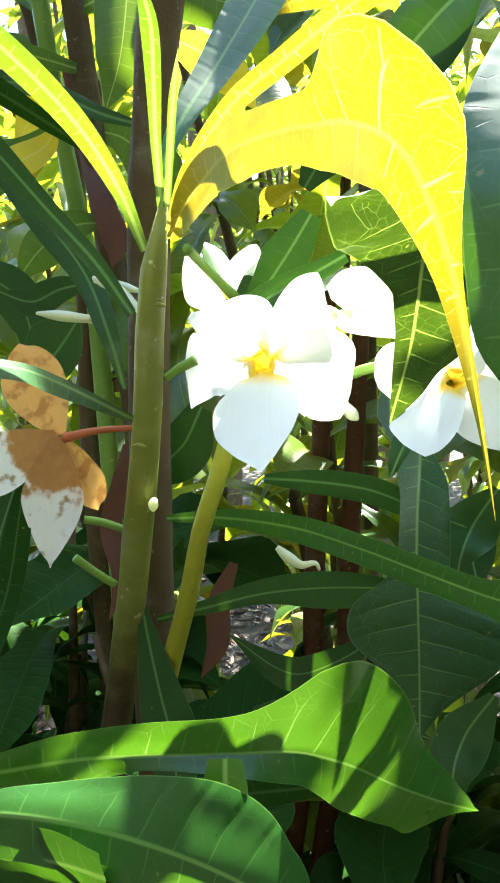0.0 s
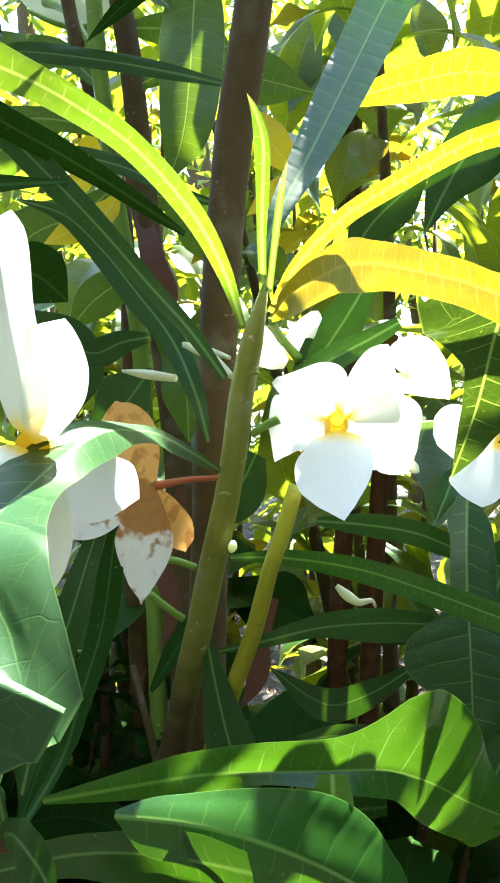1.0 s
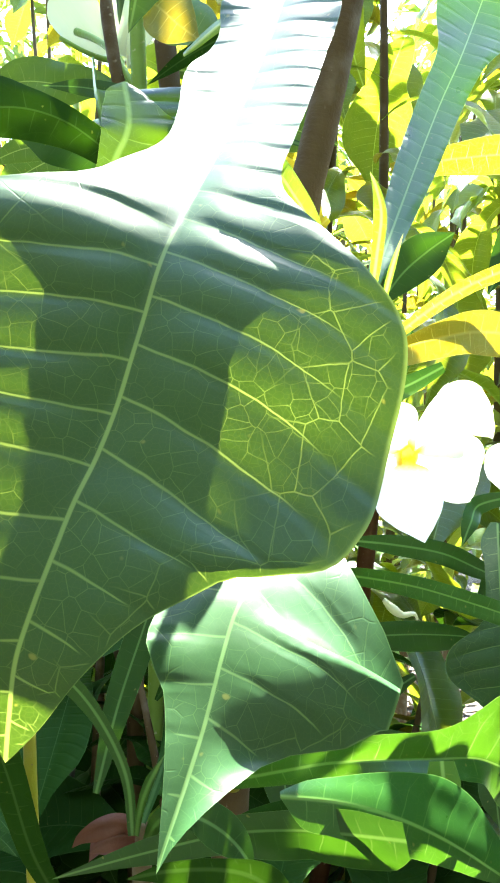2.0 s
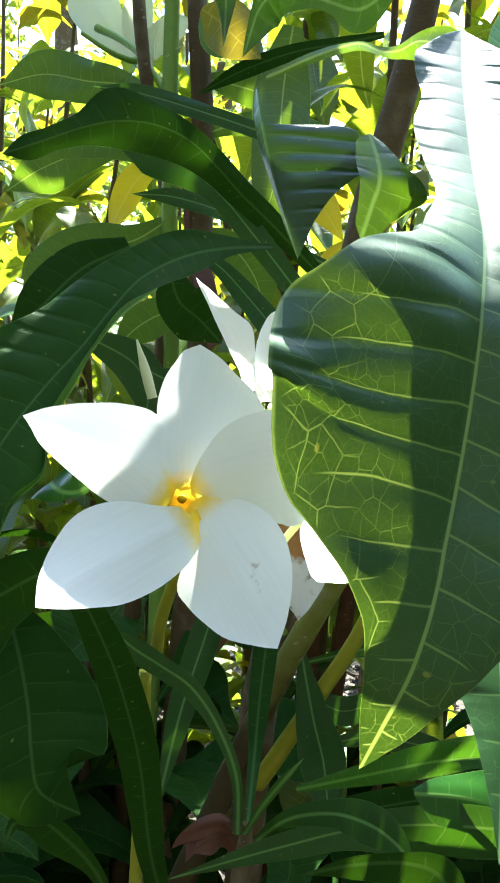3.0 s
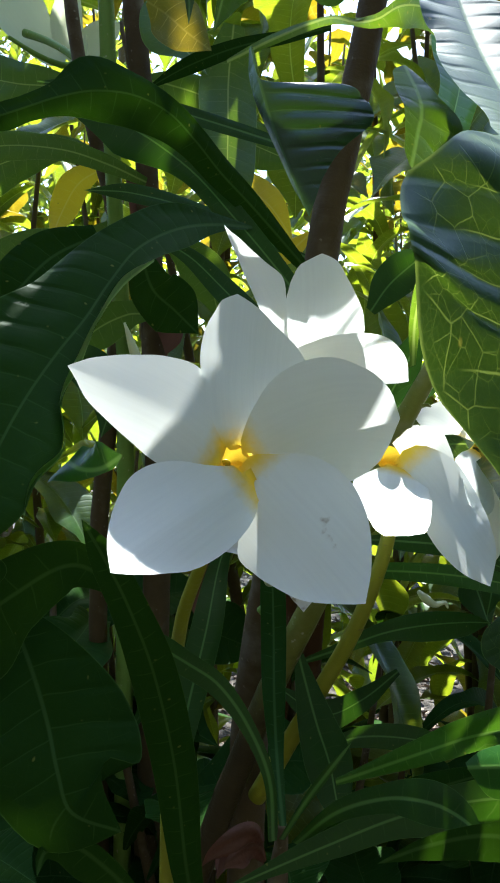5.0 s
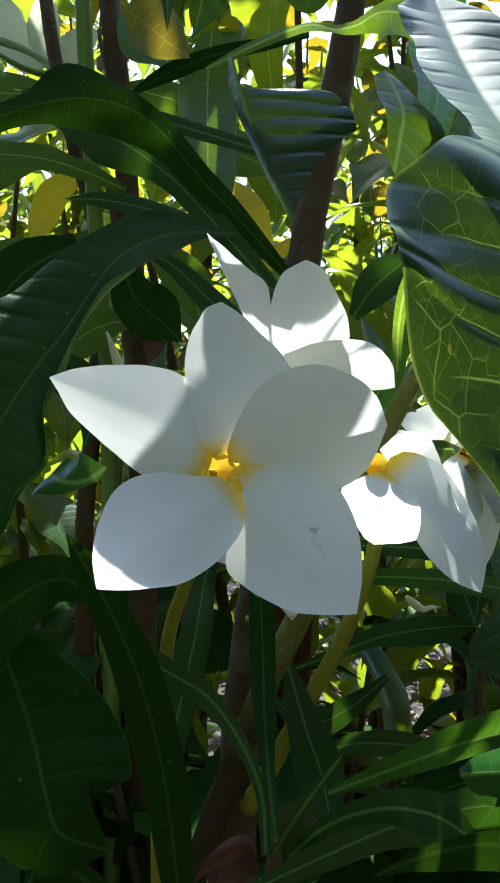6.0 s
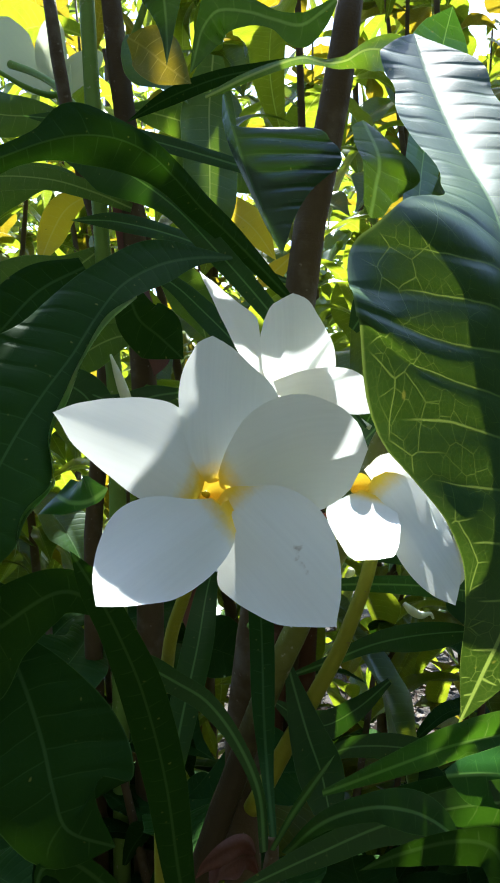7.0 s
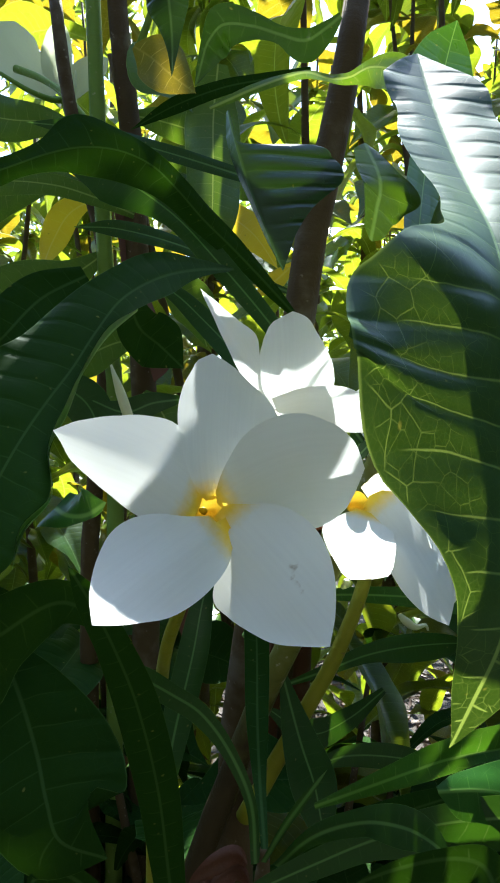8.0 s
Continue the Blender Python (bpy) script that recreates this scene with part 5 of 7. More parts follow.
blade('leaf', shrub_d, leaf_dark, [
    (-0.1909, 0.2250, 1.3154, 0.0022, 0.0076, -73, 128),
    (-0.1900, 0.2241, 1.3123, 0.0094, 0.0128, -73, 129),
    (-0.1889, 0.2230, 1.3084, 0.0121, 0.0163, -73, 128),
    (-0.1882, 0.2219, 1.3040, 0.0063, 0.0170, -76, 126),
    (-0.1881, 0.2210, 1.2993, 0.0062, 0.0174, -79, 123),
    (-0.1887, 0.2202, 1.2948, 0.0063, 0.0166, -82, 120),
    (-0.1898, 0.2194, 1.2908, 0.0052, 0.0157, -87, 116),
    (-0.1911, 0.2188, 1.2879, 0.0038, 0.0143, -89, 114),
    (-0.1921, 0.2184, 1.2859, 0.0019, 0.0118, -89, 114),
    (-0.1928, 0.2180, 1.2841, 0.0000, 0.0000, -89, 114)], res=(44, 18), veins=1.5)
# Narrow strip in leaf_fresh that paints the lit rim along the edge.
blade('leaf', shrub_d, leaf_fresh, [
    (-0.1337, 0.2643, 1.4019, 0.0006, 0.0006, 30, 195),
    (-0.1446, 0.2524, 1.3910, 0.0031, 0.0006, 29, 194),
    (-0.1526, 0.2425, 1.3782, 0.0023, 0.0006, 25, 190),
    (-0.1574, 0.2326, 1.3655, 0.0050, 0.0006, 23, 188),
    (-0.1626, 0.2239, 1.3548, 0.0045, 0.0006, 17, 182),
    (-0.1616, 0.2149, 1.3429, 0.0025, 0.0006, 20, 185),
    (-0.1687, 0.2090, 1.3343, 0.0033, 0.0006, 27, 192),
    (-0.1710, 0.2039, 1.3261, 0.0005, 0.0006, 20, 185)], res=(60, 8), label='rolled margin of the dark leaf, coloured as sunlit')
blade('leaf', shrub_d, leaf_dark, [
    (-0.1456, 0.2500, 1.2967, 0.0019, 0.0019, -118, 62),
    (-0.1608, 0.2450, 1.3069, 0.0076, 0.0072, -112, 67),
    (-0.1778, 0.2400, 1.3000, 0.0110, 0.0108, -101, 79),
    (-0.1921, 0.2350, 1.2900, 0.0160, 0.0105, -97, 83),
    (-0.2039, 0.2300, 1.2807, 0.0000, 0.0000, -97, 83)])
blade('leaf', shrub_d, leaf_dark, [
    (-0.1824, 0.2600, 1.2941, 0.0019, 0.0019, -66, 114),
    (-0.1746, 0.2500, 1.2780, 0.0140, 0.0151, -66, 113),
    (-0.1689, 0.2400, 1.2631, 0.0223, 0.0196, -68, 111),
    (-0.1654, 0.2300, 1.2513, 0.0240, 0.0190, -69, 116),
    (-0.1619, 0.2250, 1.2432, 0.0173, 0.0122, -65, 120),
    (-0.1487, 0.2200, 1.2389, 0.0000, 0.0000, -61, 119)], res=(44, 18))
blade('leaf', shrub_d, leaf_gloss, [
    (-0.1041, 0.2500, 1.4664, 0.0006, 0.0009, -64, -179),
    (-0.1031, 0.2486, 1.4604, 0.0007, 0.0039, -64, -179),
    (-0.1021, 0.2472, 1.4545, 0.0020, 0.0044, -63, -178),
    (-0.1009, 0.2458, 1.4487, 0.0271, 0.0042, -63, -177),
    (-0.0997, 0.2444, 1.4430, 0.0306, 0.0034, -63, -176),
    (-0.0982, 0.2429, 1.4373, 0.0322, 0.0027, -62, -175),
    (-0.0966, 0.2414, 1.4318, 0.0295, 0.0023, -62, -174),
    (-0.0949, 0.2399, 1.4264, 0.0167, 0.0021, -61, -173),
    (-0.0933, 0.2384, 1.4210, 0.0096, 0.0016, -61, -173),
    (-0.0916, 0.2367, 1.4156, 0.0046, 0.0008, -61, -173),
    (-0.0900, 0.2350, 1.4103, 0.0000, 0.0000, -61, -173)], res=(70, 30), veins=1.4, ripple=0.03, label='glossy folded leaf with ribbed blade')
blade('leaf', shrub_d, leaf_gloss, [
    (-0.0470, 0.2920, 1.5283, 0.0010, 0.0015, -124, 56),
    (-0.0530, 0.2947, 1.5238, 0.0054, 0.0028, -132, 48),
    (-0.0606, 0.2978, 1.5199, 0.0083, 0.0045, -144, 35),
    (-0.0706, 0.3013, 1.5231, 0.0037, 0.0033, -139, 41),
    (-0.0813, 0.3049, 1.5272, 0.0055, 0.0054, -142, 38),
    (-0.0929, 0.3090, 1.5286, 0.0098, 0.0077, -136, 44),
    (-0.0987, 0.3116, 1.5226, 0.0101, 0.0036, -109, 71),
    (-0.1012, 0.3131, 1.5151, 0.0060, 0.0021, -96, 84),
    (-0.1027, 0.3141, 1.5094, 0.0024, 0.0013, -96, 84),
    (-0.1042, 0.3150, 1.5048, 0.0000, 0.0000, -96, 84)], res=(50, 20), veins=1.5, ripple=0.14, label='dark glossy leaf bending over with its tip down')
blade('leaf', shrub_d, leaf_gloss, [
    (-0.1135, 0.3300, 1.5656, 0.0043, 0.0066, -80, 157),
    (-0.1132, 0.3299, 1.5605, 0.0092, 0.0120, -80, 156),
    (-0.1129, 0.3298, 1.5545, 0.0096, 0.0127, -80, 157),
    (-0.1125, 0.3301, 1.5476, 0.0092, 0.0123, -80, 159),
    (-0.1118, 0.3310, 1.5412, 0.0068, 0.0086, -79, 161),
    (-0.1113, 0.3321, 1.5347, 0.0044, 0.0051, -80, 159),
    (-0.1112, 0.3328, 1.5285, 0.0028, 0.0027, -82, 158),
    (-0.1113, 0.3333, 1.5236, 0.0016, 0.0014, -82, 157),
    (-0.1113, 0.3337, 1.5202, 0.0008, 0.0007, -82, 157),
    (-0.1114, 0.3340, 1.5172, 0.0000, 0.0000, -82, 157)], res=(36, 16), veins=2.0, ripple=0.08)
blade('leaf', shrub_d, leaf_dark, [
    (-0.0129, 0.4300, 1.5784, 0.0019, 0.0019, -119, 61),
    (-0.0378, 0.4400, 1.5751, 0.0039, 0.0039, -119, 61),
    (-0.0635, 0.4500, 1.5720, 0.0049, 0.0049, -115, 65),
    (-0.0934, 0.4600, 1.5622, 0.0052, 0.0053, -110, 70),
    (-0.1205, 0.4700, 1.5489, 0.0000, 0.0000, -108, 72)])
blade('leaf', shrub_d, leaf_young, [
    (-0.1194, 0.4400, 1.5858, 0.0020, 0.0020, -61, 119),
    (-0.1095, 0.4400, 1.5804, 0.0170, 0.0132, -60, 120),
    (-0.0969, 0.4350, 1.5679, 0.0127, 0.0135, -58, 122),
    (-0.0844, 0.4300, 1.5571, 0.0000, 0.0000, -58, 122)])
blade('leaf', shrub_d, leaf_dark, [
    (-0.1316, 0.3600, 1.4314, 0.0016, 0.0016, -66, 114),
    (-0.1263, 0.3600, 1.4103, 0.0108, 0.0109, -59, 121),
    (-0.1143, 0.3700, 1.4012, 0.0140, 0.0133, -58, 122),
    (-0.1030, 0.3700, 1.3903, 0.0000, 0.0000, -61, 119)])
blade('leaf', shrub_d, leaf_dark, [
    (-0.1501, 0.3600, 1.4332, 0.0051, 0.0051, -101, 79),
    (-0.1704, 0.3500, 1.4199, 0.0097, 0.0121, -97, 84),
    (-0.1868, 0.3400, 1.4003, 0.0140, 0.0113, -92, 88),
    (-0.2011, 0.3400, 1.3853, 0.0000, 0.0000, -93, 87)])
# -- the flower cluster --
flower_f = flower(shrub_d, 'large open white flower with a yellow throat, specked petal')
blade('petal', flower_f, petal_white, [
    (-0.1256, 0.1886, 1.3421, 0.0043, 0.0050, -109, 84),
    (-0.1273, 0.1877, 1.3432, 0.0070, 0.0089, -111, 82),
    (-0.1292, 0.1869, 1.3447, 0.0084, 0.0102, -110, 83),
    (-0.1325, 0.1856, 1.3473, 0.0099, 0.0122, -110, 83),
    (-0.1368, 0.1839, 1.3505, 0.0104, 0.0142, -110, 83),
    (-0.1416, 0.1819, 1.3533, 0.0097, 0.0124, -108, 85),
    (-0.1466, 0.1798, 1.3555, 0.0080, 0.0097, -108, 86),
    (-0.1513, 0.1775, 1.3575, 0.0059, 0.0070, -109, 85),
    (-0.1549, 0.1756, 1.3592, 0.0040, 0.0043, -109, 84),
    (-0.1574, 0.1741, 1.3603, 0.0015, 0.0019, -109, 84),
    (-0.1592, 0.1730, 1.3611, 0.0000, 0.0000, -109, 84)], res=(30, 16), veins=0)
blade('petal', flower_f, petal_white, [
    (-0.1228, 0.1891, 1.3433, 0.0013, 0.0004, -94, 79),
    (-0.1228, 0.1886, 1.3450, 0.0034, 0.0072, -88, 85),
    (-0.1229, 0.1890, 1.3469, 0.0045, 0.0108, -87, 86),
    (-0.1231, 0.1898, 1.3505, 0.0058, 0.0159, -87, 85),
    (-0.1232, 0.1909, 1.3551, 0.0071, 0.0190, -85, 87),
    (-0.1229, 0.1922, 1.3602, 0.0083, 0.0212, -84, 88),
    (-0.1222, 0.1934, 1.3653, 0.0087, 0.0210, -83, 89),
    (-0.1216, 0.1945, 1.3705, 0.0076, 0.0173, -84, 89),
    (-0.1211, 0.1952, 1.3746, 0.0056, 0.0108, -84, 89),
    (-0.1207, 0.1956, 1.3776, 0.0040, 0.0061, -84, 89),
    (-0.1205, 0.1960, 1.3799, 0.0000, 0.0000, -84, 89)], res=(30, 16), veins=0)
blade('petal', flower_f, petal_white, [
    (-0.1211, 0.1891, 1.3422, 0.0004, 0.0004, -71, 113),
    (-0.1197, 0.1884, 1.3431, 0.0037, 0.0041, -71, 113),
    (-0.1178, 0.1883, 1.3441, 0.0059, 0.0058, -71, 113),
    (-0.1144, 0.1882, 1.3459, 0.0089, 0.0090, -70, 114),
    (-0.1098, 0.1880, 1.3480, 0.0123, 0.0122, -67, 117),
    (-0.1046, 0.1877, 1.3498, 0.0138, 0.0153, -64, 120),
    (-0.0992, 0.1872, 1.3511, 0.0135, 0.0168, -61, 123),
    (-0.0937, 0.1868, 1.3514, 0.0109, 0.0164, -58, 126),
    (-0.0892, 0.1864, 1.3509, 0.0080, 0.0143, -56, 128),
    (-0.0860, 0.1862, 1.3504, 0.0048, 0.0105, -56, 129),
    (-0.0835, 0.1860, 1.3501, 0.0000, 0.0000, -56, 129)], res=(30, 16), veins=0)
blade('petal', flower_f, petal_white, [
    (-0.1216, 0.1891, 1.3395, 0.0028, 0.0019, -44, 136),
    (-0.1204, 0.1878, 1.3383, 0.0056, 0.0027, -49, 131),
    (-0.1191, 0.1864, 1.3367, 0.0082, 0.0033, -49, 131),
    (-0.1168, 0.1839, 1.3339, 0.0122, 0.0074, -49, 131),
    (-0.1139, 0.1805, 1.3303, 0.0145, 0.0142, -49, 131),
    (-0.1109, 0.1769, 1.3265, 0.0148, 0.0141, -48, 132),
    (-0.1082, 0.1732, 1.3229, 0.0130, 0.0125, -48, 132),
    (-0.1057, 0.1696, 1.3193, 0.0097, 0.0101, -48, 132),
    (-0.1039, 0.1667, 1.3166, 0.0060, 0.0065, -48, 132),
    (-0.1027, 0.1646, 1.3146, 0.0027, 0.0030, -48, 132),
    (-0.1018, 0.1630, 1.3132, 0.0000, 0.0000, -48, 132)], res=(30, 16), veins=0, specks=True)
blade('petal', flower_f, petal_white, [
    (-0.1211, 0.1871, 1.3385, 0.0017, 0.0050, -32, 145),
    (-0.1210, 0.1861, 1.3374, 0.0048, 0.0031, -88, 89),
    (-0.1230, 0.1846, 1.3363, 0.0071, 0.0045, -86, 91),
    (-0.1268, 0.1818, 1.3345, 0.0093, 0.0072, -87, 90),
    (-0.1317, 0.1781, 1.3324, 0.0104, 0.0112, -86, 91),
    (-0.1366, 0.1739, 1.3303, 0.0103, 0.0131, -86, 91),
    (-0.1412, 0.1694, 1.3284, 0.0091, 0.0127, -86, 91),
    (-0.1454, 0.1645, 1.3268, 0.0065, 0.0097, -84, 93),
    (-0.1485, 0.1604, 1.3256, 0.0040, 0.0064, -84, 93),
    (-0.1506, 0.1573, 1.3248, 0.0018, 0.0033, -84, 94),
    (-0.1521, 0.1550, 1.3243, 0.0000, 0.0000, -84, 94)], res=(30, 16), veins=0)
throat(flower_f, (-0.1233, 0.1885, 1.3410), 0.0034)
tube('flower_tube', flower_f, stalk_yellow, [(-0.1232, 0.1990, 1.3400, 0.0014), (-0.1212, 0.2150, 1.3276, 0.0014), (-0.1238, 0.2350, 1.3073, 0.0019), (-0.1273, 0.2500, 1.2890, 0.0022), (-0.1288, 0.2620, 1.2697, 0.0024)])
flower_g = flower(shrub_d, 'white flower standing behind the open one')
blade('petal', flower_g, petal_pure, [
    (-0.1012, 0.2130, 1.3679, 0.0006, 0.0005, -169, 41),
    (-0.1035, 0.2119, 1.3711, 0.0045, 0.0003, -168, 41),
    (-0.1061, 0.2105, 1.3749, 0.0036, 0.0021, -168, 41),
    (-0.1091, 0.2091, 1.3792, 0.0032, 0.0047, -169, 41),
    (-0.1119, 0.2076, 1.3835, 0.0028, 0.0062, -169, 41),
    (-0.1147, 0.2062, 1.3877, 0.0024, 0.0041, -169, 41),
    (-0.1174, 0.2050, 1.3915, 0.0016, 0.0024, -169, 41),
    (-0.1195, 0.2041, 1.3942, 0.0010, 0.0015, -169, 41),
    (-0.1210, 0.2035, 1.3961, 0.0005, 0.0006, -169, 41),
    (-0.1222, 0.2030, 1.3978, 0.0000, 0.0000, -169, 41)], res=(30, 16), veins=0)
blade('petal', flower_g, petal_pure, [
    (-0.0938, 0.2140, 1.3662, 0.0081, 0.0006, -107, 78),
    (-0.0939, 0.2135, 1.3690, 0.0100, 0.0110, -107, 78),
    (-0.0939, 0.2128, 1.3723, 0.0107, 0.0135, -107, 78),
    (-0.0940, 0.2121, 1.3762, 0.0108, 0.0134, -107, 78),
    (-0.0940, 0.2113, 1.3800, 0.0106, 0.0122, -107, 78),
    (-0.0940, 0.2105, 1.3837, 0.0102, 0.0096, -108, 77),
    (-0.0943, 0.2097, 1.3872, 0.0093, 0.0070, -110, 75),
    (-0.0947, 0.2090, 1.3898, 0.0078, 0.0054, -112, 73),
    (-0.0950, 0.2084, 1.3916, 0.0058, 0.0033, -112, 73),
    (-0.0953, 0.2080, 1.3932, 0.0000, 0.0000, -112, 73)], res=(30, 16), veins=0)
blade('petal', flower_g, petal_pure, [
    (-0.0992, 0.2130, 1.3658, 0.0039, 0.0010, -39, 131),
    (-0.0965, 0.2117, 1.3665, 0.0044, 0.0047, -37, 133),
    (-0.0933, 0.2100, 1.3674, 0.0047, 0.0066, -33, 136),
    (-0.0895, 0.2081, 1.3677, 0.0050, 0.0074, -29, 140),
    (-0.0857, 0.2062, 1.3672, 0.0057, 0.0075, -25, 143),
    (-0.0822, 0.2044, 1.3657, 0.0064, 0.0069, -25, 142),
    (-0.0794, 0.2028, 1.3636, 0.0058, 0.0054, -25, 142),
    (-0.0773, 0.2016, 1.3618, 0.0045, 0.0036, -25, 142),
    (-0.0759, 0.2007, 1.3605, 0.0025, 0.0018, -25, 142),
    (-0.0746, 0.2000, 1.3595, 0.0000, 0.0000, -25, 142)], res=(30, 16), veins=0)
tube('flower_tube', flower_g, bud_cream, [(-0.0974, 0.2160, 1.3640, 0.0022), (-0.0960, 0.2350, 1.3491, 0.0012), (-0.0980, 0.2600, 1.3202, 0.0016)])
flower_h = flower(shrub_d, 'white flower turned sideways beside the open one')
blade('petal', flower_h, petal_white, [
    (-0.0800, 0.2006, 1.3382, 0.0014, 0.0005, -60, 120),
    (-0.0806, 0.1996, 1.3375, 0.0092, 0.0005, -60, 120),
    (-0.0813, 0.1985, 1.3366, 0.0099, 0.0026, -61, 119),
    (-0.0824, 0.1965, 1.3349, 0.0108, 0.0053, -61, 119),
    (-0.0839, 0.1940, 1.3329, 0.0115, 0.0078, -60, 120),
    (-0.0853, 0.1913, 1.3307, 0.0116, 0.0074, -58, 122),
    (-0.0866, 0.1886, 1.3286, 0.0113, 0.0059, -57, 123),
    (-0.0878, 0.1859, 1.3266, 0.0108, 0.0041, -55, 125),
    (-0.0887, 0.1838, 1.3251, 0.0100, 0.0027, -53, 127),
    (-0.0893, 0.1822, 1.3240, 0.0087, 0.0017, -53, 127),
    (-0.0898, 0.1810, 1.3232, 0.0000, 0.0000, -53, 127)], res=(30, 16), veins=0)
blade('petal', flower_h, petal_white, [
    (-0.0776, 0.2011, 1.3389, 0.0031, 0.0041, -25, 168),
    (-0.0767, 0.1997, 1.3379, 0.0074, 0.0036, -48, 147),
    (-0.0757, 0.1981, 1.3364, 0.0089, 0.0042, -47, 148),
    (-0.0742, 0.1952, 1.3337, 0.0105, 0.0050, -48, 148),
    (-0.0726, 0.1915, 1.3300, 0.0104, 0.0054, -50, 146),
    (-0.0714, 0.1875, 1.3259, 0.0098, 0.0054, -51, 145),
    (-0.0703, 0.1837, 1.3220, 0.0088, 0.0054, -50, 146),
    (-0.0691, 0.1801, 1.3182, 0.0071, 0.0046, -51, 147),
    (-0.0682, 0.1774, 1.3153, 0.0049, 0.0032, -51, 147),
    (-0.0675, 0.1755, 1.3133, 0.0023, 0.0015, -50, 148),
    (-0.0670, 0.1740, 1.3118, 0.0000, 0.0000, -50, 148)], res=(30, 16), veins=0)
blade('petal', flower_h, petal_pure, [
    (-0.0746, 0.2060, 1.3408, 0.0032, 0.0063, -64, 121),
    (-0.0732, 0.2050, 1.3417, 0.0039, 0.0093, -61, 124),
    (-0.0716, 0.2038, 1.3427, 0.0048, 0.0101, -48, 137),
    (-0.0697, 0.2024, 1.3430, 0.0051, 0.0087, -39, 147),
    (-0.0676, 0.2009, 1.3423, 0.0050, 0.0082, -37, 150),
    (-0.0663, 0.1994, 1.3409, 0.0033, 0.0084, -44, 143),
    (-0.0656, 0.1982, 1.3390, 0.0027, 0.0076, -48, 139),
    (-0.0652, 0.1972, 1.3374, 0.0022, 0.0059, -49, 138),
    (-0.0649, 0.1966, 1.3362, 0.0019, 0.0042, -48, 139),
    (-0.0647, 0.1960, 1.3353, 0.0000, 0.0000, -48, 139)], res=(30, 16), veins=0)
throat(flower_h, (-0.0800, 0.2000, 1.3397), 0.0030)
tube('flower_tube', flower_h, bud_cream, [(-0.0800, 0.2130, 1.3390, 0.0011), (-0.0880, 0.2300, 1.3249, 0.0012), (-0.0980, 0.2560, 1.2950, 0.0017)])
flower_i = flower(shrub_d, 'white flower half hidden by the great leaf')
blade('petal', flower_i, petal_white, [
    (-0.0505, 0.2036, 1.3427, 0.0004, 0.0004, -97, 83),
    (-0.0503, 0.2027, 1.3450, 0.0032, 0.0031, -97, 83),
    (-0.0503, 0.2022, 1.3477, 0.0044, 0.0042, -99, 81),
    (-0.0504, 0.2014, 1.3526, 0.0053, 0.0052, -97, 82),
    (-0.0501, 0.2001, 1.3589, 0.0065, 0.0049, -96, 84),
    (-0.0494, 0.1986, 1.3654, 0.0072, 0.0040, -96, 84),
    (-0.0488, 0.1975, 1.3718, 0.0072, 0.0033, -96, 84),
    (-0.0482, 0.1965, 1.3781, 0.0067, 0.0032, -96, 84),
    (-0.0478, 0.1959, 1.3829, 0.0055, 0.0029, -95, 84),
    (-0.0475, 0.1954, 1.3863, 0.0042, 0.0020, -95, 85),
    (-0.0472, 0.1950, 1.3889, 0.0000, 0.0000, -95, 85)], res=(30, 16), veins=0)
blade('petal', flower_i, petal_white, [
    (-0.0502, 0.2036, 1.3413, 0.0004, 0.0004, -72, 108),
    (-0.0492, 0.2030, 1.3425, 0.0021, 0.0015, -79, 100),
    (-0.0483, 0.2029, 1.3439, 0.0041, 0.0036, -81, 99),
    (-0.0467, 0.2030, 1.3464, 0.0056, 0.0043, -81, 99),
    (-0.0446, 0.2030, 1.3496, 0.0072, 0.0051, -81, 99),
    (-0.0423, 0.2026, 1.3532, 0.0088, 0.0053, -84, 96),
    (-0.0406, 0.2019, 1.3568, 0.0091, 0.0045, -90, 90),
    (-0.0400, 0.2013, 1.3607, 0.0089, 0.0033, -96, 84),
    (-0.0399, 0.2007, 1.3637, 0.0083, 0.0023, -97, 83),
    (-0.0398, 0.2003, 1.3659, 0.0074, 0.0012, -97, 83),
    (-0.0397, 0.2000, 1.3675, 0.0000, 0.0000, -97, 83)], res=(30, 16), veins=0)
blade('petal', flower_i, petal_white, [
    (-0.0496, 0.2046, 1.3398, 0.0004, 0.0004, -51, 129),
    (-0.0486, 0.2048, 1.3393, 0.0028, 0.0037, -49, 131),
    (-0.0483, 0.2067, 1.3384, 0.0037, 0.0059, -47, 133),
    (-0.0476, 0.2104, 1.3367, 0.0048, 0.0089, -47, 133),
    (-0.0465, 0.2153, 1.3345, 0.0058, 0.0123, -48, 132),
    (-0.0451, 0.2205, 1.3322, 0.0064, 0.0144, -50, 129),
    (-0.0433, 0.2257, 1.3299, 0.0069, 0.0152, -51, 129),
    (-0.0413, 0.2304, 1.3274, 0.0071, 0.0142, -51, 129),
    (-0.0396, 0.2338, 1.3253, 0.0048, 0.0121, -51, 129),
    (-0.0383, 0.2362, 1.3237, 0.0024, 0.0087, -52, 128),
    (-0.0372, 0.2380, 1.3224, 0.0000, 0.0000, -52, 128)], res=(30, 16), veins=0)
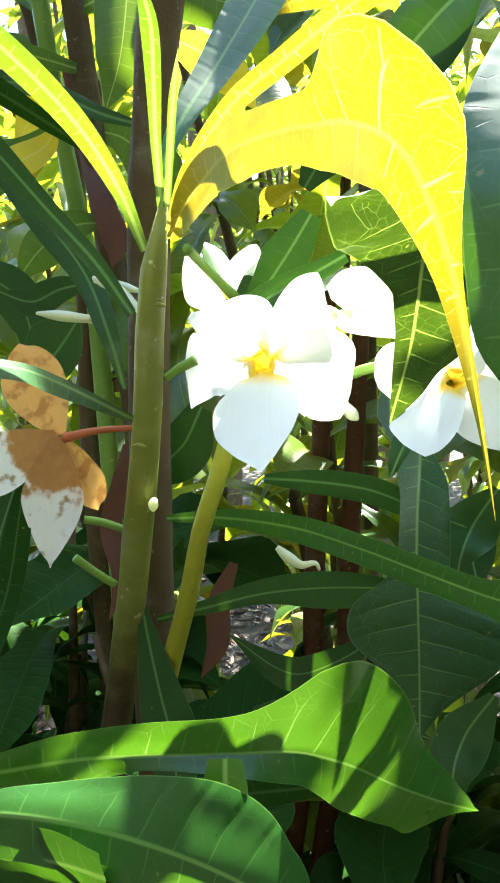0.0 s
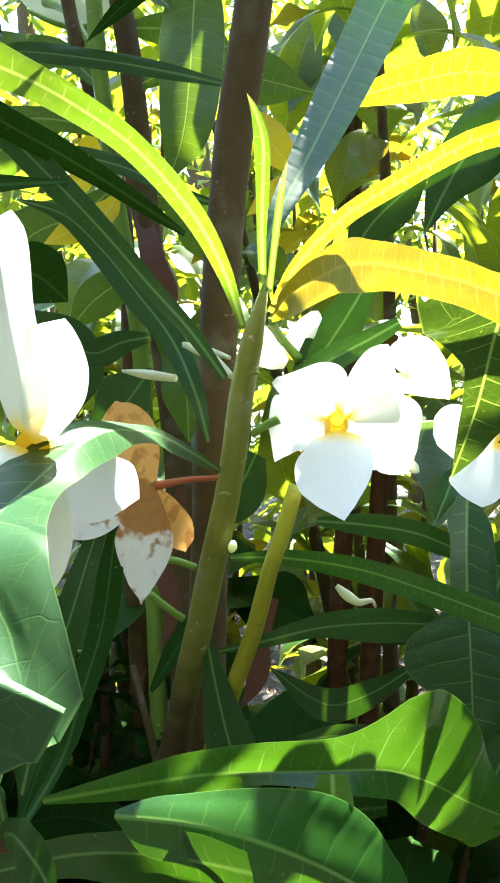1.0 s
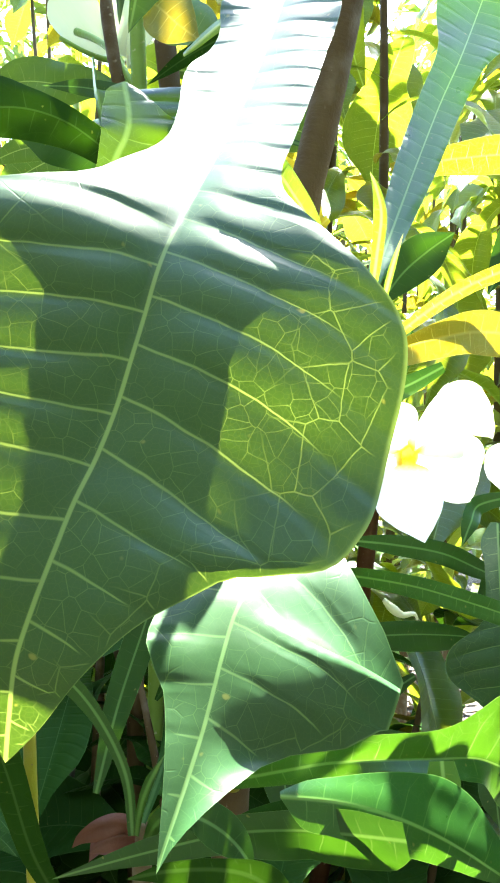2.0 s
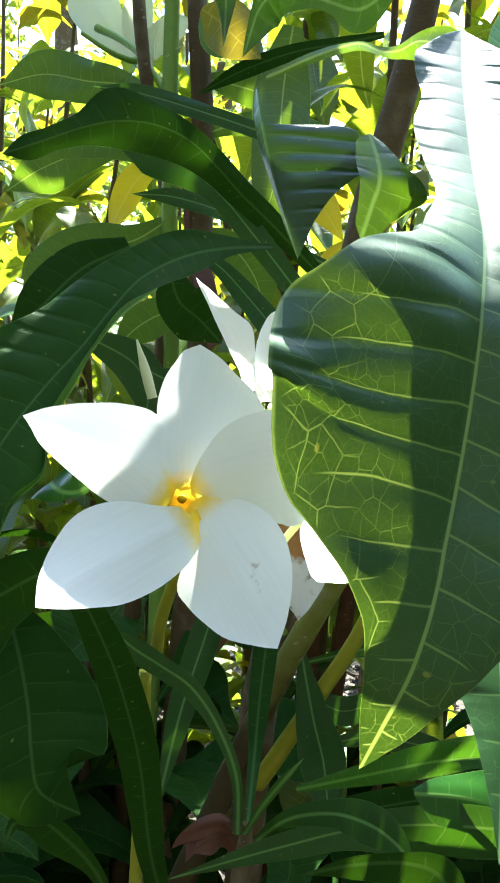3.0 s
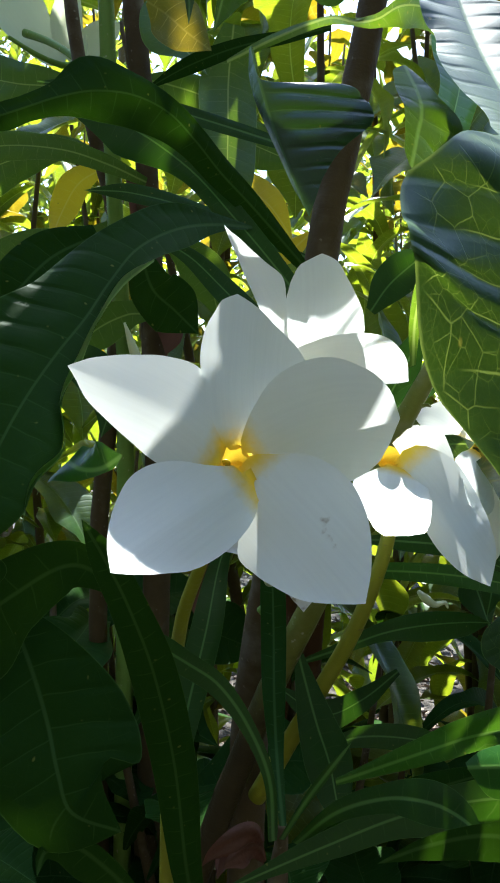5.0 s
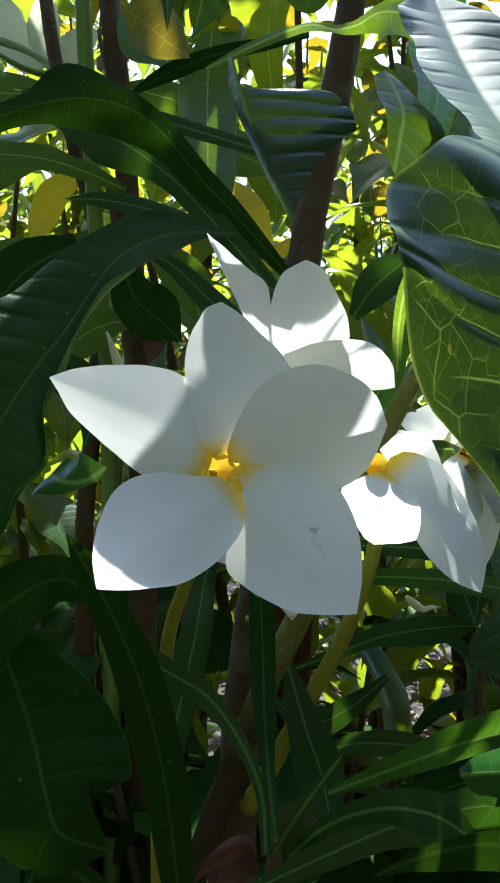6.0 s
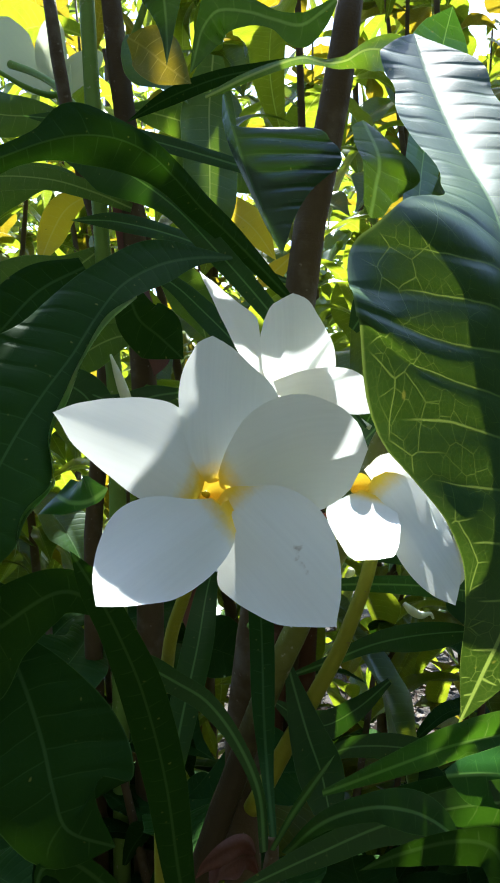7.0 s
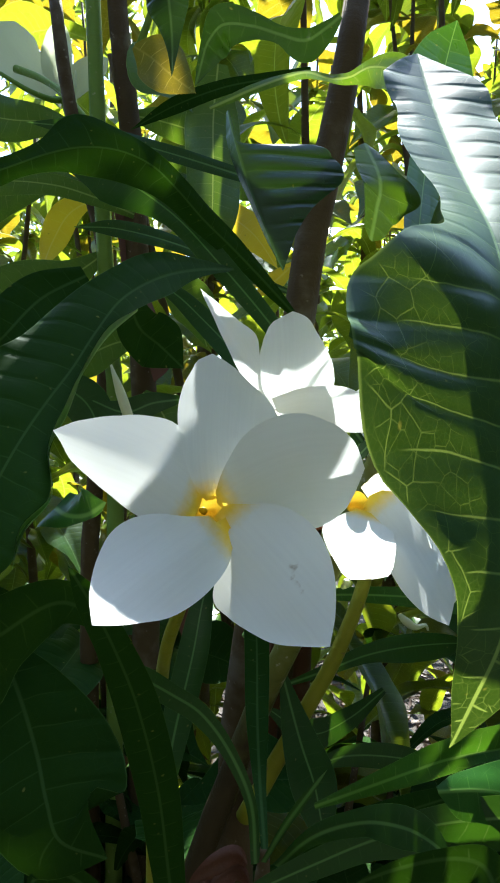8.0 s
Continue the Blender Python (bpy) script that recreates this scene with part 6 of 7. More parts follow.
blade('petal', flower_i, petal_white, [
    (-0.0504, 0.2036, 1.3385, 0.0004, 0.0004, -60, 120),
    (-0.0500, 0.2030, 1.3373, 0.0029, 0.0036, -56, 123),
    (-0.0497, 0.2032, 1.3357, 0.0041, 0.0046, -56, 123),
    (-0.0492, 0.2035, 1.3327, 0.0048, 0.0058, -57, 123),
    (-0.0487, 0.2040, 1.3289, 0.0056, 0.0064, -57, 123),
    (-0.0482, 0.2041, 1.3247, 0.0059, 0.0064, -58, 122),
    (-0.0478, 0.2040, 1.3205, 0.0055, 0.0059, -59, 121),
    (-0.0478, 0.2040, 1.3162, 0.0042, 0.0046, -60, 119),
    (-0.0480, 0.2040, 1.3129, 0.0030, 0.0031, -61, 119),
    (-0.0481, 0.2040, 1.3104, 0.0015, 0.0015, -61, 119),
    (-0.0482, 0.2040, 1.3085, 0.0000, 0.0000, -61, 119)], res=(30, 16), veins=0)
blade('petal', flower_i, petal_white, [
    (-0.0517, 0.2036, 1.3400, 0.0004, 0.0002, -104, 76),
    (-0.0523, 0.2024, 1.3394, 0.0010, 0.0035, -86, 94),
    (-0.0530, 0.2014, 1.3385, 0.0022, 0.0046, -84, 96),
    (-0.0544, 0.1996, 1.3369, 0.0036, 0.0063, -84, 96),
    (-0.0562, 0.1972, 1.3349, 0.0050, 0.0077, -86, 93),
    (-0.0581, 0.1946, 1.3332, 0.0068, 0.0084, -88, 91),
    (-0.0601, 0.1920, 1.3317, 0.0071, 0.0075, -90, 90),
    (-0.0622, 0.1894, 1.3305, 0.0060, 0.0055, -93, 87),
    (-0.0639, 0.1875, 1.3299, 0.0042, 0.0034, -94, 86),
    (-0.0651, 0.1861, 1.3294, 0.0020, 0.0014, -94, 86),
    (-0.0659, 0.1850, 1.3291, 0.0000, 0.0000, -94, 86)], res=(30, 16), veins=0)
throat(flower_i, (-0.0503, 0.2030, 1.3405), 0.0038)
tube('flower_tube', flower_i, bud_cream, [(-0.0553, 0.2140, 1.3387, 0.0013), (-0.0622, 0.2260, 1.3318, 0.0013), (-0.0772, 0.2450, 1.3147, 0.0017)])
tube('bud', shrub_d, bud_cream, [(-0.1347, 0.3000, 1.3629, 0.0020), (-0.1380, 0.3000, 1.3739, 0.0020), (-0.1419, 0.3000, 1.3860, 0.0004)])
# -- tall stems with flowers further back --
shrub_e = shrub('tall shrub with slender stems and pale flowers at the top', (-0.16, 0.62, 0.0))
tube('stem', shrub_e, bark_brown, [(-0.1247, 0.5400, 1.7449, 0.0064), (-0.1230, 0.5400, 1.6714, 0.0073), (-0.1191, 0.5400, 1.6246, 0.0077), (-0.1140, 0.5450, 1.5714, 0.0078), (-0.1112, 0.5500, 1.4996, 0.0084), (-0.1076, 0.5600, 1.4088, 0.0095), (-0.1038, 0.5800, 1.2754, 0.0109)], down=True)
tube('stem', shrub_e, stalk_green, [(-0.1405, 0.5500, 1.7109, 0.0053), (-0.1388, 0.5500, 1.6318, 0.0058), (-0.1375, 0.5500, 1.5716, 0.0058), (-0.1342, 0.5600, 1.4844, 0.0060), (-0.1282, 0.5800, 1.3659, 0.0067)], down=True)
tube('twig', shrub_e, stalk_green, [(-0.1150, 0.5400, 1.6250, 0.0028), (-0.1078, 0.5300, 1.6361, 0.0028), (-0.1001, 0.5200, 1.6543, 0.0024)])
tube('flower_stalk', shrub_e, stalk_green, [(-0.1375, 0.5500, 1.5756, 0.0025), (-0.1491, 0.5600, 1.5953, 0.0025), (-0.1637, 0.5800, 1.6198, 0.0026), (-0.1814, 0.6000, 1.6386, 0.0027), (-0.2001, 0.6200, 1.6534, 0.0032)])
flower_j = flower(shrub_e, 'pale white flower high among the leaves')
blade('petal', flower_j, petal_cream_shade, [
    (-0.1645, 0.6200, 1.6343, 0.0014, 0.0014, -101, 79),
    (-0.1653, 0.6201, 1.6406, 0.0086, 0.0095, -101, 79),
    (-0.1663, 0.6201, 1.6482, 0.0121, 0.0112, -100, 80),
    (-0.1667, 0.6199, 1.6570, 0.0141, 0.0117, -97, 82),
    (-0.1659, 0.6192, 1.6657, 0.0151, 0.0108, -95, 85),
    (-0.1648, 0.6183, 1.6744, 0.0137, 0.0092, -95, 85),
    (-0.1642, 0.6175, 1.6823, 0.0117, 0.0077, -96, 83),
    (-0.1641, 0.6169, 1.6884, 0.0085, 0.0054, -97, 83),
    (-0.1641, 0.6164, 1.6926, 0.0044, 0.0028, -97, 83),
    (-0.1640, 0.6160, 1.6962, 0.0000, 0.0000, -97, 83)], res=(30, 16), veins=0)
blade('petal', flower_j, petal_cream_shade, [
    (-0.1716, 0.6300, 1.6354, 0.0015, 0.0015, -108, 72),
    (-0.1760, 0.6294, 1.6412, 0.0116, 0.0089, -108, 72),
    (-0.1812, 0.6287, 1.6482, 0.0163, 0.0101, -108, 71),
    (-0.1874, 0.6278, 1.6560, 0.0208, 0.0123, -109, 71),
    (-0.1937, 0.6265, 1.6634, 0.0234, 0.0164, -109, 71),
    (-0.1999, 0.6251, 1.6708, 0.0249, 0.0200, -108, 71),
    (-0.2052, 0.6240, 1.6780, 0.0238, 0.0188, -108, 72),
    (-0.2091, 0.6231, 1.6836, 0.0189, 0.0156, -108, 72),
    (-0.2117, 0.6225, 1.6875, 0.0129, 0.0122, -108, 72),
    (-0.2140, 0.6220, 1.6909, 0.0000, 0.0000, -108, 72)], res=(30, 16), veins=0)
blade('petal', flower_j, petal_cream_shade, [
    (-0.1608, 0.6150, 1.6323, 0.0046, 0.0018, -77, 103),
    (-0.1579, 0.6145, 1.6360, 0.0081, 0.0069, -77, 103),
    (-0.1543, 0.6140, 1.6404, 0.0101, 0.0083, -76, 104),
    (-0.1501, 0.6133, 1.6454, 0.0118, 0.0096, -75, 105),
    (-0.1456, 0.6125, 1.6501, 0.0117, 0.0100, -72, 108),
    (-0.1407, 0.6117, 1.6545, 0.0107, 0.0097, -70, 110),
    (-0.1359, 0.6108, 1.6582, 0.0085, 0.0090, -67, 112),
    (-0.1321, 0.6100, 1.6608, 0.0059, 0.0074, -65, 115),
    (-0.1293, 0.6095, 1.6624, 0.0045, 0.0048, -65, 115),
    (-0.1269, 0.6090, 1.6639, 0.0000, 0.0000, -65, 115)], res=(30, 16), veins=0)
tube('flower_tube', flower_j, stalk_green, [(-0.2118, 0.6120, 1.6448, 0.0016), (-0.1906, 0.6120, 1.6335, 0.0020), (-0.1711, 0.6120, 1.6273, 0.0026), (-0.1635, 0.6120, 1.6280, 0.0030), (-0.1602, 0.6120, 1.6160, 0.0024), (-0.1539, 0.6100, 1.5952, 0.0022)])
tube('bud', flower_j, bud_cream, [(-0.1543, 0.6000, 1.6158, 0.0016), (-0.1540, 0.6000, 1.6315, 0.0020), (-0.1532, 0.6000, 1.6471, 0.0006)])
blade('leaf', shrub_e, leaf_mid, [
    (-0.0741, 0.5000, 1.5780, 0.0015, 0.0015, -101, 79),
    (-0.0786, 0.5000, 1.5821, 0.0035, 0.0074, -101, 79),
    (-0.0840, 0.5000, 1.5869, 0.0053, 0.0136, -101, 79),
    (-0.0902, 0.5000, 1.5926, 0.0108, 0.0188, -101, 79),
    (-0.0963, 0.5000, 1.5983, 0.0201, 0.0217, -101, 78),
    (-0.1022, 0.5000, 1.6042, 0.0214, 0.0208, -101, 79),
    (-0.1072, 0.5000, 1.6100, 0.0170, 0.0176, -100, 79),
    (-0.1107, 0.5000, 1.6147, 0.0117, 0.0120, -100, 80),
    (-0.1131, 0.5000, 1.6180, 0.0072, 0.0072, -100, 80),
    (-0.1151, 0.5000, 1.6209, 0.0000, 0.0000, -100, 80)], res=(30, 14))
# Leaf above the view, added only to shade the pale flower from the sun.
blade('leaf', shrub_e, leaf_mid, [
    (-0.2300, 0.7700, 1.9000, 0.0040, 0.0040, -20, 160),
    (-0.1950, 0.7850, 1.9204, 0.0200, 0.0200, -20, 160),
    (-0.1600, 0.8000, 1.9299, 0.0320, 0.0320, -20, 160),
    (-0.1250, 0.8150, 1.9233, 0.0300, 0.0300, -20, 160),
    (-0.0900, 0.8300, 1.9042, 0.0000, 0.0000, -20, 160)])
blade('leaf', shrub_e, leaf_yellow, [
    (-0.1146, 0.5000, 1.4710, 0.0018, 0.0018, -89, 91),
    (-0.1222, 0.5000, 1.4612, 0.0072, 0.0074, -96, 83),
    (-0.1413, 0.4900, 1.4490, 0.0093, 0.0091, -103, 77),
    (-0.1631, 0.4900, 1.4409, 0.0000, 0.0000, -106, 74)], label='leaf turned yellow')
blade('leaf', shrub_e, leaf_yellow, [
    (-0.1379, 0.6000, 1.5475, 0.0022, 0.0022, -100, 80),
    (-0.1603, 0.6000, 1.5328, 0.0095, 0.0128, -92, 88),
    (-0.1737, 0.6000, 1.5098, 0.0104, 0.0103, -82, 98),
    (-0.1822, 0.5900, 1.4849, 0.0000, 0.0000, -80, 100)], label='leaf turned yellow')
blade('leaf', shrub_e, leaf_yellow, [
    (-0.0618, 0.5600, 1.5392, 0.0026, 0.0026, -61, 119),
    (-0.0396, 0.5600, 1.5277, 0.0117, 0.0133, -60, 120),
    (-0.0195, 0.5500, 1.5088, 0.0133, 0.0134, -61, 119),
    (-0.0013, 0.5500, 1.4839, 0.0000, 0.0000, -61, 119)])
blade('leaf', shrub_e, leaf_yellow, [
    (-0.0035, 0.5000, 1.4762, 0.0024, 0.0024, -95, 85),
    (-0.0199, 0.5000, 1.4618, 0.0069, 0.0070, -97, 83),
    (-0.0340, 0.5000, 1.4515, 0.0000, 0.0000, -98, 82)])
blade('leaf', shrub_e, leaf_mid, [
    (-0.1392, 0.5500, 1.5593, 0.0034, 0.0034, -121, 59),
    (-0.1676, 0.5600, 1.5855, 0.0094, 0.0092, -122, 59),
    (-0.2007, 0.5700, 1.5912, 0.0166, 0.0164, -120, 60),
    (-0.2341, 0.5800, 1.5969, 0.0185, 0.0181, -113, 67),
    (-0.2663, 0.5800, 1.5860, 0.0000, 0.0000, -107, 73)])
blade('leaf', shrub_e, leaf_mid, [
    (-0.1369, 0.5600, 1.5343, 0.0034, 0.0034, -121, 59),
    (-0.1682, 0.5700, 1.5482, 0.0084, 0.0084, -119, 61),
    (-0.2062, 0.5800, 1.5407, 0.0164, 0.0164, -108, 72),
    (-0.2351, 0.5800, 1.5263, 0.0201, 0.0155, -101, 79),
    (-0.2595, 0.5800, 1.5082, 0.0000, 0.0000, -98, 82)])
blade('leaf', shrub_e, leaf_mid, [
    (-0.1342, 0.5600, 1.4927, 0.0033, 0.0033, -99, 81),
    (-0.1602, 0.5600, 1.4748, 0.0121, 0.0123, -104, 76),
    (-0.1930, 0.5600, 1.4651, 0.0201, 0.0201, -104, 76),
    (-0.2213, 0.5600, 1.4475, 0.0199, 0.0192, -95, 85),
    (-0.2413, 0.5600, 1.4223, 0.0000, 0.0000, -90, 90)])
blade('leaf', shrub_e, leaf_mid, [
    (-0.1144, 0.5400, 1.5493, 0.0031, 0.0031, -75, 105),
    (-0.0850, 0.5500, 1.5634, 0.0079, 0.0084, -70, 110),
    (-0.0531, 0.5600, 1.5653, 0.0142, 0.0148, -64, 116),
    (-0.0217, 0.5600, 1.5547, 0.0176, 0.0170, -62, 118),
    (0.0104, 0.5600, 1.5438, 0.0000, 0.0000, -62, 118)])
blade('leaf', shrub_e, leaf_mid, [
    (-0.1132, 0.5400, 1.5171, 0.0033, 0.0033, -120, 60),
    (-0.1399, 0.5300, 1.5242, 0.0062, 0.0064, -119, 61),
    (-0.1707, 0.5200, 1.5284, 0.0076, 0.0077, -115, 66),
    (-0.2116, 0.5200, 1.5274, 0.0096, 0.0094, -110, 70),
    (-0.2443, 0.5200, 1.5141, 0.0000, 0.0000, -105, 75)])
blade('leaf', shrub_e, leaf_mid, [
    (-0.1113, 0.5500, 1.4831, 0.0034, 0.0034, -62, 118),
    (-0.0892, 0.5500, 1.4757, 0.0103, 0.0104, -61, 119),
    (-0.0677, 0.5500, 1.4513, 0.0176, 0.0175, -62, 118),
    (-0.0589, 0.5500, 1.4217, 0.0000, 0.0000, -65, 115)])
blade('leaf', shrub_e, leaf_mid, [
    (-0.1151, 0.5400, 1.5892, 0.0023, 0.0023, -62, 118),
    (-0.0935, 0.5500, 1.5915, 0.0097, 0.0108, -62, 119),
    (-0.0663, 0.5600, 1.5897, 0.0128, 0.0120, -61, 119),
    (-0.0442, 0.5600, 1.5766, 0.0000, 0.0000, -61, 119)])
blade('leaf', shrub_e, leaf_mid, [
    (-0.1097, 0.5500, 1.4246, 0.0034, 0.0034, -113, 67),
    (-0.1273, 0.5500, 1.4241, 0.0107, 0.0108, -107, 73),
    (-0.1523, 0.5500, 1.4110, 0.0147, 0.0145, -98, 82),
    (-0.1728, 0.5500, 1.3899, 0.0000, 0.0000, -93, 87)])
blade('leaf', shrub_e, leaf_mid, [
    (-0.1085, 0.5500, 1.3867, 0.0034, 0.0034, -61, 119),
    (-0.0935, 0.5500, 1.3698, 0.0130, 0.0128, -63, 117),
    (-0.0862, 0.5400, 1.3401, 0.0170, 0.0169, -69, 111),
    (-0.0862, 0.5400, 1.3062, 0.0000, 0.0000, -70, 110)])
blade('leaf', shrub_e, leaf_mid, [
    (-0.0567, 0.5000, 1.6124, 0.0068, 0.0068, -73, 107),
    (-0.0607, 0.5000, 1.5751, 0.0184, 0.0190, -74, 106),
    (-0.0635, 0.4900, 1.5328, 0.0195, 0.0185, -75, 105),
    (-0.0679, 0.4800, 1.4947, 0.0151, 0.0132, -77, 103),
    (-0.0780, 0.4800, 1.4701, 0.0000, 0.0000, -81, 99)])
blade('leaf', shrub_e, leaf_green, [
    (-0.0282, 0.4000, 1.4904, 0.0012, 0.0012, -128, 52),
    (-0.0652, 0.4200, 1.5086, 0.0042, 0.0041, -126, 54),
    (-0.1094, 0.4400, 1.5270, 0.0050, 0.0050, -125, 55),
    (-0.1557, 0.4600, 1.5434, 0.0052, 0.0053, -121, 59),
    (-0.1825, 0.4600, 1.5446, 0.0000, 0.0000, -114, 66)])
blade('leaf', shrub_e, leaf_green, [
    (-0.0359, 0.4000, 1.4358, 0.0013, 0.0013, -123, 57),
    (-0.0582, 0.4100, 1.4461, 0.0032, 0.0032, -124, 56),
    (-0.0920, 0.4300, 1.4666, 0.0045, 0.0045, -125, 55),
    (-0.1301, 0.4500, 1.4810, 0.0053, 0.0054, -121, 59),
    (-0.1564, 0.4500, 1.4809, 0.0000, 0.0000, -114, 66)])
blade('leaf', shrub_e, leaf_dead, [
    (-0.1189, 0.5500, 1.5219, 0.0079, 0.0080, -68, 112),
    (-0.1142, 0.5500, 1.4764, 0.0072, 0.0072, -68, 112),
    (-0.1041, 0.5400, 1.4359, 0.0078, 0.0079, -67, 113),
    (-0.0980, 0.5400, 1.4090, 0.0099, 0.0079, -69, 111),
    (-0.1010, 0.5400, 1.3939, 0.0000, 0.0000, -75, 105)])
blade('leaf', shrub_e, leaf_green, [
    (-0.1084, 0.4200, 1.3269, 0.0090, 0.0090, -87, 93),
    (-0.0917, 0.4200, 1.3440, 0.0172, 0.0118, -88, 92),
    (-0.0791, 0.4200, 1.3596, 0.0000, 0.0000, -90, 90)])
blade('leaf', shrub_e, leaf_green, [
    (-0.1244, 0.3300, 1.1763, 0.0015, 0.0015, -103, 77),
    (-0.1156, 0.3400, 1.2141, 0.0065, 0.0065, -102, 78),
    (-0.1040, 0.3500, 1.2508, 0.0076, 0.0076, -101, 79),
    (-0.0951, 0.3600, 1.2810, 0.0046, 0.0046, -100, 80),
    (-0.0857, 0.3600, 1.3013, 0.0000, 0.0000, -98, 82)])
blade('leaf', shrub_e, leaf_dead, [
    (-0.0746, 0.4600, 1.2888, 0.0027, 0.0027, -77, 103),
    (-0.0812, 0.4600, 1.2654, 0.0074, 0.0054, -78, 102),
    (-0.0893, 0.4650, 1.2402, 0.0049, 0.0076, -73, 107),
    (-0.0863, 0.4600, 1.2139, 0.0068, 0.0042, -73, 107),
    (-0.0944, 0.4600, 1.1858, 0.0000, 0.0000, -78, 102)])
blade('leaf', shrub_e, leaf_dead, [
    (-0.0261, 0.5000, 1.2067, 0.0029, 0.0029, -80, 100),
    (-0.0366, 0.5000, 1.1803, 0.0066, 0.0080, -78, 102),
    (-0.0417, 0.5000, 1.1534, 0.0087, 0.0052, -78, 102),
    (-0.0523, 0.5000, 1.1300, 0.0000, 0.0000, -82, 98)])
blade('leaf', shrub_e, leaf_green, [
    (-0.1817, 0.5000, 1.3958, 0.0073, 0.0074, -61, 119),
    (-0.1526, 0.5000, 1.3798, 0.0146, 0.0148, -61, 119),
    (-0.1430, 0.5000, 1.3577, 0.0112, 0.0114, -68, 112),
    (-0.1485, 0.5000, 1.3361, 0.0000, 0.0000, -77, 103)])
blade('leaf', shrub_e, leaf_green, [
    (-0.0917, 0.4700, 1.3785, 0.0026, 0.0026, -111, 69),
    (-0.1091, 0.4700, 1.3762, 0.0073, 0.0072, -109, 71),
    (-0.1269, 0.4700, 1.3705, 0.0087, 0.0086, -115, 65),
    (-0.1474, 0.4700, 1.3783, 0.0000, 0.0000, -118, 62)])
blade('leaf', shrub_e, leaf_green, [
    (0.0286, 0.4700, 1.4189, 0.0038, 0.0038, -91, 89),
    (0.0417, 0.4700, 1.4364, 0.0126, 0.0125, -88, 92),
    (0.0576, 0.4700, 1.4503, 0.0123, 0.0125, -83, 97),
    (0.0731, 0.4700, 1.4611, 0.0000, 0.0000, -81, 99)])
blade('leaf', shrub_e, leaf_green, [
    (-0.0276, 0.4400, 1.3095, 0.0062, 0.0062, -85, 95),
    (-0.0379, 0.4400, 1.2911, 0.0155, 0.0124, -89, 91),
    (-0.0513, 0.4400, 1.2789, 0.0125, 0.0094, -93, 87),
    (-0.0616, 0.4400, 1.2664, 0.0000, 0.0000, -90, 90)])
blade('leaf', shrub_b, leaf_green, [
    (0.1121, 0.4200, 1.1642, 0.0028, 0.0028, -87, 93),
    (0.0980, 0.4200, 1.1430, 0.0137, 0.0136, -85, 95),
    (0.0903, 0.4100, 1.1283, 0.0102, 0.0109, -74, 106),
    (0.0925, 0.4100, 1.1073, 0.0000, 0.0000, -68, 112)])
blade('leaf', shrub_b, leaf_green, [
    (0.0628, 0.5000, 1.1605, 0.0028, 0.0028, -100, 80),
    (0.0341, 0.5000, 1.1420, 0.0093, 0.0095, -104, 76),
    (0.0053, 0.5000, 1.1343, 0.0115, 0.0114, -117, 63),
    (-0.0331, 0.5000, 1.1608, 0.0000, 0.0000, -119, 61)])
blade('leaf', shrub_b, leaf_green, [
    (0.1008, 0.4700, 1.2465, 0.0031, 0.0031, -64, 116),
    (0.1094, 0.4700, 1.2236, 0.0148, 0.0151, -66, 114),
    (0.1130, 0.4600, 1.2012, 0.0000, 0.0000, -66, 114)])
blade('leaf', shrub_b, leaf_green, [
    (-0.0114, 0.4500, 1.1363, 0.0034, 0.0034, -69, 111),
    (0.0144, 0.4500, 1.1401, 0.0073, 0.0075, -66, 114),
    (0.0518, 0.4500, 1.1338, 0.0087, 0.0087, -63, 117),
    (0.0881, 0.4500, 1.1211, 0.0000, 0.0000, -62, 118)])
tube('stem', shrub_e, bark_brown, [(-0.1679, 0.5600, 1.6893, 0.0046), (-0.1599, 0.5600, 1.6155, 0.0051), (-0.1451, 0.5650, 1.5407, 0.0052), (-0.1337, 0.5700, 1.4945, 0.0057), (-0.1353, 0.5800, 1.3987, 0.0064), (-0.1502, 0.6000, 1.2487, 0.0073)], down=True)
tube('stem', shrub_e, bark_red, [(0.0380, 0.6200, 1.3848, 0.0060), (0.0279, 0.6300, 1.2798, 0.0072), (0.0149, 0.6400, 1.1365, 0.0085), (0.0072, 0.6500, 1.0314, 0.0088)], down=True)
tube('stem', shrub_e, bark_red, [(0.0634, 0.6200, 1.3831, 0.0060), (0.0544, 0.6300, 1.2786, 0.0071), (0.0429, 0.6400, 1.1362, 0.0084), (0.0363, 0.6500, 1.0317, 0.0087)], down=True)

# -- the thicket behind --
leaf_behind = leaf_material("leaf_behind", (0.010, 0.034, 0.008), (0.026, 0.07, 0.014), (0.14, 0.24, 0.07), (0.16, 0.28, 0.006), (0.46, 0.52, 0.010), (0.62, 0.72, 0.12), 0.34, 0.24, 0.0075, 0.4)


def spare_leaf(seed, length, width, droop):
    """A loose spoon-shaped leaf from its foot along +x, arching down."""
    pick = random.Random(seed)
    rows = []
    turn = pick.uniform(-25, 25)
    for f, w in ((0, 0.03), (0.12, 0.13), (0.32, 0.22), (0.5, 0.27), (0.62, 0.42), (0.73, 0.56), (0.83, 0.5), (0.91, 0.2), (1.0, 0.0)):
        a = droop * f
        rows.append((length * f * math.cos(a * 0.7), 0.02 * math.sin(f * 3 + seed), length * f * math.sin(-a * 0.8) + 0.18 * length * math.sin(f * 2.6), w * width, w * width * pick.uniform(0.85, 1.1), 90 + turn * f, -90 + turn * f + 24))
    return rows


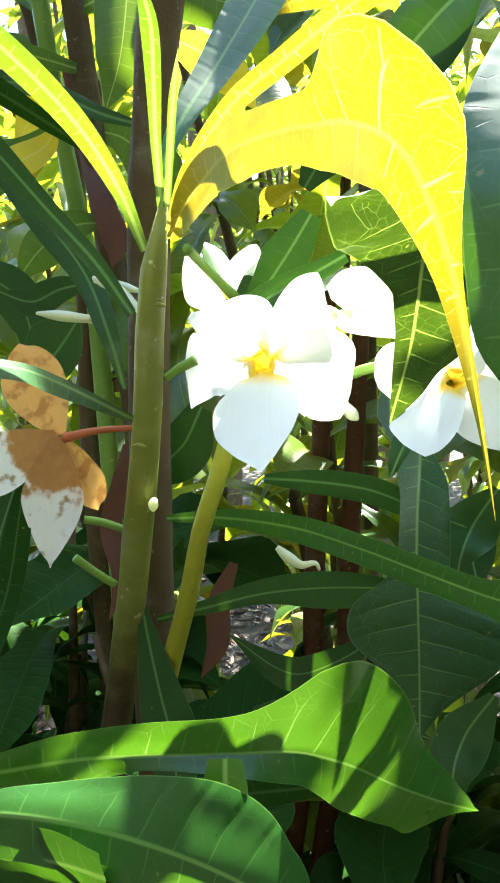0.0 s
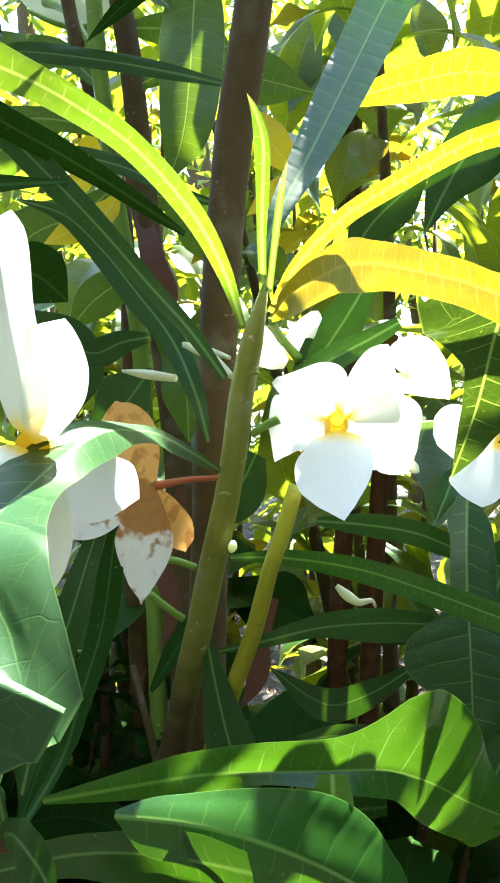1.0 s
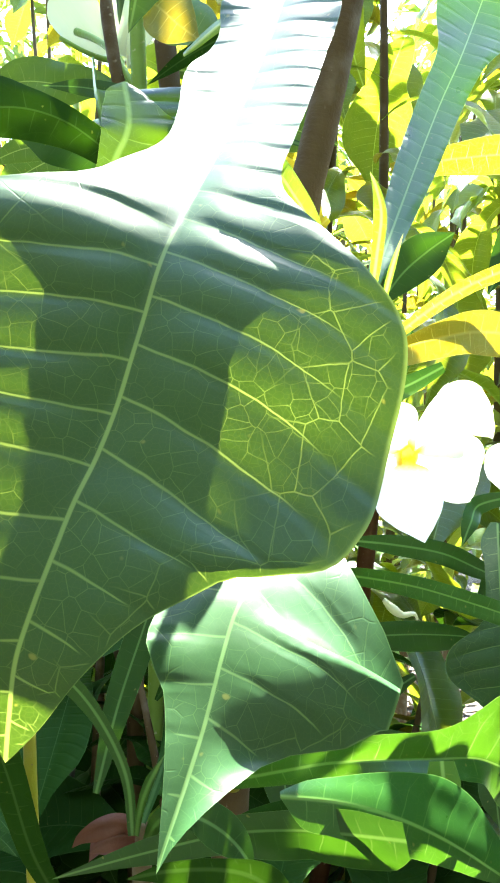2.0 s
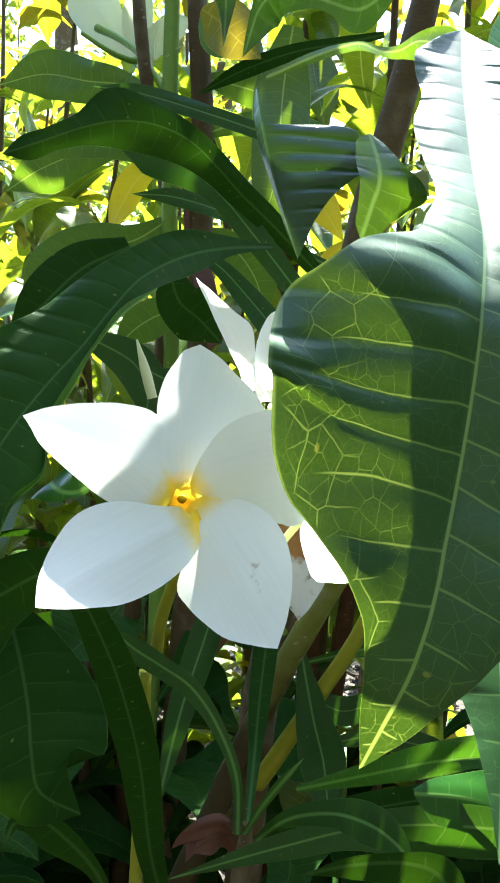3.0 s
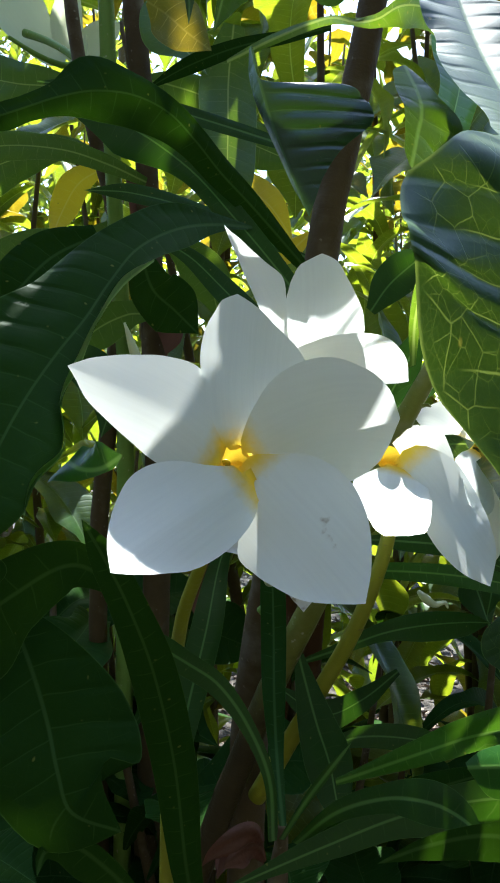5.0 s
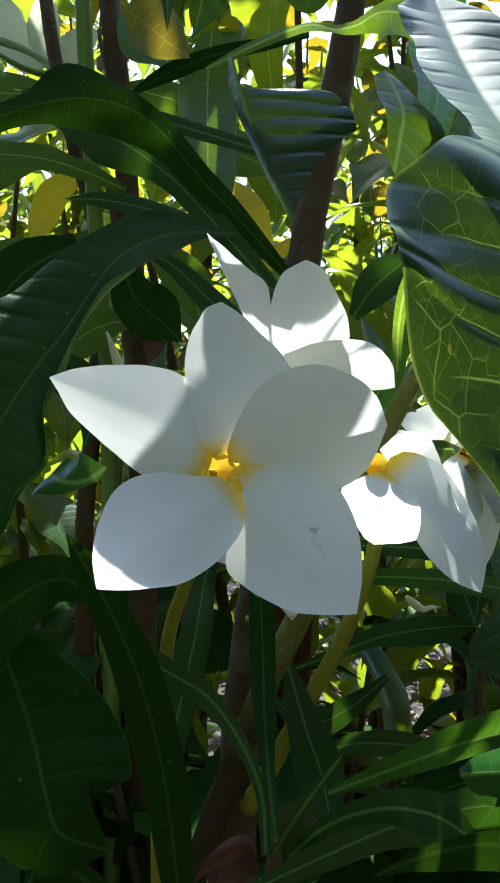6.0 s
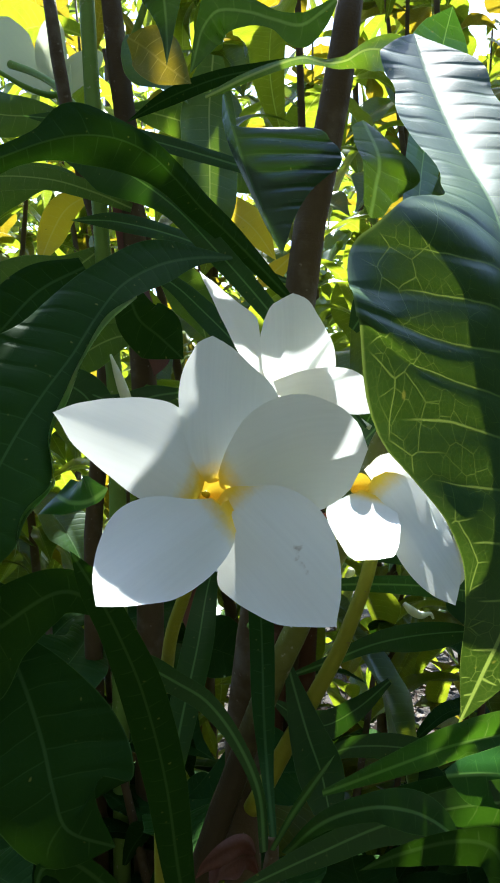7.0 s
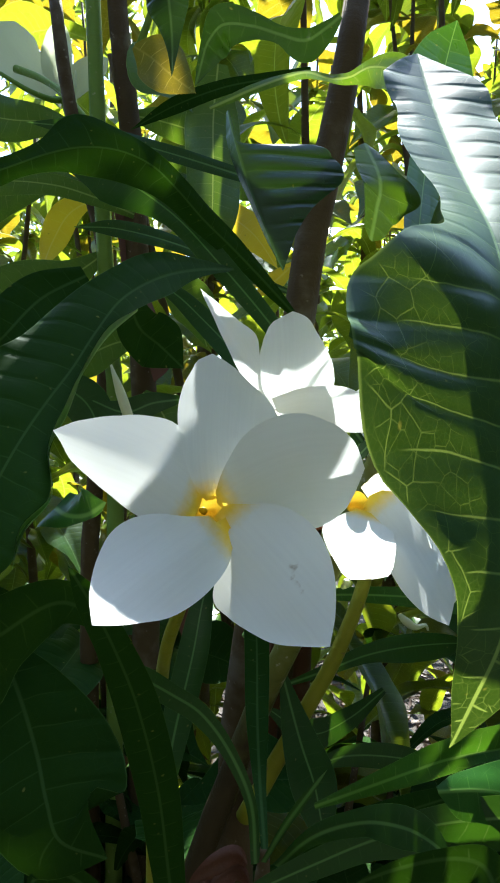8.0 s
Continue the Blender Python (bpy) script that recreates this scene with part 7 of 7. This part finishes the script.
def spare_mesh(seed, length, width, droop, material):
    rows = spare_leaf(seed, length, width, droop)
    fixed = []
    for i, r in enumerate(rows):
        a, b = Vector(rows[max(0, i - 1)][:3]), Vector(rows[min(len(rows) - 1, i + 1)][:3])
        t = (b - a).normalized()
        e1 = (REF - t * REF.dot(t)).normalized()
        e2 = t.cross(e1)
        tilt = radians(r[5] - 90)
        flat = Vector((0, 1, 0))
        flat = (flat - t * flat.dot(t)).normalized()
        up = t.cross(flat)
        sides = []
        for sign in (1, -1):
            d = flat * sign * math.cos(0.3) + up * math.sin(0.3) + up * sign * math.sin(tilt)
            sides.append(math.degrees(math.atan2(d.dot(e2), d.dot(e1))))
        if fixed:
            for k in (0, 1):
                sides[k] += 360 * round((fixed[-1][5 + k] - sides[k]) / 360)
        fixed.append((*r[:5], *sides))
    mesh = blade_mesh("leaf", fixed, (22, 8), 1.0, 0.10, 0.10)
    mesh.materials.append(material)
    return mesh


SPARE = [spare_mesh(k, 0.15 + 0.02 * (k % 4), 0.058 + 0.008 * (k % 3), 0.5 + 0.28 * (k % 4), leaf_behind if k % 4 else leaf_young) for k in range(10)]


def thicket_shrub(x, y, height, seed, leaves=46, kinds=None):
    """A shrub with a few bare stems, its leaves in whorls toward the stem tops."""
    pick = random.Random(seed)
    foot = Vector((x, y, 0))
    ob = shrub("tall leafy shrub with bare brown stems and sunlit leaves", foot)
    stems = pick.randint(2, 4)
    for s in range(stems):
        a = pick.uniform(0, 6.28)
        lean = Vector((math.cos(a), math.sin(a), 0)) * pick.uniform(0.05, 0.22)
        h = height * pick.uniform(0.75, 1.05)
        rows = [(x + lean.x * f * f + pick.uniform(-0.01, 0.01), y + lean.y * f * f, h * f - 0.01, 0.016 - 0.0135 * f) for f in (0, 0.2, 0.4, 0.6, 0.8, 1.0)]
        part("stem", tube_mesh("stem", rows, 10, 24, 0.1), bark_brown, ob)
        for k in range(leaves // stems):
            f = 1 - 0.72 * pick.random() ** 1.15
            i = min(int(f * 5), 4)
            p = Vector(rows[i][:3]).lerp(Vector(rows[i + 1][:3]), f * 5 - i)
            turn = Euler((pick.uniform(-0.5, 0.5), pick.uniform(-0.9, 0.45), k * 2.4 + pick.uniform(-0.4, 0.4)))
            leaf = new("leaf", pick.choice(kinds or SPARE))
            leaf.parent = ob
            leaf.matrix_basis = Matrix.Translation(p - foot) @ turn.to_matrix().to_4x4() @ Matrix.Scale(pick.uniform(0.42, 1.1), 4)
    return ob


# Heights and seeds are picked so the unseen tops shade the low leaves.
for x, y, h, seed in (
    (-0.46, 0.78, 1.4, 40), (-0.2, 0.9, 1.45, 941), (0.08, 0.8, 1.75, 142), (0.36, 0.85, 2.15, 843), (0.66, 0.9, 2.5, 144),
    (0.95, 1.0, 2.4, 745), (-0.74, 1.15, 1.4, 746), (-0.36, 1.25, 2.35, 747), (0.03, 1.2, 2.7, 848), (0.42, 1.3, 2.6, 649),
    (0.8, 1.35, 2.4, 350), (1.15, 1.4, 3.05, 151), (-1.1, 2.6, 2.4, 152), (-0.6, 2.5, 2.7, 53), (0.0, 2.7, 2.75, 154),
    (0.5, 2.5, 2.5, 155), (1.1, 2.7, 2.4, 256), (-0.85, 3.2, 3.0, 57), (-0.2, 3.3, 3.1, 258), (0.9, 3.3, 2.6, 159),
    (-1.0, 1.75, 1.9, 460), (-0.55, 1.8, 2.6, 1161), (-0.05, 1.75, 2.35, 362), (0.45, 1.85, 2.9, 963), (0.95, 1.9, 2.9, 164),
    (1.45, 1.9, 2.9, 565),
):
    thicket_shrub(x, y, h, seed, 230 if 1.1 < y < 1.95 else 150)
for x, y, h, seed in ((-1.35, 1.95, 2.95, 71), (-0.98, 1.42, 2.4, 72), (-1.7, 2.6, 3.2, 73)):
    thicket_shrub(x, y, h, seed, 110)


# -- undergrowth in the shade, which leaf_dark also puts into the colour --
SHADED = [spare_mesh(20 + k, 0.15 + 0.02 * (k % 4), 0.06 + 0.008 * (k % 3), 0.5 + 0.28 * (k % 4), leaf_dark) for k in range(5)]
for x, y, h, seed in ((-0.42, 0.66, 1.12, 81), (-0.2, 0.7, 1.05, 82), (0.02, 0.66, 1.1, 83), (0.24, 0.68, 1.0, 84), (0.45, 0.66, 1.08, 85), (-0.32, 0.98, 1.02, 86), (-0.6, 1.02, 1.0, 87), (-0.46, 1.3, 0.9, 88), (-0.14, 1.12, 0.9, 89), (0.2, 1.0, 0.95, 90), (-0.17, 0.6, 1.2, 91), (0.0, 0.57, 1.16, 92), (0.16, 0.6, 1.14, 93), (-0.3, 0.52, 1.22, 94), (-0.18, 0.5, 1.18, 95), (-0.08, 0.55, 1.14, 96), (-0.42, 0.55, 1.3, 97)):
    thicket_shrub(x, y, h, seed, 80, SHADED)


# -- dry litter on the ground --
def litter():
    pick = random.Random(7)
    places, faces = [], []
    for _ in range(5200):
        x, y = pick.uniform(-1.6, 1.8), pick.uniform(0.3, 4.2)
        z = 0.03 * noise.noise(Vector((x * 1.7, y * 1.7, 0))) + 0.006
        turn = Euler((pick.uniform(-0.5, 0.5), pick.uniform(-0.5, 0.5), pick.uniform(0, 6.28))).to_matrix()
        length, width, curl = pick.uniform(0.03, 0.11), pick.uniform(0.008, 0.028), pick.uniform(0.0, 0.016)
        k = len(places)
        for f, w in ((-0.5, 0.1), (-0.15, 0.9), (0.2, 1.0), (0.5, 0.05)):
            for side in (-1, 0, 1):
                p = turn @ Vector((f * length, side * w * width / 2, curl * abs(side) + 0.02 * f * f))
                places.append((x + p.x, y + p.y, max(z + p.z + 0.006, z)))
        faces += [(k + 3 * i + j, k + 3 * i + j + 1, k + 3 * i + j + 4, k + 3 * i + j + 3) for i in range(3) for j in range(2)]
    mesh = bpy.data.meshes.new("leaf_litter")
    mesh.from_pydata(places, [], faces)
    n = Nodes("litter_dry")
    tone = n.add("NewGeometry").outputs["Random Per Island"]
    colour = n.mix(tone, (0.035, 0.02, 0.011), (0.17, 0.115, 0.065))
    mesh.materials.append(n.surface(n.mix(n.math("MULTIPLY", n.noise(120.0, 3.0, n.place()), 0.5), colour, (0.05, 0.03, 0.016)), 0.55))
    return tagged(new("leaf_litter", mesh), "dry brown fallen leaves covering the soil", "litter", kind="stuff")


litter()


# -- trees beyond --
def far_tree(x, y, height, seed):
    pick = random.Random(seed)
    ob = shrub("distant broad tree with sunlit crown", (x, y, 0), "tree")
    ob["category"], ob["group"] = "tree", "trees beyond"
    part("trunk", tube_mesh("trunk", [(x, y, -0.02, 0.16), (x + 0.1, y, height * 0.3, 0.12), (x - 0.1, y + 0.1, height * 0.7, 0.07), (x, y, height * 0.9, 0.02)], 10, 16, 0.1), bark_brown, ob)
    places, faces = [], []
    for c in range(70):
        a, f = pick.uniform(0, 6.28), pick.random()
        r = (0.5 + 1.3 * math.sin(math.pi * min(1, 0.15 + 0.85 * f))) * pick.uniform(0.3, 1.0)
        centre = Vector((x + r * math.cos(a), y + r * math.sin(a), height * (0.12 + 0.85 * f)))
        for _ in range(46):
            p = centre + Vector((pick.gauss(0, 0.2), pick.gauss(0, 0.2), pick.gauss(0, 0.15)))
            turn = Euler((pick.uniform(-1, 1), pick.uniform(-1, 1), pick.uniform(0, 6.28))).to_matrix()
            size = pick.uniform(0.05, 0.11)
            k = len(places)
            places += [tuple(p + turn @ Vector(v) * size) for v in ((-1, 0, 0), (0, -0.35, 0.1), (1, 0, -0.15), (0, 0.35, 0.1))]
            faces.append((k, k + 1, k + 2, k + 3))
    mesh = bpy.data.meshes.new("crown")
    mesh.from_pydata(places, [], faces)
    part("crown", mesh, crown_leaves, ob)


def crown_material():
    n = Nodes("crown_leaves")
    tone = n.add("NewGeometry").outputs["Random Per Island"]
    return n.surface(n.mix(tone, (0.04, 0.08, 0.015), (0.10, 0.15, 0.03)), 0.45, None, n.mix(tone, (0.22, 0.32, 0.02), (0.45, 0.48, 0.04)), 0.4)


crown_leaves = crown_material()
for number, (x, y, h) in enumerate(((-3.2, 6.5, 3.6), (-1.2, 7.5, 4.0), (0.9, 7.0, 3.8), (2.8, 6.4, 4.2), (4.6, 7.6, 4.4), (-5.0, 8.0, 4.2), (-0.9, 5.2, 5.9), (-2.3, 5.8, 6.2), (0.3, 6.2, 6.2))):
    far_tree(x, y, h, 90 + number)
